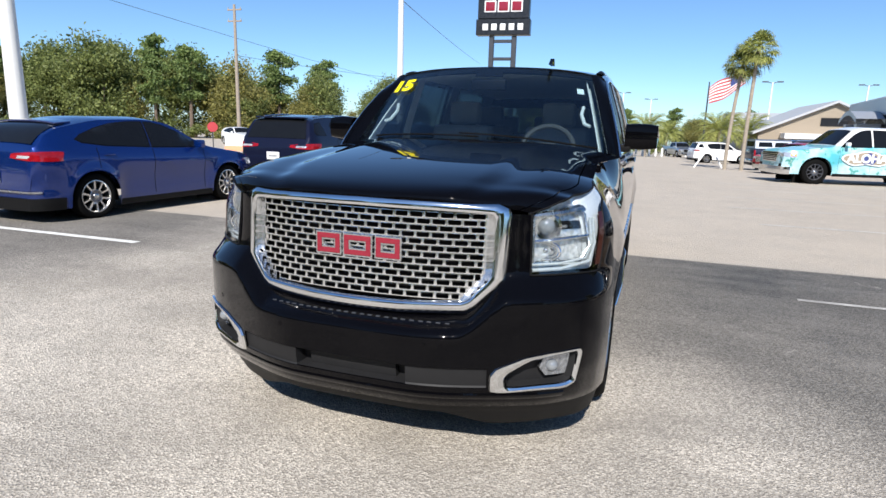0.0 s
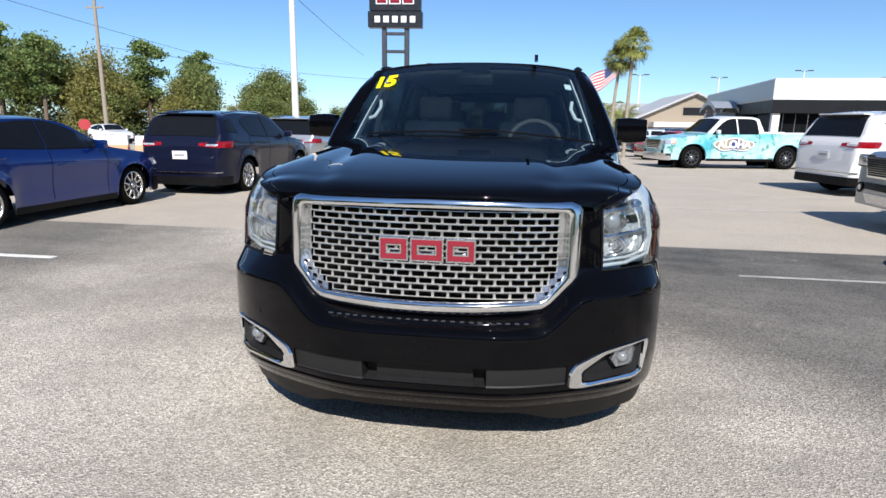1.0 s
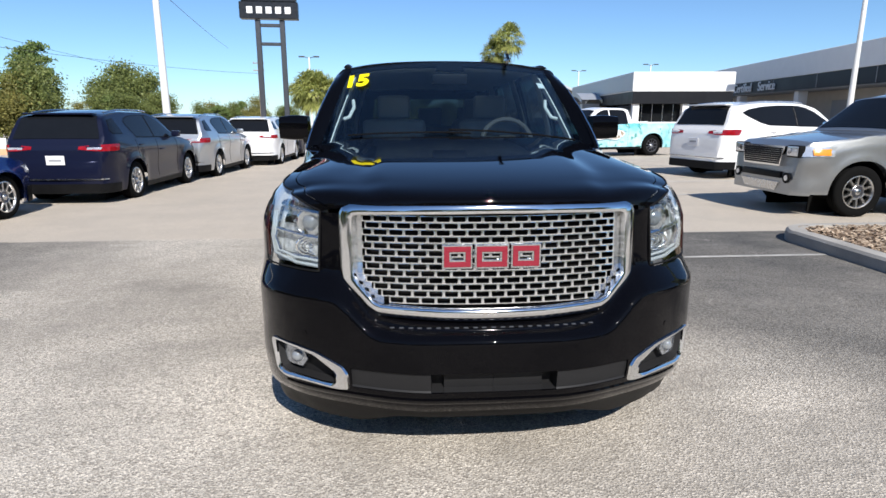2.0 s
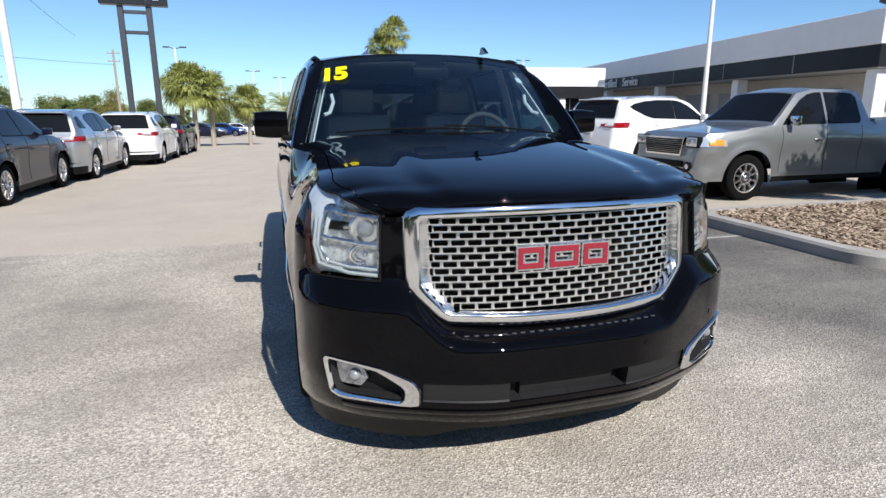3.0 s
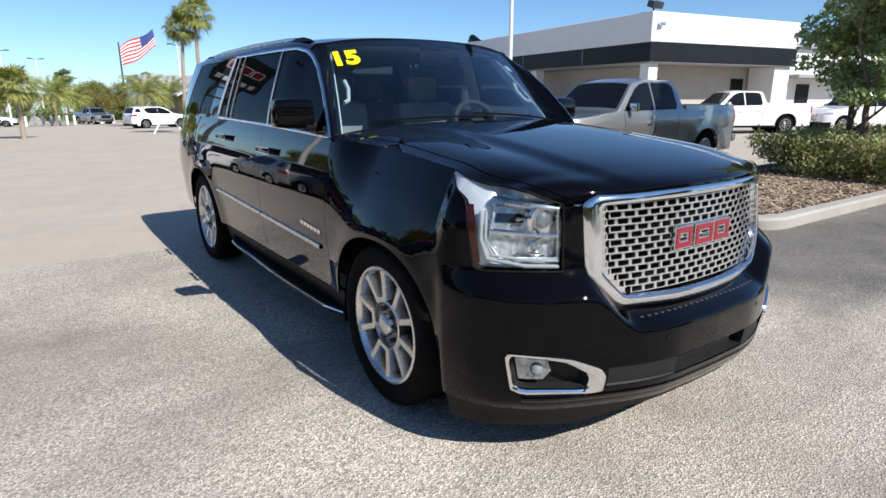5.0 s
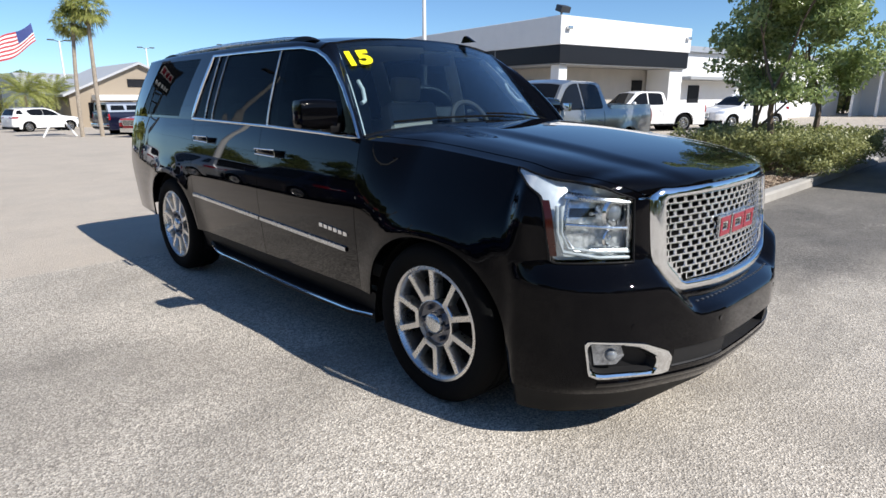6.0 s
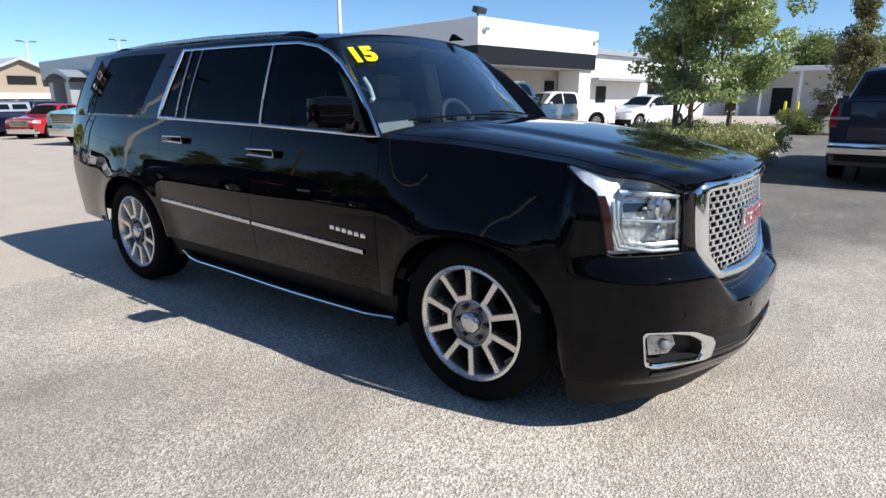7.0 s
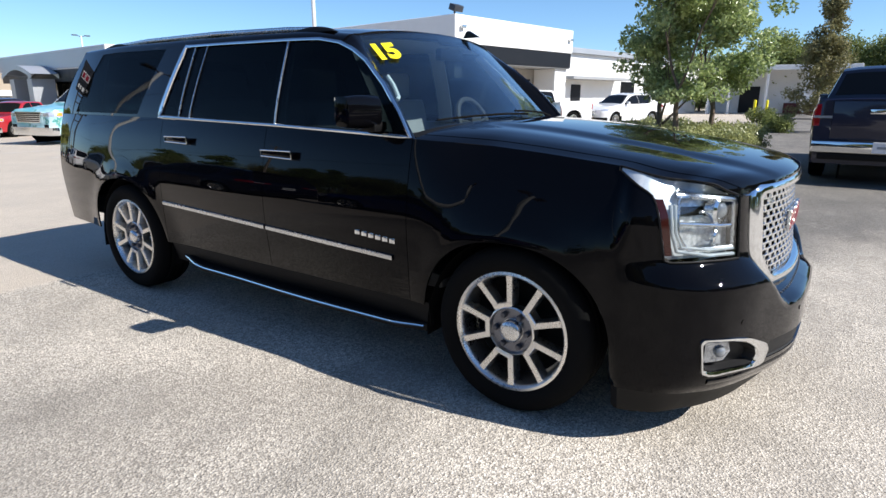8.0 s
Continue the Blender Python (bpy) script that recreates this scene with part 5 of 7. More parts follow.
VS = sorted(lin(0, 1, 44) + [0.01, 0.03])
part("hood", outward(grid([[hood(u, v) for u in lin(-0.932, 0.932, 67)] for v in VS]), (0, 0, 0.5)), M_BLACK, suv, solid=0.012)
for sgn in (-1, 1):
    part("fender_top", outward(grid([[hood(sgn * u, v, -0.001) for u in lin(0.938, 1.0, 7)] for v in VS]), (0, 0, 0.5)), M_BLACK, suv, solid=0.01)
# cowl and wipers
part("cowl", outward(grid([[hood(u, 1.0, -0.03) + Vector((0, t * 0.14 - 0.03, t * 0.02)) for t in lin(0, 1, 4)] for u in lin(-0.93, 0.93, 24)]), (0, 0, 0.5)), M_PLASTIC, suv, solid=0.02)


# --- windscreen, pillars, roof ---
def screen(u, v, out=0.0):
    au2 = u * u
    b = Vector((0.872 * u, 0.50 + 0.195 * au2, 1.345 - 0.060 * au2))
    t = Vector((0.690 * u, 1.105 + 0.075 * au2, 1.849 - 0.046 * au2))
    p = b.lerp(t, v)
    bulge = 0.018 * 4 * v * (1 - v) + out
    return p + Vector((0, -0.62, 0.78)) * bulge


part("windscreen", outward(grid([[screen(u, v) for u in lin(-1, 1, 30)] for v in lin(0, 1, 16)]), (0, 2, 1)), M_WINDSCREEN, suv, "clear windscreen", solid=0.006)
part("screen_border", outward(grid([[screen(u, v, -0.008) for u in lin(-1, 1, 30)] for v in lin(0.93, 1.0, 3)]), (0, 2, 1)), M_PLASTIC, suv)


def gh_x(y, z):
    """Half width of the cabin above the belt line."""
    b = spl(BELT, y)
    xb = side_x(y, b)
    t = max(0.0, (z - b) / (1.789 - b))
    return xb - (xb - 0.795 - spl(PLAN, y)) * t ** 1.25 - (0.02 * sstep(1.5, 1.1, y) * t if y < 1.5 else 0)


def gh(sgn, out=0.0):
    return lambda y, z: Vector((sgn * (gh_x(y, z) + out), y, z))


WIN_A = [(0.6458, 1.292), (0.7265, 1.392), (0.8577, 1.526), (1.009, 1.642), (1.11, 1.699), (1.221, 1.741), (1.372, 1.765), (1.606, 1.771), (1.614, 1.31)]
WIN_B = [(1.635, 1.311), (1.629, 1.772), (2.018, 1.776), (2.518, 1.778), (2.592, 1.326)]
WIN_C = [(2.612, 1.327), (2.538, 1.778), (2.623, 1.776), (2.815, 1.333)]
WIN_D = [(3.125, 1.332), (2.885, 1.776), (3.525, 1.778), (3.765, 1.769), (4.105, 1.332)]
OUTER = [(0.5973, 1.264), (0.6962, 1.386), (0.8274, 1.526), (0.9888, 1.659), (1.11, 1.724), (1.211, 1.759), (1.372, 1.784), (1.614, 1.789), (2.623, 1.792), (3.625, 1.792), (4.10, 1.789), (4.27, 1.564), (4.42, 1.314), (2.825, 1.312), (1.614, 1.296)]
LOOP = [(0.6155, 1.272), (0.7113, 1.392), (0.8425, 1.527), (0.9989, 1.652), (1.11, 1.712), (1.216, 1.752), (1.372, 1.777), (1.614, 1.782), (2.119, 1.786), (2.644, 1.786), (2.744, 1.554), (2.84, 1.32), (2.22, 1.31), (1.614, 1.3), (1.11, 1.286)]
for sgn in (-1, 1):
    part("cabin_side", outward(tess([densify(OUTER, 0.06), densify(WIN_A, 0.06), densify(WIN_B, 0.08), densify(WIN_C, 0.08), densify(WIN_D, 0.08)], gh(sgn)), MID), M_BLACK, suv, smooth=60, solid=0.02)
    for w, nm in ((WIN_A, "front_window"), (WIN_B, "rear_window"), (WIN_C, "vent_window"), (WIN_D, "quarter_window")):
        part(nm, outward(tess([densify(w, 0.06)], gh(sgn, -0.004)), MID), M_TINT, suv, "dark tinted side window", smooth=60, solid=0.005)
    loop = LOOP + [LOOP[0]]
    lp = []
    for (a, b), (c, d) in zip(loop, loop[1:]):
        k = max(1, int(math.hypot(c - a, d - b) / 0.06))
        lp += [(a + (c - a) * i / k, b + (d - b) * i / k) for i in range(k)]
    # flat bright strip round the side windows, broader at the rear pillar
    rows = []
    cu, cv = 1.75, 1.52
    for i, (y, z) in enumerate(lp + [lp[0]]):
        (a, b), (c, d) = lp[(i - 1) % len(lp)], lp[(i + 1) % len(lp)]
        ty, tz = c - a, d - b
        L = math.hypot(ty, tz)
        ny, nz = tz / L, -ty / L
        if ny * (y - cu) + nz * (z - cv) * 3 < 0:
            ny, nz = -ny, -nz
        w = 0.009 + 0.012 * sstep(2.58, 2.63, y) * (1 if z > 1.325 and z < 1.782 else 0.3)
        rows.append([gh(sgn, o)(y + ny * k * w, z + nz * k * w) for k, o in ((-1, 0.001), (-0.8, 0.009), (0.0, 0.012), (0.8, 0.009), (1, 0.001))])
    part("window_trim", outward(grid(rows), (sgn * 0.5, 1.75, 1.52)), M_CHROME, suv, "bright window trim", smooth=50)
    # pillar strips between the panes
    for (y0, z0), (y1, z1), w in (((1.6245, 1.306), (1.6175, 1.776), 0.006), ((2.602, 1.320), (2.528, 1.782), 0.005), ((2.480, 1.319), (2.395, 1.782), 0.004)):
        rows = [[gh(sgn, o)(y0 + (y1 - y0) * t + k * w, z0 + (z1 - z0) * t) for k, o in ((-1, 0.0), (-0.7, 0.007), (0.7, 0.007), (1, 0.0))] for t in lin(0, 1, 8)]
        part("pillar_strip", outward(grid(rows), (sgn * 0.5, 1.9, 1.5)), M_SATIN, suv, smooth=50)
    # front pillar between windscreen and side window
    fr = OUTER[:6]
    rows = []
    for t in lin(0, 1, 14):
        e = screen(sgn, t)
        f = t * (len(fr) - 1)
        i = min(int(f), len(fr) - 2)
        y, z = (fr[i][k] + (fr[i + 1][k] - fr[i][k]) * (f - i) for k in (0, 1))
        q = gh(sgn)(y, z)
        mid = (e + q) / 2 + Vector((sgn * 0.012, -0.012, 0.006))
        rows.append([e, e.lerp(mid, 0.6) + Vector((sgn * 0.004, -0.004, 0.002)), mid, mid.lerp(q, 0.5), q])
    part("front_pillar", outward(grid(rows), (0, 1.6, 1.2)), M_BLACK, suv, smooth=60, solid=0.015)

ROOF_C = [(1.105, 1.849), (1.3, 1.866), (1.7, 1.88), (2.4, 1.886), (3.3, 1.876), (3.9, 1.852), (4.22, 1.814)]
ROOF_EX = [(1.17, 0.690), (1.5, 0.712), (2.2, 0.728), (3.4, 0.725), (4.18, 0.69)]
ROOF_EZ = [(1.17, 1.803), (1.5, 1.832), (2.2, 1.839), (3.4, 1.832), (4.18, 1.796)]
ys = lin(0, 1, 40)


def roof(u, t):
    yc, ye = 1.105 + (4.20 - 1.105) * t, 1.17 + (4.10 - 1.17) * t
    a = abs(u)
    y = yc + (ye - yc) * a * a
    zc, ze, xe = spl(ROOF_C, yc), spl(ROOF_EZ, ye), spl(ROOF_EX, ye)
    return Vector((u * xe, y, zc - (zc - ze) * (0.55 * a ** 2 + 0.45 * a ** 5)))


part("roof", outward(grid([[roof(u, t) for u in lin(-1, 1, 31)] for t in ys]), (0, 2.5, 1)), M_BLACK, suv, solid=0.02)
part("headliner", outward(grid([[roof(u, t) - Vector((0, 0, 0.05)) for u in lin(-0.97, 0.97, 11)] for t in lin(0.02, 0.97, 12)]), (0, 2.5, 1)), M_HEADLINER, suv)
for sgn in (-1, 1):
    rows = []
    for t in ys:
        e = roof(sgn, t)
        y = max(1.20, min(4.09, e.y + 0.02))
        zt = 1.759 + 0.03 * sstep(1.2, 1.6, y)
        q = gh(sgn)(y, zt)
        m1 = e.lerp(q, 0.5) + Vector((sgn * 0.016, 0, 0.012))
        rows.append([e, e.lerp(m1, 0.5) + Vector((sgn * 0.002, 0, 0.003)), m1, m1.lerp(q, 0.5) + Vector((sgn * 0.004, 0, 0.001)), q])
    part("roof_side", outward(grid(rows), (0, 2.5, 1.3)), M_BLACK, suv, smooth=60, solid=0.015)
    # roof rail on its feet, the gap beneath it filled in
    bm = bmesh.new()
    pts = [(sgn * 0.735, y, z) for y, z in ((1.46, 1.838), (1.7, 1.848), (2.4, 1.858), (3.2, 1.851), (3.62, 1.834))]
    tube(bm, pts, [0.013, 0.015, 0.016, 0.015, 0.012], 10)
    rail = part("roof_rail", bm, M_SATIN, suv, "satin metal roof rail")
    # added web that stops sunlight slipping between rail and roof into the shadow
    bm = bmesh.new()
    for (xa, ya, za), (xb, yb, zb) in zip(pts, pts[1:]):
        for off in (-0.009, 0.009):
            bm.faces.new([bm.verts.new(p) for p in ((xa + off, ya, 1.80), (xb + off, yb, 1.80), (xb + off, yb, zb - 0.004), (xa + off, ya, za - 0.004))])
    part("rail_gap_filler", bm, M_BLACK, rail, "added black web blocking light under the rail", smooth=60)
    for ya, yb, za, zb in ((1.30, 1.66, 1.808, 1.842), (3.45, 3.80, 1.806, 1.838)):
        bm = grid([[(sgn * (0.735 + 0.026 * math.cos(a)), ya + (yb - ya) * t, za + (zb - za) * math.sin(math.pi * t) ** 0.6 * max(0, math.sin(a)) + 0.01) for a in lin(-0.2, math.pi + 0.2, 9)] for t in lin(0, 1, 14)])
        part("rail_foot", outward(bm, (sgn * 0.735, (ya + yb) / 2, 1.80)), M_PLASTIC, rail, "black rail foot", smooth=60)
# aerial fin
bm = bmesh.new()
prism(bm, [(1.06, 1.86), (1.19, 1.86), (1.165, 1.902), (1.145, 1.907), (1.11, 1.888)], lambda u, v, w: Vector((0.42 + w, u, v)), -0.012, 0.012)
part("aerial_fin", bm, M_BLACK, suv, closed=True)

# --- rear ---
YED = [(0.42, 4.42), (1.31, 4.42), (1.789, 4.10)]


def rear(u, z, off=0.0):
    ye = spl(YED, z)
    xe = side_x(4.42, z) if z < 1.31 else gh_x(ye, z)
    return Vector((u * xe, ye + (0.12 - 0.03 * sstep(1.2, 1.8, z)) * (1 - abs(u) ** 7) + off, z))


ru, rz = lin(-1, 1, 33), lin(0.42, 1.80, 36)
part("tailgate", outward(grid([[rear(u, z) for u in ru] for z in rz], lambda i, j: not (abs(ru[j] + ru[j + 1]) / 2 < 0.80 and 1.30 < rz[i] < 1.66)), MID), M_BLACK, suv, solid=0.02)
part("rear_screen", outward(grid([[rear(u, z, -0.004) for u in lin(-0.83, 0.83, 14)] for z in lin(1.28, 1.70, 8)]), MID), M_TINT, suv, "tinted rear screen", solid=0.005)
for sgn in (-1, 1):
    bm = grid([[rear(sgn * u, z, 0.012) for u in lin(0.84, 0.97, 5)] for z in lin(0.98, 1.28, 8)])
    part("tail_lamp", outward(bm, MID), M_TAIL, suv, "red tail lamp", solid=0.02)

# --- side details ---
for sgn in (-1, 1):
    for ya, yb in ((0.70, 1.684), (1.702, 2.775)):
        rows = []
        for y in lin(ya, yb, 16):
            z = 0.657 + 0.075 * (y - 0.70) / 2.1
            rows.append([(sgn * (side_x(y, z + d) + o), y, z + d) for d, o in ((-0.014, 0.0), (-0.012, 0.010), (0.0, 0.013), (0.012, 0.010), (0.014, 0.0))])
        part("door_moulding", outward(grid(rows), (0, 1.7, 0.65)), M_SATIN, suv, "bright door moulding", smooth=50)
    for ya, yb, z in ((1.415, 1.675, 1.141), (2.428, 2.680, 1.178)):
        bm = bmesh.new()
        yc = (ya + yb) / 2
        x0 = sgn * side_x(yc, z)
        loop_ = [(ya, z - 0.020), (yb, z - 0.016), (yb + 0.004, z + 0.018), (ya + 0.004, z + 0.022), (ya, z - 0.020)]
        tube(bm, [(x0 + sgn * 0.036, p, q) for p, q in loop_], 0.0042, 8)
        h = part("door_handle", bm, M_CHROME, suv, "chrome door handle")
        bm = bmesh.new()
        box(bm, (x0 + sgn * 0.029, yc, z + 0.001), (0.012, yb - ya - 0.006, 0.034), 0.004)
        for yp in (ya + 0.025, yb - 0.025):
            tube(bm, [(x0 - sgn * 0.005, yp, z), (x0 + sgn * 0.026, yp, z)], 0.011, 8)
        part("grip", bm, M_BLACK, h, "black grip inset")
    # badge bars in place of the model lettering
    for i in range(6):
        y = 0.676 + 0.0475 * i
        z = 0.749 + 0.017 * i / 5
        bm = bmesh.new()
        box(bm, (sgn * (side_x(y + 0.018, z) + 0.003), y + 0.018, z), (0.007, 0.036, 0.026), 0.003)
        part("badge_bar", bm, M_CHROME, suv)
    # running board, bowed outwards, with a bright edge
    def step_edge(t):
        y = 0.515 + (2.68 - 0.515) * t
        e = min(sstep(0, 0.10, t), sstep(1, 0.90, t))
        return 0.955 + 0.045 * e + 0.018 * math.sin(math.pi * min(1, t * 1.3)) ** 2, y, 0.302 + 0.012 * t + 0.03 * sstep(0.85, 1.0, t)

    rows = []
    for t in lin(0, 1, 40):
        xo, y, z = step_edge(t)
        rows.append([(sgn * 0.88, y, z + 0.012), (sgn * (xo - 0.03), y, z + 0.018), (sgn * (xo - 0.006), y, z + 0.014), (sgn * xo, y, z), (sgn * (xo - 0.006), y, z - 0.028), (sgn * 0.88, y, z - 0.045)])
    board = part("running_board", outward(grid(rows), (sgn * 0.93, 1.6, 0.30)), M_PLASTIC, suv, "black running board with bright edge", smooth=40)
    bm = bmesh.new()
    tube(bm, [(sgn * (step_edge(t)[0] + 0.001), step_edge(t)[1], step_edge(t)[2]) for t in lin(0.01, 0.99, 40)], 0.0085, 8)
    part("bright_strip", bm, M_CHROME, board, "chrome strip")
    # door mirror
    bm = bmesh.new()
    rows = []
    for t in lin(0, 1, 9):
        x = 0.965 + 0.195 * t
        e = 0.78 + 0.22 * math.sin(math.pi * (0.25 + 0.6 * t))
        y0, y1, z0, z1 = 0.785 + 0.04 * t, 0.785 + 0.135, 1.392 - 0.082 * e, 1.392 + 0.082 * e
        rr = []
        for k in range(20):
            a = 2 * math.pi * k / 20
            ca, sa = math.cos(a), math.sin(a)
            q = (abs(ca) ** 4 + abs(sa) ** 4) ** -0.25
            rr.append((sgn * x, (y0 + y1) / 2 + (y1 - y0) / 2 * ca * q, (z0 + z1) / 2 + (z1 - z0) / 2 * sa * q))
        rr.append(rr[0])
        rows.append(rr)
    grid(rows, bm=bm)
    for rr in (rows[0], rows[-1]):
        c = Vector((sum(p[0] for p in rr[:-1]) / 20 + (sgn * 0.012 if rr is rows[-1] else 0), sum(p[1] for p in rr[:-1]) / 20, sum(p[2] for p in rr[:-1]) / 20))
        cv_ = bm.verts.new(c)
        vs_ = [bm.verts.new(p) for p in rr[:-1]]
        for i in range(20):
            bm.faces.new((vs_[i], vs_[(i + 1) % 20], cv_))
    mirror = part("door_mirror", bm, M_BLACK, suv, "black door mirror", smooth=50, closed=False)
    mb = bmesh.new()
    prism(mb, [(0.975, 1.322), (1.145, 1.327), (1.15, 1.46), (0.975, 1.455)], lambda u, v, w: Vector((sgn * u, w, v)), 0.922, 0.928)
    part("mirror_glass", mb, M_CHROME, mirror, "mirror glass", closed=True)
    bm = bmesh.new()
    box(bm, (sgn * 0.955, 0.85, 1.318), (0.10, 0.10, 0.05), 0.015)
    part("mirror_arm", bm, M_PLASTIC, mirror)
# wheels
for sgn in (-1, 1):
    for y in (0.015, 3.302):
        wheel(suv, (sgn * 0.870, y, 0.405), sgn, 0.405, 0.282, 0.282, 10, M_ALLOY)
# underbody
bm = bmesh.new()
box(bm, (0, 1.75, 0.38), (1.25, 5.0, 0.18), 0.03)
part("underbody", bm, M_WELL, suv)
bm = bmesh.new()
box(bm, (0, -0.35, 0.72), (1.2, 0.9, 0.5), 0.05)
part("engine_bay", bm, M_WELL, suv)
# --- cabin ---
bm = bmesh.new()
box(bm, (0, 2.4, 0.55), (1.84, 3.9, 0.08), 0.02)
part("cabin_floor", bm, M_TRIM_IN, suv)
rows = []
for u in lin(-1, 1, 20):
    rows.append([(0.86 * u, 0.50 + 0.14 * u * u, 1.265), (0.86 * u, 0.75, 1.275), (0.86 * u, 0.90, 1.265 + 0.03 * math.exp(-((u - 0.48) / 0.2) ** 2)), (0.86 * u, 0.98, 1.20), (0.86 * u, 0.97, 1.02), (0.86 * u, 0.90, 0.85), (0.86 * u, 0.88, 0.60)])
part("dashboard", outward(grid(rows), (0, 0.5, 0.9)), M_TRIM_IN, suv, smooth=40)
bm = bmesh.new()
tm = Matrix.Translation((0.43, 1.10, 1.275)) @ Matrix.Rotation(radians(-24), 4, "X")
ring = [tm @ Vector((0.185 * math.cos(a), 0, 0.185 * math.sin(a))) for a in lin(0, 2 * math.pi, 37)]
tube(bm, ring, 0.019, 8, cap=False)
for a in (0.15, math.pi - 0.15, -math.pi / 2):
    tube(bm, [tm @ Vector((0.05 * math.cos(a), 0, 0.05 * math.sin(a))), tm @ Vector((0.18 * math.cos(a), 0, 0.18 * math.sin(a)))], 0.014, 6)
box(bm, tm @ Vector((0, 0, 0)), (0.13, 0.05, 0.11), 0.02)
part("steering_wheel", bm, M_TRIM_IN, suv, "dark leather steering wheel")


def car_seat(x, y, w, top=1.44):
    bm = bmesh.new()
    box(bm, (x, y - 0.22, 0.86), (w, 0.52, 0.16), 0.05, 3)
    base = part("seat", bm, M_SEAT, suv, "grey leather seat")
    bm = bmesh.new()
    box(bm, (x, y + 0.10, (0.86 + top) / 2), (w, 0.15, top - 0.86), 0.055, 3, Matrix.Rotation(radians(-12), 4, "X"))
    part("seat_back", bm, M_SEAT, base)
    k = 1 if w < 0.8 else 3
    for i in range(k):
        bm = bmesh.new()
        hx = x + (i - (k - 1) / 2) * 0.45
        box(bm, (hx, y + 0.185, top + 0.10), (0.27, 0.10, 0.19), 0.04, 3)
        part("headrest", bm, M_SEAT, base)


for sgn in (-1, 1):
    rows = []
    for t in lin(0.03, 0.97, 12):
        p = screen(sgn * 0.955, t, -0.035)
        w = 0.11 * (1 - 0.75 * t) + 0.01
        rows.append([p + Vector((0, 0.02, -0.005)), p + Vector((-sgn * 0.004, 0.03 + w * 0.5, -0.02)), p + Vector((sgn * 0.02, 0.03 + w, -0.035))])
    trim = part("pillar_trim", outward(grid(rows), (0, 1.0, 1.0)), M_HEADLINER, suv, "pale windscreen pillar trim", solid=0.008)
    bm = bmesh.new()
    tube(bm, [screen(sgn * u, v, d) for u, v, d in ((0.915, 0.36, -0.06), (0.875, 0.40, -0.075), (0.860, 0.52, -0.075), (0.885, 0.60, -0.06))], 0.012, 8)
    part("grab_handle", bm, M_HEADLINER, trim, "pale grab handle")
    for yc, w, nm in ((1.66, 0.13, "pillar_trim"), (2.62, 0.20, "pillar_trim"), (3.9, 0.3, "pillar_trim")):
        bm = grid([[(sgn * (gh_x(y, z) - 0.05), y, z) for y in (yc - w / 2, yc, yc + w / 2)] for z in lin(1.25, 1.80, 5)])
        part(nm, bm, M_HEADLINER, suv, "pale cabin pillar trim", solid=0.01)
    bm = bmesh.new()
    box(bm, (sgn * 0.88, 2.1, 1.0), (0.04, 2.2, 0.52), 0.015)
    part("door_lining", bm, M_SEAT, suv, "pale door lining")
car_seat(-0.40, 1.62, 0.52)
car_seat(0.40, 1.62, 0.52)
car_seat(-0.42, 2.55, 0.50)
car_seat(0.42, 2.55, 0.50)
car_seat(0.0, 3.45, 1.35, 1.36)
bm = bmesh.new()
box(bm, (0.0, 1.03, 1.72), (0.25, 0.05, 0.075), 0.015)
part("rear_view_mirror", bm, M_PLASTIC, suv)
bm = bmesh.new()
prism(bm, [(-0.10, 0.86), (0.10, 0.86), (0.08, 0.97), (-0.08, 0.97)], lambda u, v, w: screen(u / 0.70, v, w), -0.014, -0.006)
part("sensor_cover", bm, M_PLASTIC, suv, closed=True)
for u0, u1 in ((0.93, -0.06), (0.10, -0.80)):
    bm = bmesh.new()
    tube(bm, [screen(u0 + (u1 - u0) * t, 0.015 + 0.035 * t, 0.014) for t in lin(0, 1, 14)], 0.006, 6)
    part("wiper", bm, M_WELL, suv, "black wiper blade")


def on_screen(u, v, out):
    o = screen(u, v, out)
    ex = (screen(u + 0.02, v, out) - screen(u - 0.02, v, out)).normalized()
    ey = (screen(u, v + 0.02, out) - screen(u, v - 0.02, out)).normalized()
    ez = ex.cross(ey).normalized()
    ey = ez.cross(ex)
    return Matrix(((ex.x, ey.x, ez.x, o.x), (ex.y, ey.y, ez.y, o.y), (ex.z, ey.z, ez.z, o.z), (0, 0, 0, 1)))


o = new("year_sticker", lettering("15", 0.205, 0.001, M_YELLOW, "year_sticker", 0.010))
o.parent = suv
o.matrix_local = on_screen(-0.88, 0.745, 0.012) @ Matrix.Diagonal((0.88, 0.82, 1, 1))
tagged(o, "bold yellow number sticker")
bm = bmesh.new()
prism(bm, [(0.84, 0.69), (0.90, 0.69), (0.90, 0.76), (0.84, 0.76)], lambda u, v, w: screen(u, v, w), -0.012, -0.008)
part("inspection_sticker", bm, M_WHITE_VINYL, suv, "small white sticker", closed=True)

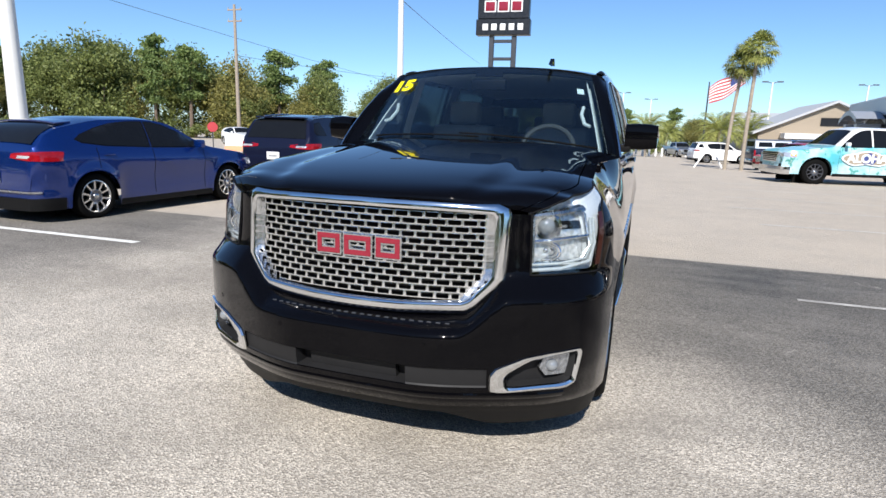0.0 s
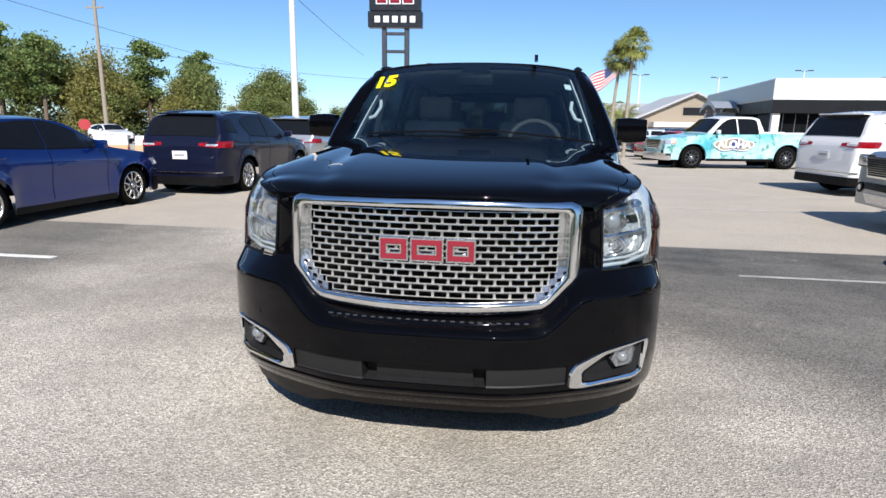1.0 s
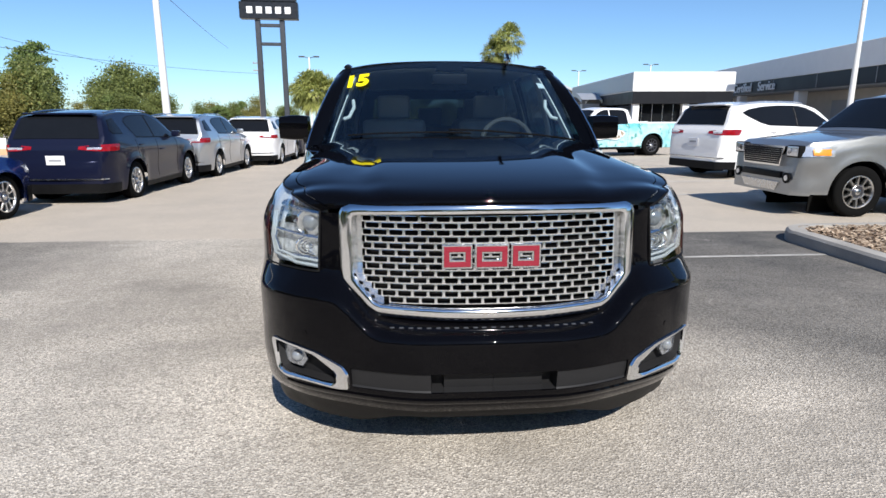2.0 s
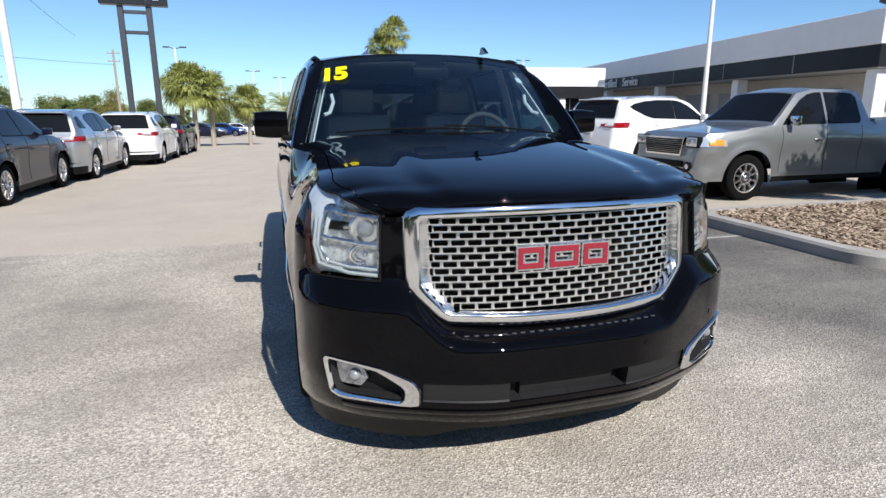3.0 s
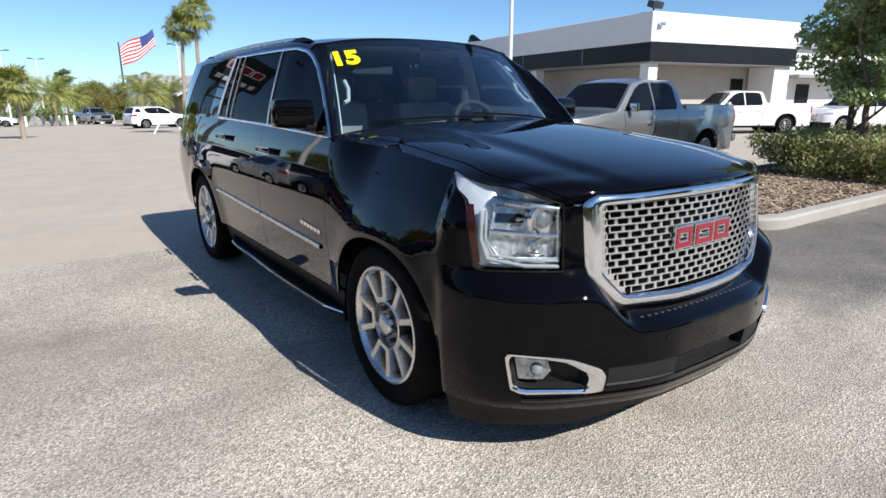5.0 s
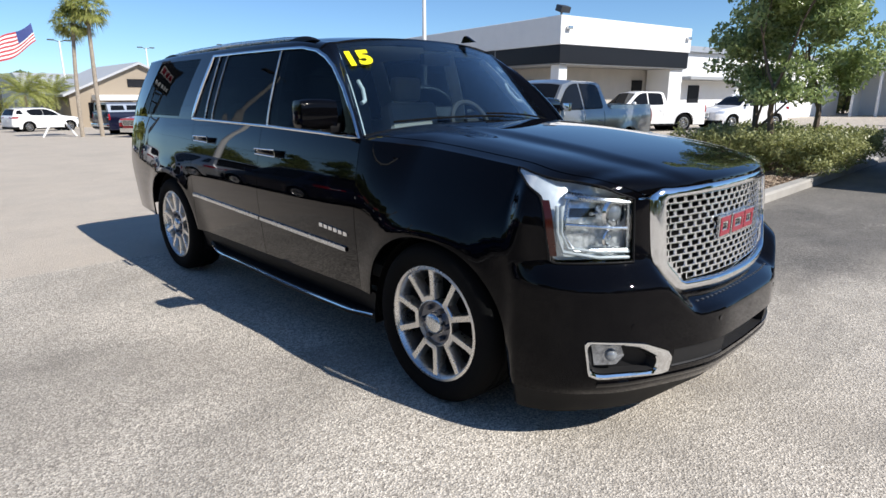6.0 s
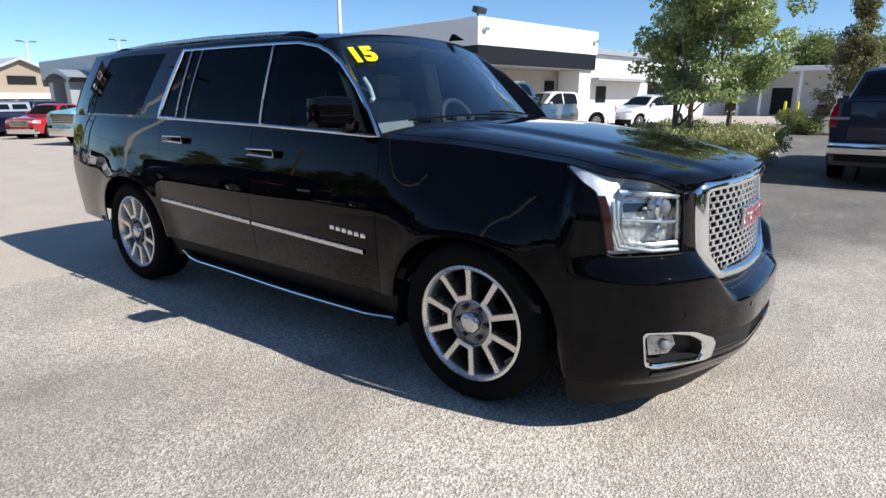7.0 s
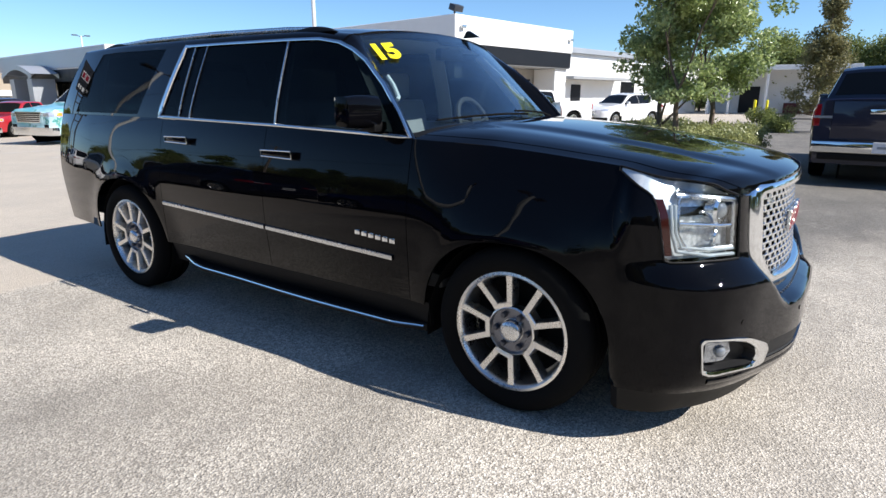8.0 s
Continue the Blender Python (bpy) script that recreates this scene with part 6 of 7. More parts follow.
# ---------------- parked vehicles ----------------
KINDS = {
    # length data from the front axle; top outline (y, z); half width; belt height; windows (from, to); screens
    "hatchback": dict(w=0.895, base=2.70, front=-0.90, rear=3.52, belt=[(-0.9, 0.70), (0.3, 0.93), (1.6, 0.97), (3.4, 1.03)], r=0.325, rim=0.225,
                      top=[(-0.90, 0.60), (-0.87, 0.72), (-0.55, 0.86), (0.1, 0.965), (0.38, 1.01), (1.18, 1.405), (1.6, 1.455), (2.3, 1.44), (2.85, 1.36), (3.12, 1.30), (3.46, 1.02), (3.50, 0.9), (3.52, 0.6)],
                      tumble=0.50, wins=[(0.62, 1.60), (1.66, 2.60)],
                      glazing=[[(0.50, 0.985), (0.78, 1.125), (1.02, 1.245), (1.25, 1.330), (1.45, 1.368), (1.58, 1.372), (1.63, 1.005)],
                               [(1.70, 1.008), (1.65, 1.374), (1.95, 1.368), (2.25, 1.335), (2.52, 1.275), (2.78, 1.190), (2.88, 1.130), (2.80, 1.085), (2.45, 1.040)]], ws=(0.42, 1.14), rs=(2.90, 3.42), clear=0.20, bed=None),
    "suv": dict(w=0.92, base=2.725, front=-0.92, rear=3.72, belt=[(-0.9, 0.80), (0.3, 1.06), (1.6, 1.10), (3.5, 1.16)], r=0.36, rim=0.235,
                top=[(-0.92, 0.62), (-0.88, 0.82), (-0.55, 0.99), (0.2, 1.09), (0.42, 1.13), (1.10, 1.575), (1.55, 1.655), (2.4, 1.66), (3.1, 1.615), (3.38, 1.56), (3.62, 1.12), (3.69, 0.98), (3.72, 0.6)],
                tumble=0.42, wins=[(0.66, 1.62), (1.70, 2.56)],
                glazing=[[(0.60, 1.115), (0.86, 1.285), (1.10, 1.430), (1.32, 1.515), (1.52, 1.550), (1.66, 1.556), (1.67, 1.140)],
                         [(1.735, 1.142), (1.725, 1.558), (2.10, 1.556), (2.42, 1.535), (2.62, 1.495), (2.70, 1.430), (2.62, 1.300), (2.50, 1.165)],
                         [(2.98, 1.235), (3.06, 1.500), (3.30, 1.470), (3.40, 1.300), (3.36, 1.245)]], ws=(0.46, 1.07), rs=(3.36, 3.60), clear=0.24, bed=None),
    "pickup": dict(w=0.98, base=3.55, front=-0.98, rear=4.72, belt=[(-0.9, 0.95), (0.3, 1.16), (1.6, 1.18), (4.7, 1.22)], r=0.40, rim=0.25,
                   top=[(-0.98, 0.66), (-0.95, 0.98), (-0.78, 1.09), (0.2, 1.19), (0.50, 1.24), (1.08, 1.78), (1.45, 1.85), (2.35, 1.84), (2.50, 1.79), (2.66, 1.29), (4.68, 1.30), (4.70, 1.28), (4.72, 0.66)],
                   tumble=0.34, wins=[(0.72, 1.60), (1.68, 2.42)],
                   glazing=[[(0.70, 1.225), (0.92, 1.440), (1.12, 1.610), (1.30, 1.705), (1.46, 1.738), (1.60, 1.742), (1.61, 1.232)],
                            [(1.70, 1.235), (1.69, 1.744), (2.12, 1.738), (2.30, 1.720), (2.38, 1.660), (2.42, 1.300), (2.38, 1.245)]], ws=(0.54, 1.05), rs=(2.52, 2.64), clear=0.32, bed=(2.74, 4.66)),
}
KINDS["sweep"] = dict(KINDS["suv"], glazing=[KINDS["suv"]["glazing"][0],
                         [(1.735, 1.142), (1.725, 1.558), (2.20, 1.556), (2.62, 1.530), (2.98, 1.475), (3.16, 1.410), (3.02, 1.335), (2.72, 1.215), (2.50, 1.165)]])
KINDS["midsize"] = dict(KINDS["pickup"], lift=0.09, clear=0.36, glazing=[[(y, z + 0.09) for y, z in g] for g in KINDS["pickup"]["glazing"]], belt=[(y, z + 0.09) for y, z in KINDS["pickup"]["belt"]], top=[(y, z + 0.09 * sstep(0.6, 0.9, z)) for y, z in KINDS["pickup"]["top"]])


def lintab(tab, v):
    for (a, b), (c, d) in zip(tab, tab[1:]):
        if v <= c:
            return b + (d - b) * max(0.0, (v - a) / (c - a))
    return tab[-1][1]


def vehicle(name, kind, colour, label, m, group="parked vehicles", size=1.0, rim_mat=None, plate_back=True, wrap=None, spokes=10, mirror_mat=None):
    K = KINDS[kind]
    mid = kind == "midsize"
    kind = {"midsize": "pickup", "sweep": "suv"}[kind] if kind in ("midsize", "sweep") else kind
    lift = K["lift"] if "lift" in K else 0.0
    car = thing(name, label, "pickup truck" if kind == "pickup" else "car", group, m @ Matrix.Scale(size, 4))
    W, base, clear, R = K["w"], K["base"], K["clear"], K["r"]
    a = R * (1.25 if kind == "pickup" else 1.19)

    Lf, kf, Lr, kr = (0.45, 0.22, 0.14, 0.07) if kind == "pickup" else (0.62, 0.34, 0.46, 0.25)

    def half(y):
        """Half width, drawn in round the corners of both ends."""
        u = max(0.0, min(1.0, (K["front"] + Lf - y) / Lf))
        v = max(0.0, min(1.0, (y - K["rear"] + Lr) / Lr))
        return W * (1 - kf * (1 - math.sqrt(1 - u * u * 0.98))) * (1 - kr * (1 - math.sqrt(1 - v * v * 0.98)))

    def low(y):
        z = clear
        for yc in (0.0, base):
            if abs(y - yc) < a:
                z = max(z, R + a * (1 - (abs(y - yc) / a) ** 2.2) ** (1 / 2.2) - 0.02)
        return z

    def section(y, fine=True):
        """Half outline from the sill up over the shoulder to the roof's middle."""
        top = spl(K["top"], y) if not K["bed"] else lintab(K["top"], y)
        bl = min(spl(K["belt"], y), top - 0.015)
        w, lo = half(y), low(y)
        lo = min(lo, bl - 0.06)
        up = max(0.0, top - bl)
        pts = []
        for t in lin(0, 1, 9):
            z = lo + (bl - lo) * t
            zz = (z - clear) / max(0.2, bl - clear)
            x = w * (0.93 + 0.07 * math.sin(math.pi * min(1, 0.10 + 0.66 * zz))) - 0.03 * sstep(0.84, 1.0, zz)
            # hollow along the doors under a shoulder crease, flares round the wheels
            near = min(abs(y), abs(y - base))
            x -= 0.030 * sstep(0.70, 0.52, zz) * sstep(0.12, 0.34, zz) * sstep(a * 0.9, a * 1.5, near)
            r_ = math.hypot(near, z - R) / a - 1
            x += 0.022 * math.exp(-(max(r_, 0.0) / 0.17) ** 2) if z > R * 0.6 else 0.0
            pts.append((x, z))
        xb = pts[-1][0]
        bed = K["bed"] and K["bed"][0] < y < K["bed"][1]
        if bed:
            for t in lin(0.25, 1, 6):
                pts.append((xb - 0.01 * t, bl + up * t))
            pts += [(xb - 0.07, top), (xb - 0.09, top - 0.03), (xb - 0.09, 0.86), (xb * 0.5, 0.85), (0.0, 0.85)]
            return pts
        xt = xb - K["tumble"] * up
        crown = 0.03 if up > 0.2 else 0.02
        for t in lin(1 / 6, 1, 6):
            pts.append((xb + (xt - xb) * t ** 1.15, bl + (up - crown * 1.5) * t if up > crown * 2 else bl + up * 0.5 * t))
        zt = pts[-1][1]
        for t in (0.08, 0.3, 0.6, 0.85, 1.0):
            pts.append((xt * (1 - t), zt + (top - zt) * (1 - (1 - t) ** 3)))
        return pts

    ys = set(lin(K["front"], K["rear"], 70)) | {p[0] for p in K["top"]}
    for yc in (0.0, base):
        ys |= {yc - a * math.cos(math.pi * i / 24) for i in range(25)}
    if K["bed"]:
        ys |= {K["bed"][0] + 0.002, K["bed"][1] - 0.002, K["bed"][0] - 0.01, K["bed"][1] + 0.01}
    ys |= {K["front"] + Lf * (1 - math.cos(math.pi / 2 * i / 9)) for i in range(10)} | {K["rear"] - Lr * (1 - math.cos(math.pi / 2 * i / 9)) for i in range(10)}
    ys = sorted(y for y in ys if K["front"] <= y <= K["rear"])
    secs = [section(y) for y in ys]
    bm = bmesh.new()
    for sg in (-1, 1):
        grid([[(sg * x, y, z) for x, z in s] for y, s in zip(ys, secs)], bm=bm)
    for y, s in ((ys[0], secs[0]), (ys[-1], secs[-1])):
        full = [(-x, y, z) for x, z in s] + [(x, y, z) for x, z in s[::-1][1:]]
        try:
            bm.faces.new([bm.verts.new(p) for p in full])
        except ValueError:
            pass
    bmesh.ops.remove_doubles(bm, verts=bm.verts, dist=1e-4)
    body = part("body", bm, colour, car, smooth=38, closed=True)

    def on_side(y, t, sg, out):
        s = section(y)
        i0, i1 = 8, 14
        f = i0 + (i1 - i0) * t
        i = min(int(f), i1 - 1)
        x = s[i][0] + (s[i + 1][0] - s[i][0]) * (f - i)
        z = s[i][1] + (s[i + 1][1] - s[i][1]) * (f - i)
        return Vector((sg * (x + out), y, z + out * 0.3))

    def on_top(y, t, out):
        """t from -1 to 1 across the roof, screens or hood."""
        s = section(y)
        xt, zt, top = s[14][0], s[14][1], s[-1][1]
        q = 1 - abs(t)
        return Vector((t * xt, y - out * 0.5, zt + (top - zt) * (1 - (1 - q) ** 3) + out))

    def side_at(y, z):
        q = section(y)[:15]
        for (x0, z0), (x1, z1) in zip(q, q[1:]):
            if z <= z1:
                return x0 + (x1 - x0) * max(0.0, (z - z0) / max(1e-4, z1 - z0))
        return q[-1][0]

    def end_y(e, z):
        """Where the body ends, front (-1) or rear (1), at a height."""
        y = K["front"] if e < 0 else K["rear"]
        for _ in range(60):
            if lintab(K["top"], y) > z + 0.012:
                break
            y -= e * 0.01
        return y

    def wrapped(e, sg, zlo, zhi, reach, inner, out, n=5, taper=0.0):
        """A skin round one corner of the body, from the side to inner times the half width."""
        rows = []
        for k in lin(0, 1, n):
            row = []
            for t in lin(0, 1, 16):
                f = abs(t - 0.35) / 0.65
                z = (zlo + zhi) / 2 + (zhi - zlo) * (k - 0.5) * (1 - taper * f * f)
                ye = end_y(e, z)
                if t < 0.6:
                    y = ye - e * reach * math.cos(math.pi / 2 * t / 0.6)
                    row.append((sg * (side_at(y, z) + out), y + e * out * t, z))
                else:
                    x0 = side_at(ye, z) + out
                    x1 = W * inner
                    u = (t - 0.6) / 0.4
                    row.append((sg * (x0 + (x1 - x0) * u), ye + e * (out + 0.02 * (1 - abs(x0 + (x1 - x0) * u) / W)), z))
            rows.append(row)
        return rows

    for sg in (-1, 1):
        # panes in their dark surrounds
        for poly in K["glazing"]:
            for nm, k_, out_, mat_ in (("window_surround", 1.05, 0.003, M_PLASTIC), ("side_window", 1.0, 0.007, M_DARKGLASS)):
                bm = tess([densify(shrink(poly, k_, 1 + (k_ - 1) * 1.6), 0.10)], lambda u, v: Vector((sg * (side_at(u, v) + out_), u, v)), 0.12)
                part(nm, outward(bm, (0, base / 2, 1.0)), mat_, car, solid=0.003, smooth=60)
        for y0, y1 in K["wins"][:2]:
            bm = bmesh.new()
            s = section(y1 - 0.12)
            tube(bm, [(sg * (s[6][0] + 0.002), y1 - 0.24, s[6][1]), (sg * (s[6][0] + 0.03), y1 - 0.15, s[6][1]), (sg * (s[6][0] + 0.002), y1 - 0.06, s[6][1])], 0.013, 8)
            part("door_handle", bm, colour, car)
        # lower side cladding
        rows = [[(sg * (section(y)[0][0] + 0.004 + 0.006 * t), y, clear + 0.09 * t - 0.04) for t in lin(0, 1, 3)] for y in lin(a + 0.02, base - a - 0.02, 8)]
        part("sill", outward(grid(rows), (0, base / 2, 0.4)), M_PLASTIC, car, solid=0.015)
        # mirror
        bm = bmesh.new()
        yy = K["wins"][0][0] + 0.12
        p = on_side(yy, 0.10, sg, 0.0)
        box(bm, p + Vector((sg * 0.11, 0, 0.07)), (0.17, 0.10, 0.13 if kind != "pickup" else 0.17), 0.03)
        part("door_mirror", bm, mirror_mat or colour, car)
        for yc in (0.0, base):
            wheel(car, (sg * (W - 0.125), yc, R), sg, R, K["rim"], 0.225, spokes, rim_mat or M_ALLOY, detail=False)
            bm = grid([[(sg * x, yc + (a + 0.005) * math.cos(t), R - 0.1 + (a + 0.1) * max(0.0, math.sin(t))) for x in (W * 0.94, W * 0.55)] for t in lin(0, math.pi, 14)])
            part("wheel_housing", bm, M_WELL, car)
            bm = bmesh.new()
            box(bm, (sg * W * 0.55, yc, R + 0.08), (0.02, 2 * a, 2 * a - 0.1))
            part("housing_wall", bm, M_WELL, car)
        # lamps
        fz = {"hatchback": 0.70, "suv": 0.84, "pickup": 0.93}[kind] + lift
        hh_ = 0.065 if kind != "pickup" else 0.085
        if not mid:
            part("headlamp", outward(grid(wrapped(-1, sg, fz - hh_, fz + hh_ * 0.8, 0.34, 0.58, 0.006, taper=0.35)), (0, 1, 0.6)), M_HEADLAMP, car, "clear headlamp", solid=0.012)
        if kind == "pickup" and not mid:
            part("turn_signal", outward(grid([r[2:7] for r in wrapped(-1, sg, fz - 0.05, fz + 0.04, 0.33, 0.58, 0.013, taper=0.4)]), (0, 1, 0.6)), M_SIGNAL, car, "amber turn signal", solid=0.004)
            box_ = bmesh.new()
            box(box_, (sg * W * 0.70, K["front"] + 0.03, 0.58), (0.20, 0.08, 0.11), 0.025)
            part("fog_lamp", box_, M_PLASTIC, car)
        tz0, tz1 = {"hatchback": (0.84, 0.97), "suv": (0.95, 1.07), "pickup": (0.88 + lift, 1.20 + lift)}[kind]
        lamp = part("tail_lamp", outward(grid(wrapped(1, sg, tz0, tz1, 0.07 if kind == "pickup" else 0.34, 0.885 if kind == "pickup" else 0.42, 0.008, taper=0.0 if kind == "pickup" else 0.6)), (0, base / 2, 0.6)), M_TAIL, car, "red tail lamp", solid=0.014)
        zm = tz0 + (tz1 - tz0) * 0.42
        part("reverse_lamp", outward(grid([r[9:14] for r in wrapped(1, sg, zm - 0.018, zm + 0.018, 0.3, 0.45, 0.012)]), (0, base / 2, 0.6)), M_HEADLAMP, lamp, "clear strip", solid=0.003)
    y0, y1 = K["ws"]
    bm = grid([[on_top(y, t, 0.008) for t in lin(-0.93, 0.93, 14)] for y in lin(y0, y1, 8)])
    part("windscreen", outward(bm, (0, base / 2, 0.3)), M_DARKGLASS, car, solid=0.004)
    y0, y1 = K["rs"]
    bm = grid([[on_top(y, t, 0.008) + Vector((0, 0.012, 0)) for t in lin(-0.90, 0.90, 14)] for y in lin(y0, y1, 6)])
    part("rear_screen", outward(bm, (0, base / 2, 0.3)), M_DARKGLASS, car, solid=0.004)
    # bumpers, grille, plate
    for e, nm, zlo, zhi, mat_ in ((-1, "front_bumper", clear - 0.02, clear + 0.22, colour if mid else M_CHROME if kind == "pickup" else M_PLASTIC), (1, "rear_bumper", clear - 0.01, clear + 0.155, M_PLASTIC)):
        if e > 0 and kind == "pickup":
            continue
        ra, rb = wrapped(e, -1, zlo, zhi, 0.36 if kind != "pickup" else 0.22, 0.0, 0.012), wrapped(e, 1, zlo, zhi, 0.36 if kind != "pickup" else 0.22, 0.0, 0.012)
        part(nm, outward(grid([p + q[::-1][1:] for p, q in zip(ra, rb)]), (0, base / 2, 0.5)), mat_, car, solid=0.015)
    if kind != "pickup":
        # bright strip across the rear bumper and a spoiler over the rear screen
        zb = clear + 0.235
        ra, rb = wrapped(1, -1, zb - 0.012, zb + 0.012, 0.10, 0.0, 0.016, 3), wrapped(1, 1, zb - 0.012, zb + 0.012, 0.10, 0.0, 0.016, 3)
        part("bumper_strip", outward(grid([p + q[::-1][1:] for p, q in zip(ra, rb)]), (0, base / 2, 0.5)), M_SATIN, car, solid=0.006)
    if kind == "hatchback":
        bm = grid([[on_top(y, t, 0.02 + 0.012 * u) + Vector((0, 0.05 * u, 0)) for t in lin(-0.86, 0.86, 12)] for y, u in ((2.78, 0.0), (2.88, 0.6), (2.98, 1.0))])
        part("spoiler", outward(bm, (0, base / 2, 0.3)), colour, car, solid=0.02)
    if mid:
        for sg in (-1, 1):
            # large clear headlamp: black rim, lens block, projector and amber corner
            bm = bmesh.new()
            box(bm, (sg * 0.722, K["front"] + 0.045, 1.015), (0.300, 0.11, 0.190), 0.03, 3)
            rim_ = part("headlamp", bm, M_PLASTIC, car, "clear headlamp in a black rim")
            bm = bmesh.new()
            box(bm, (sg * 0.718, K["front"] + 0.035, 1.018), (0.272, 0.11, 0.160), 0.03, 3)
            part("lens", bm, M_HEADLAMP, rim_, "clear lens")
            bm = bmesh.new()
            tube(bm, [(sg * 0.66, K["front"], 1.02), (sg * 0.66, K["front"] - 0.028, 1.02)], [0.055, 0.05], 16)
            part("projector", bm, M_CHROME, rim_, "chrome projector")
            part("lens_side", outward(grid(wrapped(-1, sg, 0.940, 1.096, 0.46, 0.74, 0.016, taper=0.25)), (0, 1, 0.6)), M_HEADLAMP, rim_, "clear lens", solid=0.012)
            part("corner_signal", outward(grid([r[3:8] for r in wrapped(-1, sg, 0.965, 1.06, 0.46, 0.74, 0.030, taper=0.3)]), (0, 1, 0.6)), M_SIGNAL, rim_, "amber corner signal", solid=0.004)
        for sg in (-1, 1):
            bm = bmesh.new()
            tube(bm, [(sg * 0.67, K["front"] + 0.05, 0.60), (sg * 0.67, K["front"] - 0.035, 0.60)], [0.075, 0.085], 16)
            ring_ = part("fog_lamp_ring", bm, M_PLASTIC, car, "black fog lamp ring")
            bm = bmesh.new()
            tube(bm, [(sg * 0.67, K["front"] + 0.02, 0.60), (sg * 0.67, K["front"] - 0.039, 0.60)], 0.045, 14)
            part("lens", bm, M_HEADLAMP, ring_)
        bm = bmesh.new()
        prism(bm, [(-0.52, 0.52), (0.52, 0.52), (0.42, 0.38), (-0.42, 0.38)], lambda u, v, w: Vector((u, K["front"] + w + 0.10 * (0.52 - v), v)), -0.05, 0.05)
        part("skid_plate", bm, M_SATIN, car, "silver skid plate", closed=True)
        bm = bmesh.new()
        box(bm, (0, K["front"] - 0.012, 0.635), (1.06, 0.06, 0.10), 0.015)
        part("lower_intake", bm, M_PLASTIC, car)
    gw = 0.42 if kind != "pickup" else 0.56
    gz0, gz1 = {"hatchback": (0.50, 0.66), "suv": (0.58, 0.80), "pickup": (0.68 + lift, 1.0 + lift)}[kind]
    bm = bmesh.new()
    prism(bm, [(-gw, gz1), (gw, gz1), (gw * 0.88, gz0), (-gw * 0.88, gz0)], lambda u, v, w: Vector((u, K["front"] + w, v)), -0.045, 0.03)
    gr = part("grille", bm, M_CHROME, car, "chrome-edged grille", closed=True)
    bm = bmesh.new()
    bars = 8 if mid else 5
    for i in range(bars):
        u_ = i / (bars - 1)
        z = gz0 + (gz1 - gz0) * (0.14 + 0.72 * u_)
        box(bm, (0, K["front"] - 0.048, z), (gw * (1.66 + 0.2 * u_), 0.012, (gz1 - gz0) * (0.085 if mid else 0.11)), 0.003, 1)
    part("grille_slats", bm, M_PLASTIC, gr)
    bm = bmesh.new()
    if kind == "pickup":
        box(bm, (0, K["rear"] + 0.07, clear + 0.26), (W * 1.9, 0.16, 0.17), 0.03)
        part("rear_bumper", bm, M_CHROME, car, "chrome step bumper")
        bm = bmesh.new()
        box(bm, (0, K["rear"] + 0.06, clear + 0.12), (W * 1.7, 0.10, 0.10), 0.02)
        part("bumper_valance", bm, M_PLASTIC, car)
        bm = bmesh.new()
        box(bm, (0, K["rear"] + 0.006, 0.97), (W * 1.45, 0.02, 0.56), 0.012)
        part("tailgate", bm, colour, car)
        bm = bmesh.new()
        box(bm, (0, K["rear"] + 0.02, 1.10), (0.5, 0.014, 0.07), 0.004)
        part("badge_bar", bm, M_CHROME, car)
        pz, py = clear + 0.27, K["rear"] + 0.155
    else:
        pz, py = {"hatchback": 0.62, "suv": 0.80}[kind], end_y(1, {"hatchback": 0.62, "suv": 0.80}[kind]) + 0.024
        if kind == "suv":
            for sg in (-1, 1):
                bm = bmesh.new()
                tube(bm, [on_top(y, sg * 0.9, 0.03) for y in lin(1.35, 3.15, 12)], 0.016, 8)
                part("roof_rail", bm, M_SATIN, car)
            bm = bmesh.new()
            box(bm, (0, 3.38, 1.585), (1.15, 0.20, 0.03), 0.012)
            part("spoiler", bm, colour, car)
    bm = bmesh.new()
    box(bm, (0, py, pz), (0.31, 0.012, 0.16), 0.006, 1)
    pl = part("number_plate", bm, M_PLATE, car, "pale number plate")
    bm = bmesh.new()
    box(bm, (0, py + 0.008, pz), (0.20, 0.004, 0.035))
    part("plate_bar", bm, M_GREYWALL, pl)
    # shut lines as fine grooves of rubber seal
    for sg in (-1, 1):
        for y in [K["wins"][0][0] - 0.05, K["wins"][0][1] + 0.045, K["wins"][1][1] + 0.02]:
            s = section(y)
            bm = bmesh.new()
            tube(bm, [(sg * (x + 0.0005), y, z) for x, z in s[1:9]], 0.004, 4)
            part("door_seal", bm, M_WELL, car)
    if wrap:
        # printed emblem patch on the doors
        for sg in (-1, 1):
            for (yc, zc, ry_, rz_, mat_, out) in ((1.5, 0.86, 0.78, 0.22, M_FWHITE, 0.012), (1.5, 0.86, 0.72, 0.18, M_TAN, 0.016), (1.55, 0.86, 0.24, 0.17, M_FBLUE, 0.019)):
                rows = []
                for r_ in (0.0, 0.5, 1.0):
                    rows.append([(sg * (max(p[0] for p in section(yc + ry_ * r_ * math.cos(t))[:9]) + out), yc + ry_ * r_ * math.cos(t), zc + rz_ * r_ * math.sin(t) * (1 + 0.2 * math.sin(5 * t))) for t in lin(0, 2 * math.pi, 25)])
                part("printed_patch", outward(grid(rows), (0, yc, zc)), mat_, car, solid=0.003)
        o = new("printed_word", lettering("ALOHA", 0.36, 0.004, M_FWHITE, "printed_word", 0.018))
        o.parent = car
        o.matrix_local = pose(max(p[0] for p in section(1.5)[:9]) + 0.026, 1.5, 0.86, 90, 0, 90)
        tagged(o, "white printed word")
    return car


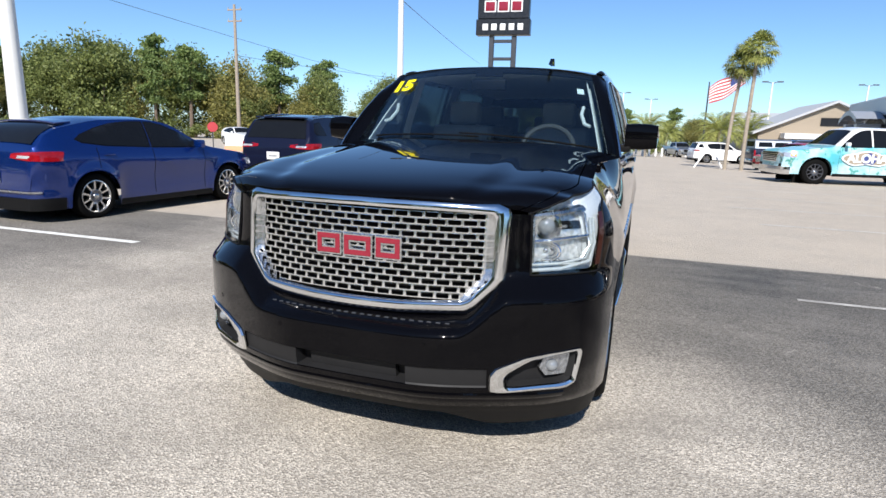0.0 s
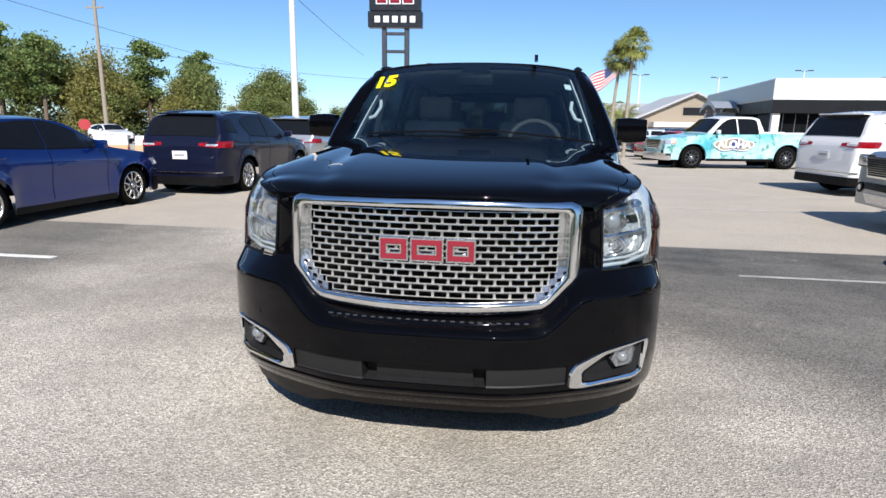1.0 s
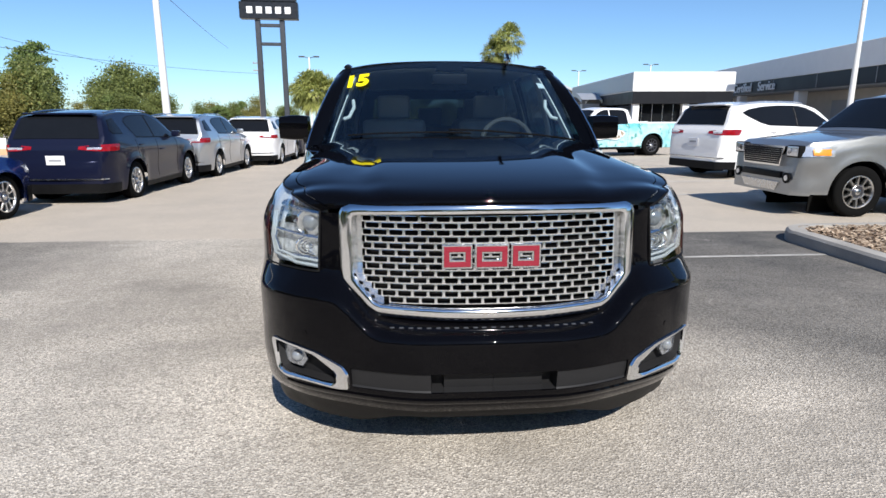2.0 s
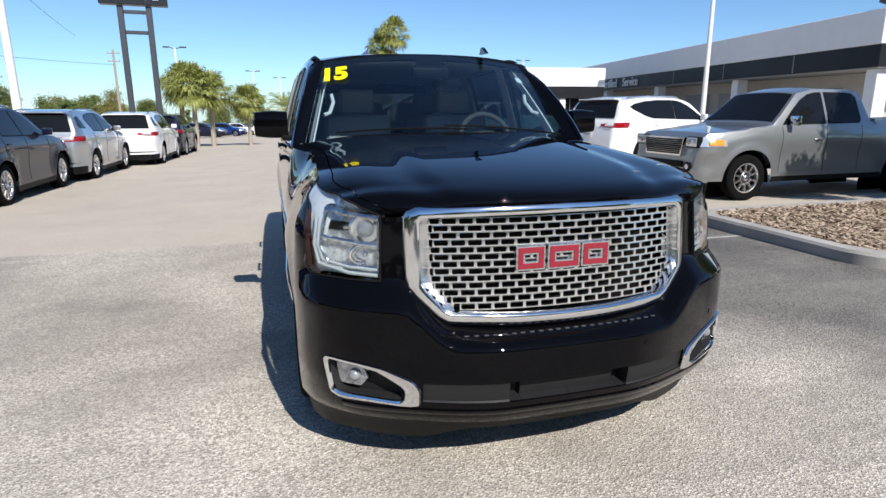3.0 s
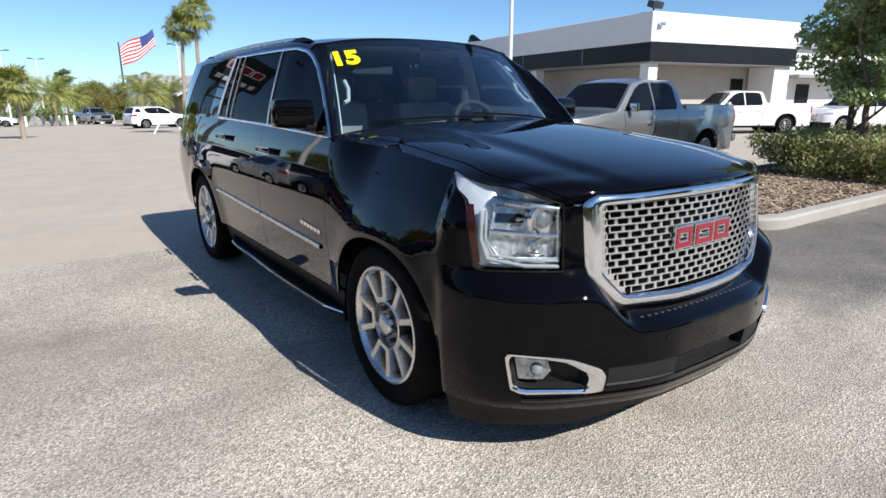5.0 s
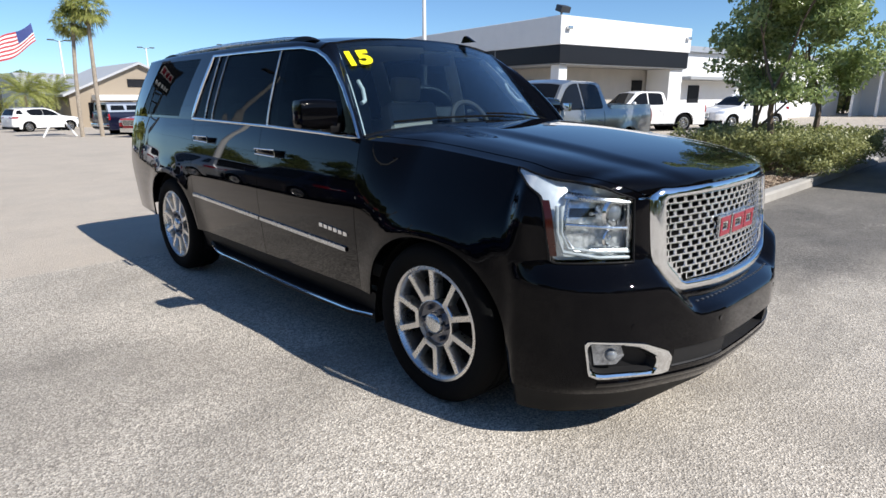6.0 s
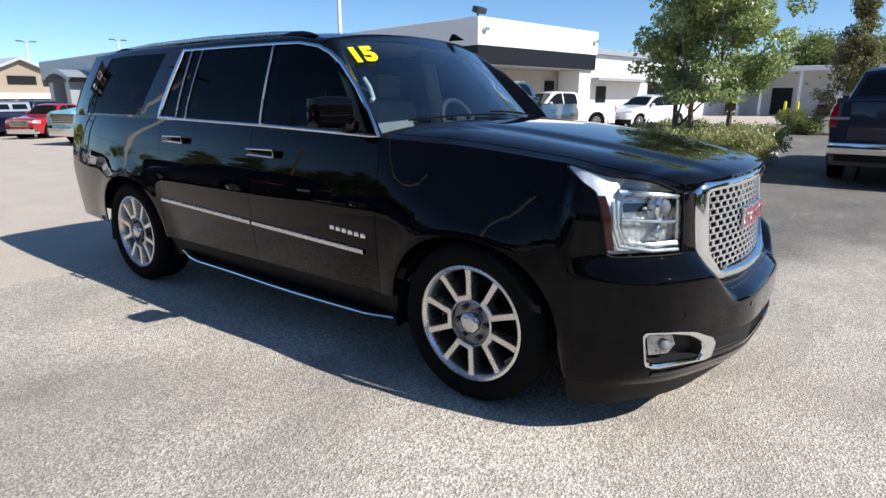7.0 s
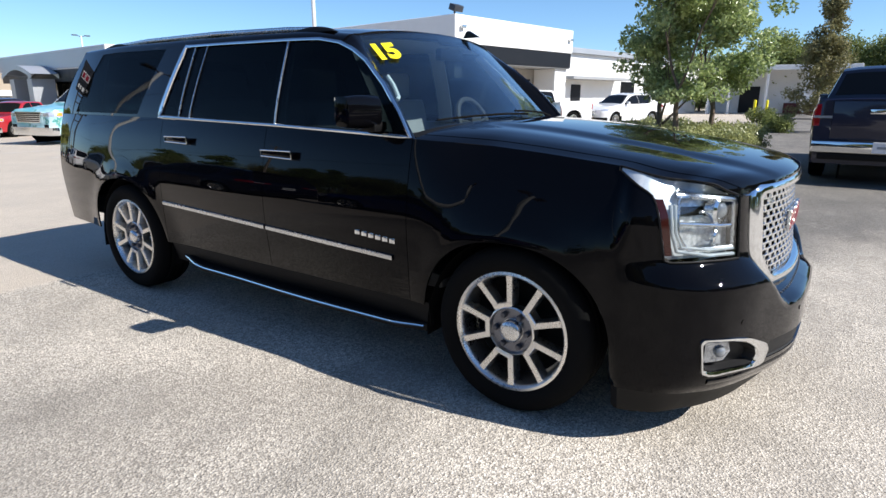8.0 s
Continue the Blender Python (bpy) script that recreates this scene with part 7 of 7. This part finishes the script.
def parked(x, y, heading):
    """Front axle at (x, y); heading is the way the nose points, in degrees from -y towards +x."""
    return pose(x, y, gz(x, y), 0, 0, heading)


vehicle("hatchback", "hatchback", P_BLUE, "bright blue hatchback with alloy wheels parked on asphalt", parked(-7.03, 5.88, 178))
vehicle("crossover", "suv", P_NAVY, "dark navy crossover parked behind the hatchback", parked(-6.2, 11.1, 179.5))
vehicle("crossover", "suv", P_SILVER, "silver grey crossover parked in the row", parked(-5.98, 15.75, 178.7))
vehicle("crossover", "suv", P_WHITE, "white crossover parked in the row", parked(-5.27, 20.65, 179))
vehicle("crossover", "suv", P_NAVY, "dark crossover at the end of the row", parked(-5.2, 25.6, 179))
vehicle("pickup_truck", "midsize", P_GREY, "grey metallic crew-cab pickup with chrome mirrors", parked(6.45, 5.9, -90), size=0.96, mirror_mat=M_CHROME)
vehicle("large_crossover", "sweep", P_WHITE, "white large crossover with dark lower body", parked(11.4, 12.75, 105), size=1.16)
vehicle("pickup_truck", "pickup", P_DKBLUE, "dark blue heavy pickup with chrome rear bumper", parked(14.15, -1.62, 90), size=1.12)
vehicle("pickup_truck", "pickup", P_WRAP, "pickup printed with turquoise tropical wrap", parked(6.55, 22.0, -76), size=1.11, rim_mat=M_ALLOY_DARK, wrap=True)
vehicle("pickup_truck", "pickup", P_WHITE, "white crew-cab pickup by the service building", parked(22.3, 13.0, -120), size=1.0)
vehicle("crossover", "suv", P_WHITE, "silver-white compact crossover by the service building", parked(27.2, 9.75, -114), size=1.0)
vehicle("pickup_truck", "pickup", P_RED, "red pickup parked beside the wrapped truck", parked(7.1, 29.3, -60), size=0.82)
blue = vehicle("pickup_truck", "pickup", P_DKBLUE, "blue pickup with pale canopy in the far row", parked(10.9, 34.8, 100), size=0.95)
bm = bmesh.new()
prism(bm, [(-0.86, 1.30), (0.86, 1.30), (0.74, 1.74), (0.62, 1.82), (-0.62, 1.82), (-0.74, 1.74)], lambda u, v, w: Vector((u, w, v)), 2.70, 4.64)
canopy = part("canopy", bm, P_SILVER, blue, "pale silver bed canopy", closed=True)
for sg in (-1, 1):
    for ya, yb in ((2.85, 3.60), (3.72, 4.48)):
        bm = bmesh.new()
        prism(bm, [(ya, 1.40), (yb, 1.40), (yb - 0.04, 1.66), (ya + 0.04, 1.66)], lambda u, v, w: Vector((sg * (0.86 - 0.2727 * (v - 1.30) + w), u, v)), 0.002, 0.010)
        part("canopy_window", bm, M_DARKGLASS, canopy, closed=True)
bm = bmesh.new()
box(bm, (0, 4.645, 1.55), (1.2, 0.012, 0.30), 0.004, 1)
part("canopy_window", bm, M_DARKGLASS, canopy)
vehicle("crossover", "suv", P_WHITE, "white wagon parked far across the lot", parked(8.0, 49.5, 105))
vehicle("pickup_truck", "pickup", P_SILVER, "pale pickup parked far across the lot", parked(5.5, 76.0, 20))
for i, (xx, yy, pc) in enumerate(((-8.2, 55.0, P_SILVER), (-6.2, 60.0, P_DKBLUE), (-4.6, 67.0, P_BLUE), (-3.2, 73.0, P_WHITE))):
    vehicle("saloon_car", "hatchback", pc, "car parked beneath the palms far across the lot", parked(xx, yy, 80))
vehicle("saloon_car", "hatchback", P_WHITE, "white car on the road before the trees", parked(-30.0, 38.0, 60))


# ---------------- trees and planting ----------------
def leaves(name, centres, n, size, material, seed, flat=0.0, parent=None, label="", long=1.6, soft=False):
    """Many small single leaves spread through a set of (centre, radii) clumps."""
    r = np.random.RandomState(seed)
    cs = np.array([c for c, _ in centres], float)
    rs = np.array([q if hasattr(q, "__len__") else (q, q, q) for _, q in centres], float)
    vol = rs.prod(1) ** (1 / 1.5)
    pick = r.choice(len(cs), n, p=vol / vol.sum())
    d = r.normal(size=(n, 3))
    d /= np.linalg.norm(d, axis=1)[:, None]
    rad = r.uniform(0.25, 1.0, n) ** 0.6
    p = cs[pick] + (r.normal(size=(n, 3)) * rs[pick] * 0.55 if soft else d * rs[pick] * rad[:, None])
    a = r.normal(size=(n, 3)) + np.array([0, 0, -0.3])
    a /= np.linalg.norm(a, axis=1)[:, None]
    b = np.cross(a, d + r.normal(size=(n, 3)) * (0.7 - flat))
    b /= np.linalg.norm(b, axis=1)[:, None] + 1e-9
    s = size * r.uniform(0.6, 1.35, n)[:, None]
    up = np.cross(a, b) * s * 0.18
    v = np.stack([p - a * s * long * 0.5, p + b * s * 0.42 + up, p + a * s * long * 0.5, p - b * s * 0.42 + up], 1).reshape(-1, 3)
    f = np.arange(4 * n).reshape(-1, 4)
    me = bpy.data.meshes.new(name)
    me.from_pydata(v.tolist(), [], f.tolist())
    me.materials.append(material)
    ob = new(name, me)
    ob.parent = parent
    if label:
        tagged(ob, label)
    return ob


def limb(bm, p, d, length, r, depth, rng, tips, spread=0.6):
    pts, rad = [Vector(p)], [r]
    d = Vector(d).normalized()
    for i in range(4):
        d = (d + Vector((rng.uniform(-1, 1), rng.uniform(-1, 1), rng.uniform(-0.5, 0.9))) * 0.16).normalized()
        pts.append(pts[-1] + d * length / 4)
        rad.append(r * (1 - 0.13 * (i + 1)))
    tube(bm, pts, rad, 7)
    if depth == 0:
        tips.append(pts[-1])
        tips.append(pts[-2])
        return
    for i in range(rng.choice((2, 3))):
        q = (d + Vector((rng.uniform(-1, 1), rng.uniform(-1, 1), rng.uniform(-0.3, 0.8))) * spread * 1.3).normalized()
        limb(bm, pts[rng.choice((2, 3, 4))], q, length * rng.uniform(0.6, 0.8), rad[-1] * 0.8, depth - 1, rng, tips, spread)


# the broad-leaved tree and hedge on the island
isl = thing("island_tree", "multi-stemmed green broad-leaved tree in the mulch bed", "tree", m=pose(10.1, 1.9, 0.1) @ Matrix.Scale(1.09, 4))
rng = random.Random(11)
bm = bmesh.new()
tips = []
for dx, dy, lean in ((-0.5, -0.1, (-0.1, 0.05, 1)), (0.65, -0.3, (0.12, -0.1, 1)), (0.1, 0.35, (-0.05, 0.25, 1))):
    limb(bm, (dx, dy, -0.1), lean, 1.5, 0.075, 3, rng, tips, 0.7)
part("trunk", bm, M_BARK, isl)
cl = [(tuple(p), (rng.uniform(0.22, 0.42), rng.uniform(0.22, 0.42), rng.uniform(0.18, 0.34))) for p in tips]
for i in range(96):
    a, hgt = rng.uniform(0, 6.28), 1.25 + 3.7 * rng.random() ** 1.35
    rr = rng.uniform(0.25, 1.0) * (1.42 - 0.20 * abs(hgt - 2.4))
    cl.append(((rr * math.cos(a), -0.1 + rr * math.sin(a) * 1.05, hgt), (rng.uniform(0.2, 0.36), rng.uniform(0.2, 0.36), rng.uniform(0.14, 0.28))))
leaves("crown", cl, 31000, 0.058, M_LEAF_TREE, 3, parent=isl)
hed = thing("hedge", "loose pale green clipped hedge under the island tree", "hedge", m=pose(10.5, 2.15, 0.1))
cl = []
for i in range(420):
    cl.append(((rng.uniform(-1.9, 2.3), rng.uniform(-1.6, 1.25), 0.12 + 0.58 * rng.random() ** 0.7), (rng.uniform(0.16, 0.3), rng.uniform(0.16, 0.3), rng.uniform(0.12, 0.24))))
leaves("foliage", cl, 40000, 0.042, M_LEAF_HEDGE, 4, parent=hed)
bm = bmesh.new()
for i in range(60):
    x_, y_ = rng.uniform(-1.8, 2.2), rng.uniform(-1.0, 1.1)
    tube(bm, [(x_, y_, -0.05), (x_ + rng.uniform(-0.15, 0.15), y_ + rng.uniform(-0.15, 0.15), 0.6)], [0.012, 0.005], 5)
tagged(part("stems", bm, M_BARK, hed), kind="stuff")

# dark narrow tree beyond, and shrubs beside it
ced = thing("cedar_tree", "dark bronze-green conical tree by the lot", "tree", m=pose(26.7, 0.25, gz(26.7, 0.25)))
bm = bmesh.new()
tube(bm, [(0, 0, -0.1), (0.05, 0, 2.5), (0, 0, 4.8)], [0.16, 0.10, 0.02], 8)
cl = []
for i in range(120):
    h = rng.uniform(0.8, 5.2)
    rr = (1.35 * (1 - (h - 0.8) / 4.9) + 0.12) * rng.uniform(0.3, 1.0)
    a = rng.uniform(0, 6.28)
    cl.append(((rr * math.cos(a), rr * math.sin(a), h), (0.36, 0.36, 0.28)))
    if i % 3 == 0:
        tube(bm, [(0, 0, h - 0.15), (rr * math.cos(a), rr * math.sin(a), h)], [0.03, 0.01], 5)
part("trunk", bm, M_BARK, ced)
leaves("crown", cl, 14000, 0.075, M_LEAF_CEDAR, 9, parent=ced)
for sx, sy, sr in ((25.5, 1.6, 0.45), (36.0, 3.4, 0.6)):
    sh = thing("shrub", "low round dark green shrub on the verge", "shrub", "verge shrubs", m=pose(sx, sy, 0))
    leaves("foliage", [((rng.uniform(-sr, sr), rng.uniform(-sr, sr), rng.uniform(0.2, sr)), 0.35) for i in range(16)], 2500, 0.07, M_LEAF_OAK, 21, parent=sh)


# palms
def fan_palm_mesh(seed, n, length, droop):
    """Round crown of fan fronds: each a stalk with a spread of narrow drooping blades."""
    rng = random.Random(seed)
    verts, faces = [], []
    for i in range(n):
        az, el = rng.uniform(0, 2 * math.pi), math.asin(rng.uniform(-0.8, 1.0))
        d = Vector((math.cos(az) * math.cos(el), math.sin(az) * math.cos(el), math.sin(el)))
        stalk = length * rng.uniform(0.30, 0.55)
        tip = d * stalk + Vector((0, 0, -droop * 0.12 * stalk))
        side = d.cross(Vector((0, 0, 1))).normalized()
        upv = side.cross(d)
        k = len(verts)
        verts += [tuple(-side * 0.015), tuple(side * 0.015), tuple(tip + side * 0.01), tuple(tip - side * 0.01)]
        faces.append((k, k + 1, k + 2, k + 3))
        for j in range(19):
            a = (j - 9) / 9 * 1.5
            bd = (d * math.cos(a) + side * math.sin(a) + upv * rng.uniform(-0.15, 0.3)).normalized()
            L = length * rng.uniform(0.36, 0.5) * (1 - 0.2 * abs(a) / 1.5)
            m1 = tip + bd * L * 0.55
            e = tip + bd * L * 0.9 + Vector((0, 0, -droop * L * rng.uniform(0.35, 0.8)))
            bw = bd.cross(upv).normalized() * length * 0.017
            k = len(verts)
            verts += [tuple(tip), tuple(m1 + bw), tuple(e), tuple(m1 - bw)]
            faces.append((k, k + 1, k + 2, k + 3))
    me = bpy.data.meshes.new("crown")
    me.from_pydata(verts, [], faces)
    me.materials.append(M_FROND)
    return me


def feather_palm_mesh(seed, n, length):
    rng = random.Random(seed)
    verts, faces = [], []
    for i in range(n):
        az, el = rng.uniform(0, 2 * math.pi), rng.uniform(-0.25, 1.35)
        flat = Vector((math.cos(az), math.sin(az), 0))
        pts = []
        for s in lin(0, 1, 9):
            ang = el - 1.3 * s * s
            pts.append((pts[-1] if pts else Vector()) + (flat * math.cos(ang) + Vector((0, 0, math.sin(ang)))) * length / 9)
        side = flat.cross(Vector((0, 0, 1)))
        for q, p in enumerate(pts[1:], 1):
            dirn = (p - pts[q - 1]).normalized()
            for sg in (-1, 1):
                for h in (0.0, 0.5):
                    o = pts[q - 1].lerp(p, h)
                    L = length * 0.26 * math.sin(math.pi * (0.12 + 0.8 * q / 9))
                    e = o + (side * sg * 0.8 + dirn * 0.6 + Vector((0, 0, -0.25))) * L
                    k = len(verts)
                    verts += [tuple(o), tuple(o.lerp(e, 0.5) + dirn * 0.05 * length / 3), tuple(e), tuple(o.lerp(e, 0.5) - dirn * 0.05 * length / 3)]
                    faces.append((k, k + 1, k + 2, k + 3))
    me = bpy.data.meshes.new("crown")
    me.from_pydata(verts, [], faces)
    me.materials.append(M_FROND)
    return me


FAN = [fan_palm_mesh(31 + i, 90, 1.75, 0.6) for i in range(2)]
FEATHER = feather_palm_mesh(40, 60, 3.0)


def palm(x, y, h, crown, r=0.17, lean=(0, 0), label="tall sabal palm with a round fan crown", scale=1.0, group="palms"):
    t = thing("palm_tree", label, "palm tree", group, m=pose(x, y, gz(x, y)))
    bm = bmesh.new()
    n = 24
    tube(bm, [(lean[0] * s * s, lean[1] * s * s, h * s - 0.1) for s in lin(0, 1, n)], [r * (1.15 - 0.2 * s + (0.07 if i % 2 else 0)) for i, s in enumerate(lin(0, 1, n))], 10)
    part("trunk", bm, M_PALMTRUNK, t)
    o = new("crown", crown)
    o.parent = t
    o.matrix_local = Matrix.Translation((lean[0], lean[1], h)) @ Matrix.Scale(scale, 4)
    return t


for args in PALMS:
    x_, y_, h_, kind_, sc_, lx_ = args
    palm(x_, y_, h_, FEATHER if kind_ == 2 else FAN[kind_], r=0.115 * sc_, lean=(lx_, 0), scale=sc_,
         label="feathery date palm on the lot's edge" if kind_ == 2 else "sabal palm with a round crown of fan leaves")


# woodland beyond the lot, a few kinds copied at differing sizes; some rows added unseen
def wood_tree(kind, seed):
    rng = random.Random(seed)
    label = {"oak": "tall green oak at the wood's edge", "rust": "browning autumn tree at the wood's edge", "pine": "tall pine with bare trunk and tufted crown"}[kind]
    t = thing({"oak": "oak_tree", "rust": "autumn_tree", "pine": "pine_tree"}[kind], label, "tree", "woodland trees", m=pose(0, 0, 0))
    bm = bmesh.new()
    cl = []
    if kind == "pine":
        tube(bm, [(0, 0, -0.3), (0.2, 0.1, 5), (0.1, 0, 9.6)], [0.24, 0.17, 0.05], 8)
        for i in range(24):
            h = rng.uniform(4.8, 10)
            a, rr = rng.uniform(0, 6.28), rng.uniform(0.5, 2.0) * (1.15 - abs(h - 7.2) / 4)
            tube(bm, [(0.15, 0, h - 0.5), (rr * math.cos(a), rr * math.sin(a), h)], [0.06, 0.02], 5)
            cl.append(((rr * math.cos(a), rr * math.sin(a), h), (0.75, 0.75, 0.38)))
            cl.append(((rr * 0.6 * math.cos(a + 0.5), rr * 0.6 * math.sin(a + 0.5), h + 0.2), (0.6, 0.6, 0.35)))
        n, s = 5000, 0.24
    else:
        tips = []
        limb(bm, (0, 0, -0.3), (0.05, 0, 1), 3.6, 0.26, 3, rng, tips, 0.85)
        for p in tips:
            cl.append((tuple(p), (rng.uniform(1.0, 1.6), rng.uniform(1.0, 1.6), rng.uniform(0.8, 1.2))))
        for i in range(22):
            a, h = rng.uniform(0, 6.28), rng.uniform(0.8, 8.2)
            rr = rng.uniform(0.4, 1) * (3.1 - 0.35 * abs(h - 4))
            cl.append(((rr * math.cos(a), rr * math.sin(a), h), (1.4, 1.4, 1.1)))
        n, s = 13000, 0.21
    part("trunk", bm, M_BARK, t)
    leaves("crown", cl, n, s, {"oak": M_LEAF_OAK, "rust": M_LEAF_RUST, "pine": M_LEAF_PINE}[kind], seed, parent=t, soft=True)
    return t


WOODS = [wood_tree("oak", 51), wood_tree("oak", 52), wood_tree("rust", 53), wood_tree("pine", 54), wood_tree("pine", 55)]
rng = random.Random(77)
spots = []
# the last three rows are added out of view, for the car's paint to mirror
for a, b, n, deep in (((-92, 28), (-44, 86), 40, 16), ((-44, 86), (-18, 128), 26, 18), ((-18, 135), (70, 150), 26, 14), ((64, -6), (120, 20), 16, 14), ((40, -34), (52, -12), 9, 10), ((-33, -32), (-34, 6), 16, 8), ((-34, -33), (40, -36), 24, 8)):
    for i in range(n):
        t = (i + rng.random()) / n
        dx, dy = b[0] - a[0], b[1] - a[1]
        L = math.hypot(dx, dy)
        o = rng.uniform(0, deep)
        spots.append((a[0] + dx * t - dy / L * o, a[1] + dy * t + dx / L * o))
spots += [(7.0, 126.0), (9.5, 124.0), (12.0, 128.0), (14.5, 125.0)]
used = [False] * len(WOODS)
for i, (x, y) in enumerate(spots):
    k = rng.choice((0, 0, 1, 2, 2, 2, 3, 4))
    s = rng.uniform(0.7, 1.25) * (0.95 if k < 3 else 1.0) * (0.5 if x > 36 and y < 40 else 1.22 if x < -48 or y < 10 else (0.68 if x < -16 and y > 84 else 1.1 if x < -30 else 0.85))
    m = pose(x, y, gz(x, y) - 0.2, 0, 0, rng.uniform(0, 360))
    if not used[k]:
        used[k] = True
        WOODS[k].matrix_world = m
        continue
    o = copy_thing(WOODS[k], m)
    o.scale = (s, s, s * rng.uniform(0.9, 1.1))
# a nearer belt of small trees beyond the workshop yard
rng2 = random.Random(19)
for i in range(20):
    y = -18 + 34 * (i + rng2.random()) / 20
    o = copy_thing(WOODS[rng2.choice((0, 1, 2, 2))], pose(60 + rng2.uniform(0, 9), y, gz(60, y) - 0.2, 0, 0, rng2.uniform(0, 360)))
    k = rng2.uniform(0.55, 0.8)
    o.scale = (k, k, k)
# low green bank behind the bollards and along the wood's foot
for a, b, h, n, nm in (((-14, 92), (40, 118), 1.6, 9000, "far_hedge"), ((-90, 30), (-20, 122), 2.0, 16000, "undergrowth")):
    t = thing(nm, "dense green undergrowth along the edge of the lot", "hedge", m=pose(0, 0, 0), kind="stuff")
    cl = []
    for i in range(130):
        q = rng.random()
        x, y = a[0] + (b[0] - a[0]) * q + rng.uniform(-1.5, 1.5), a[1] + (b[1] - a[1]) * q + rng.uniform(-1.5, 1.5)
        cl.append(((x, y, gz(x, y) + rng.uniform(0.2, h)), (1.2, 1.2, 0.7)))
    leaves("foliage", cl, n, 0.24, M_LEAF_OAK, 8, parent=t)
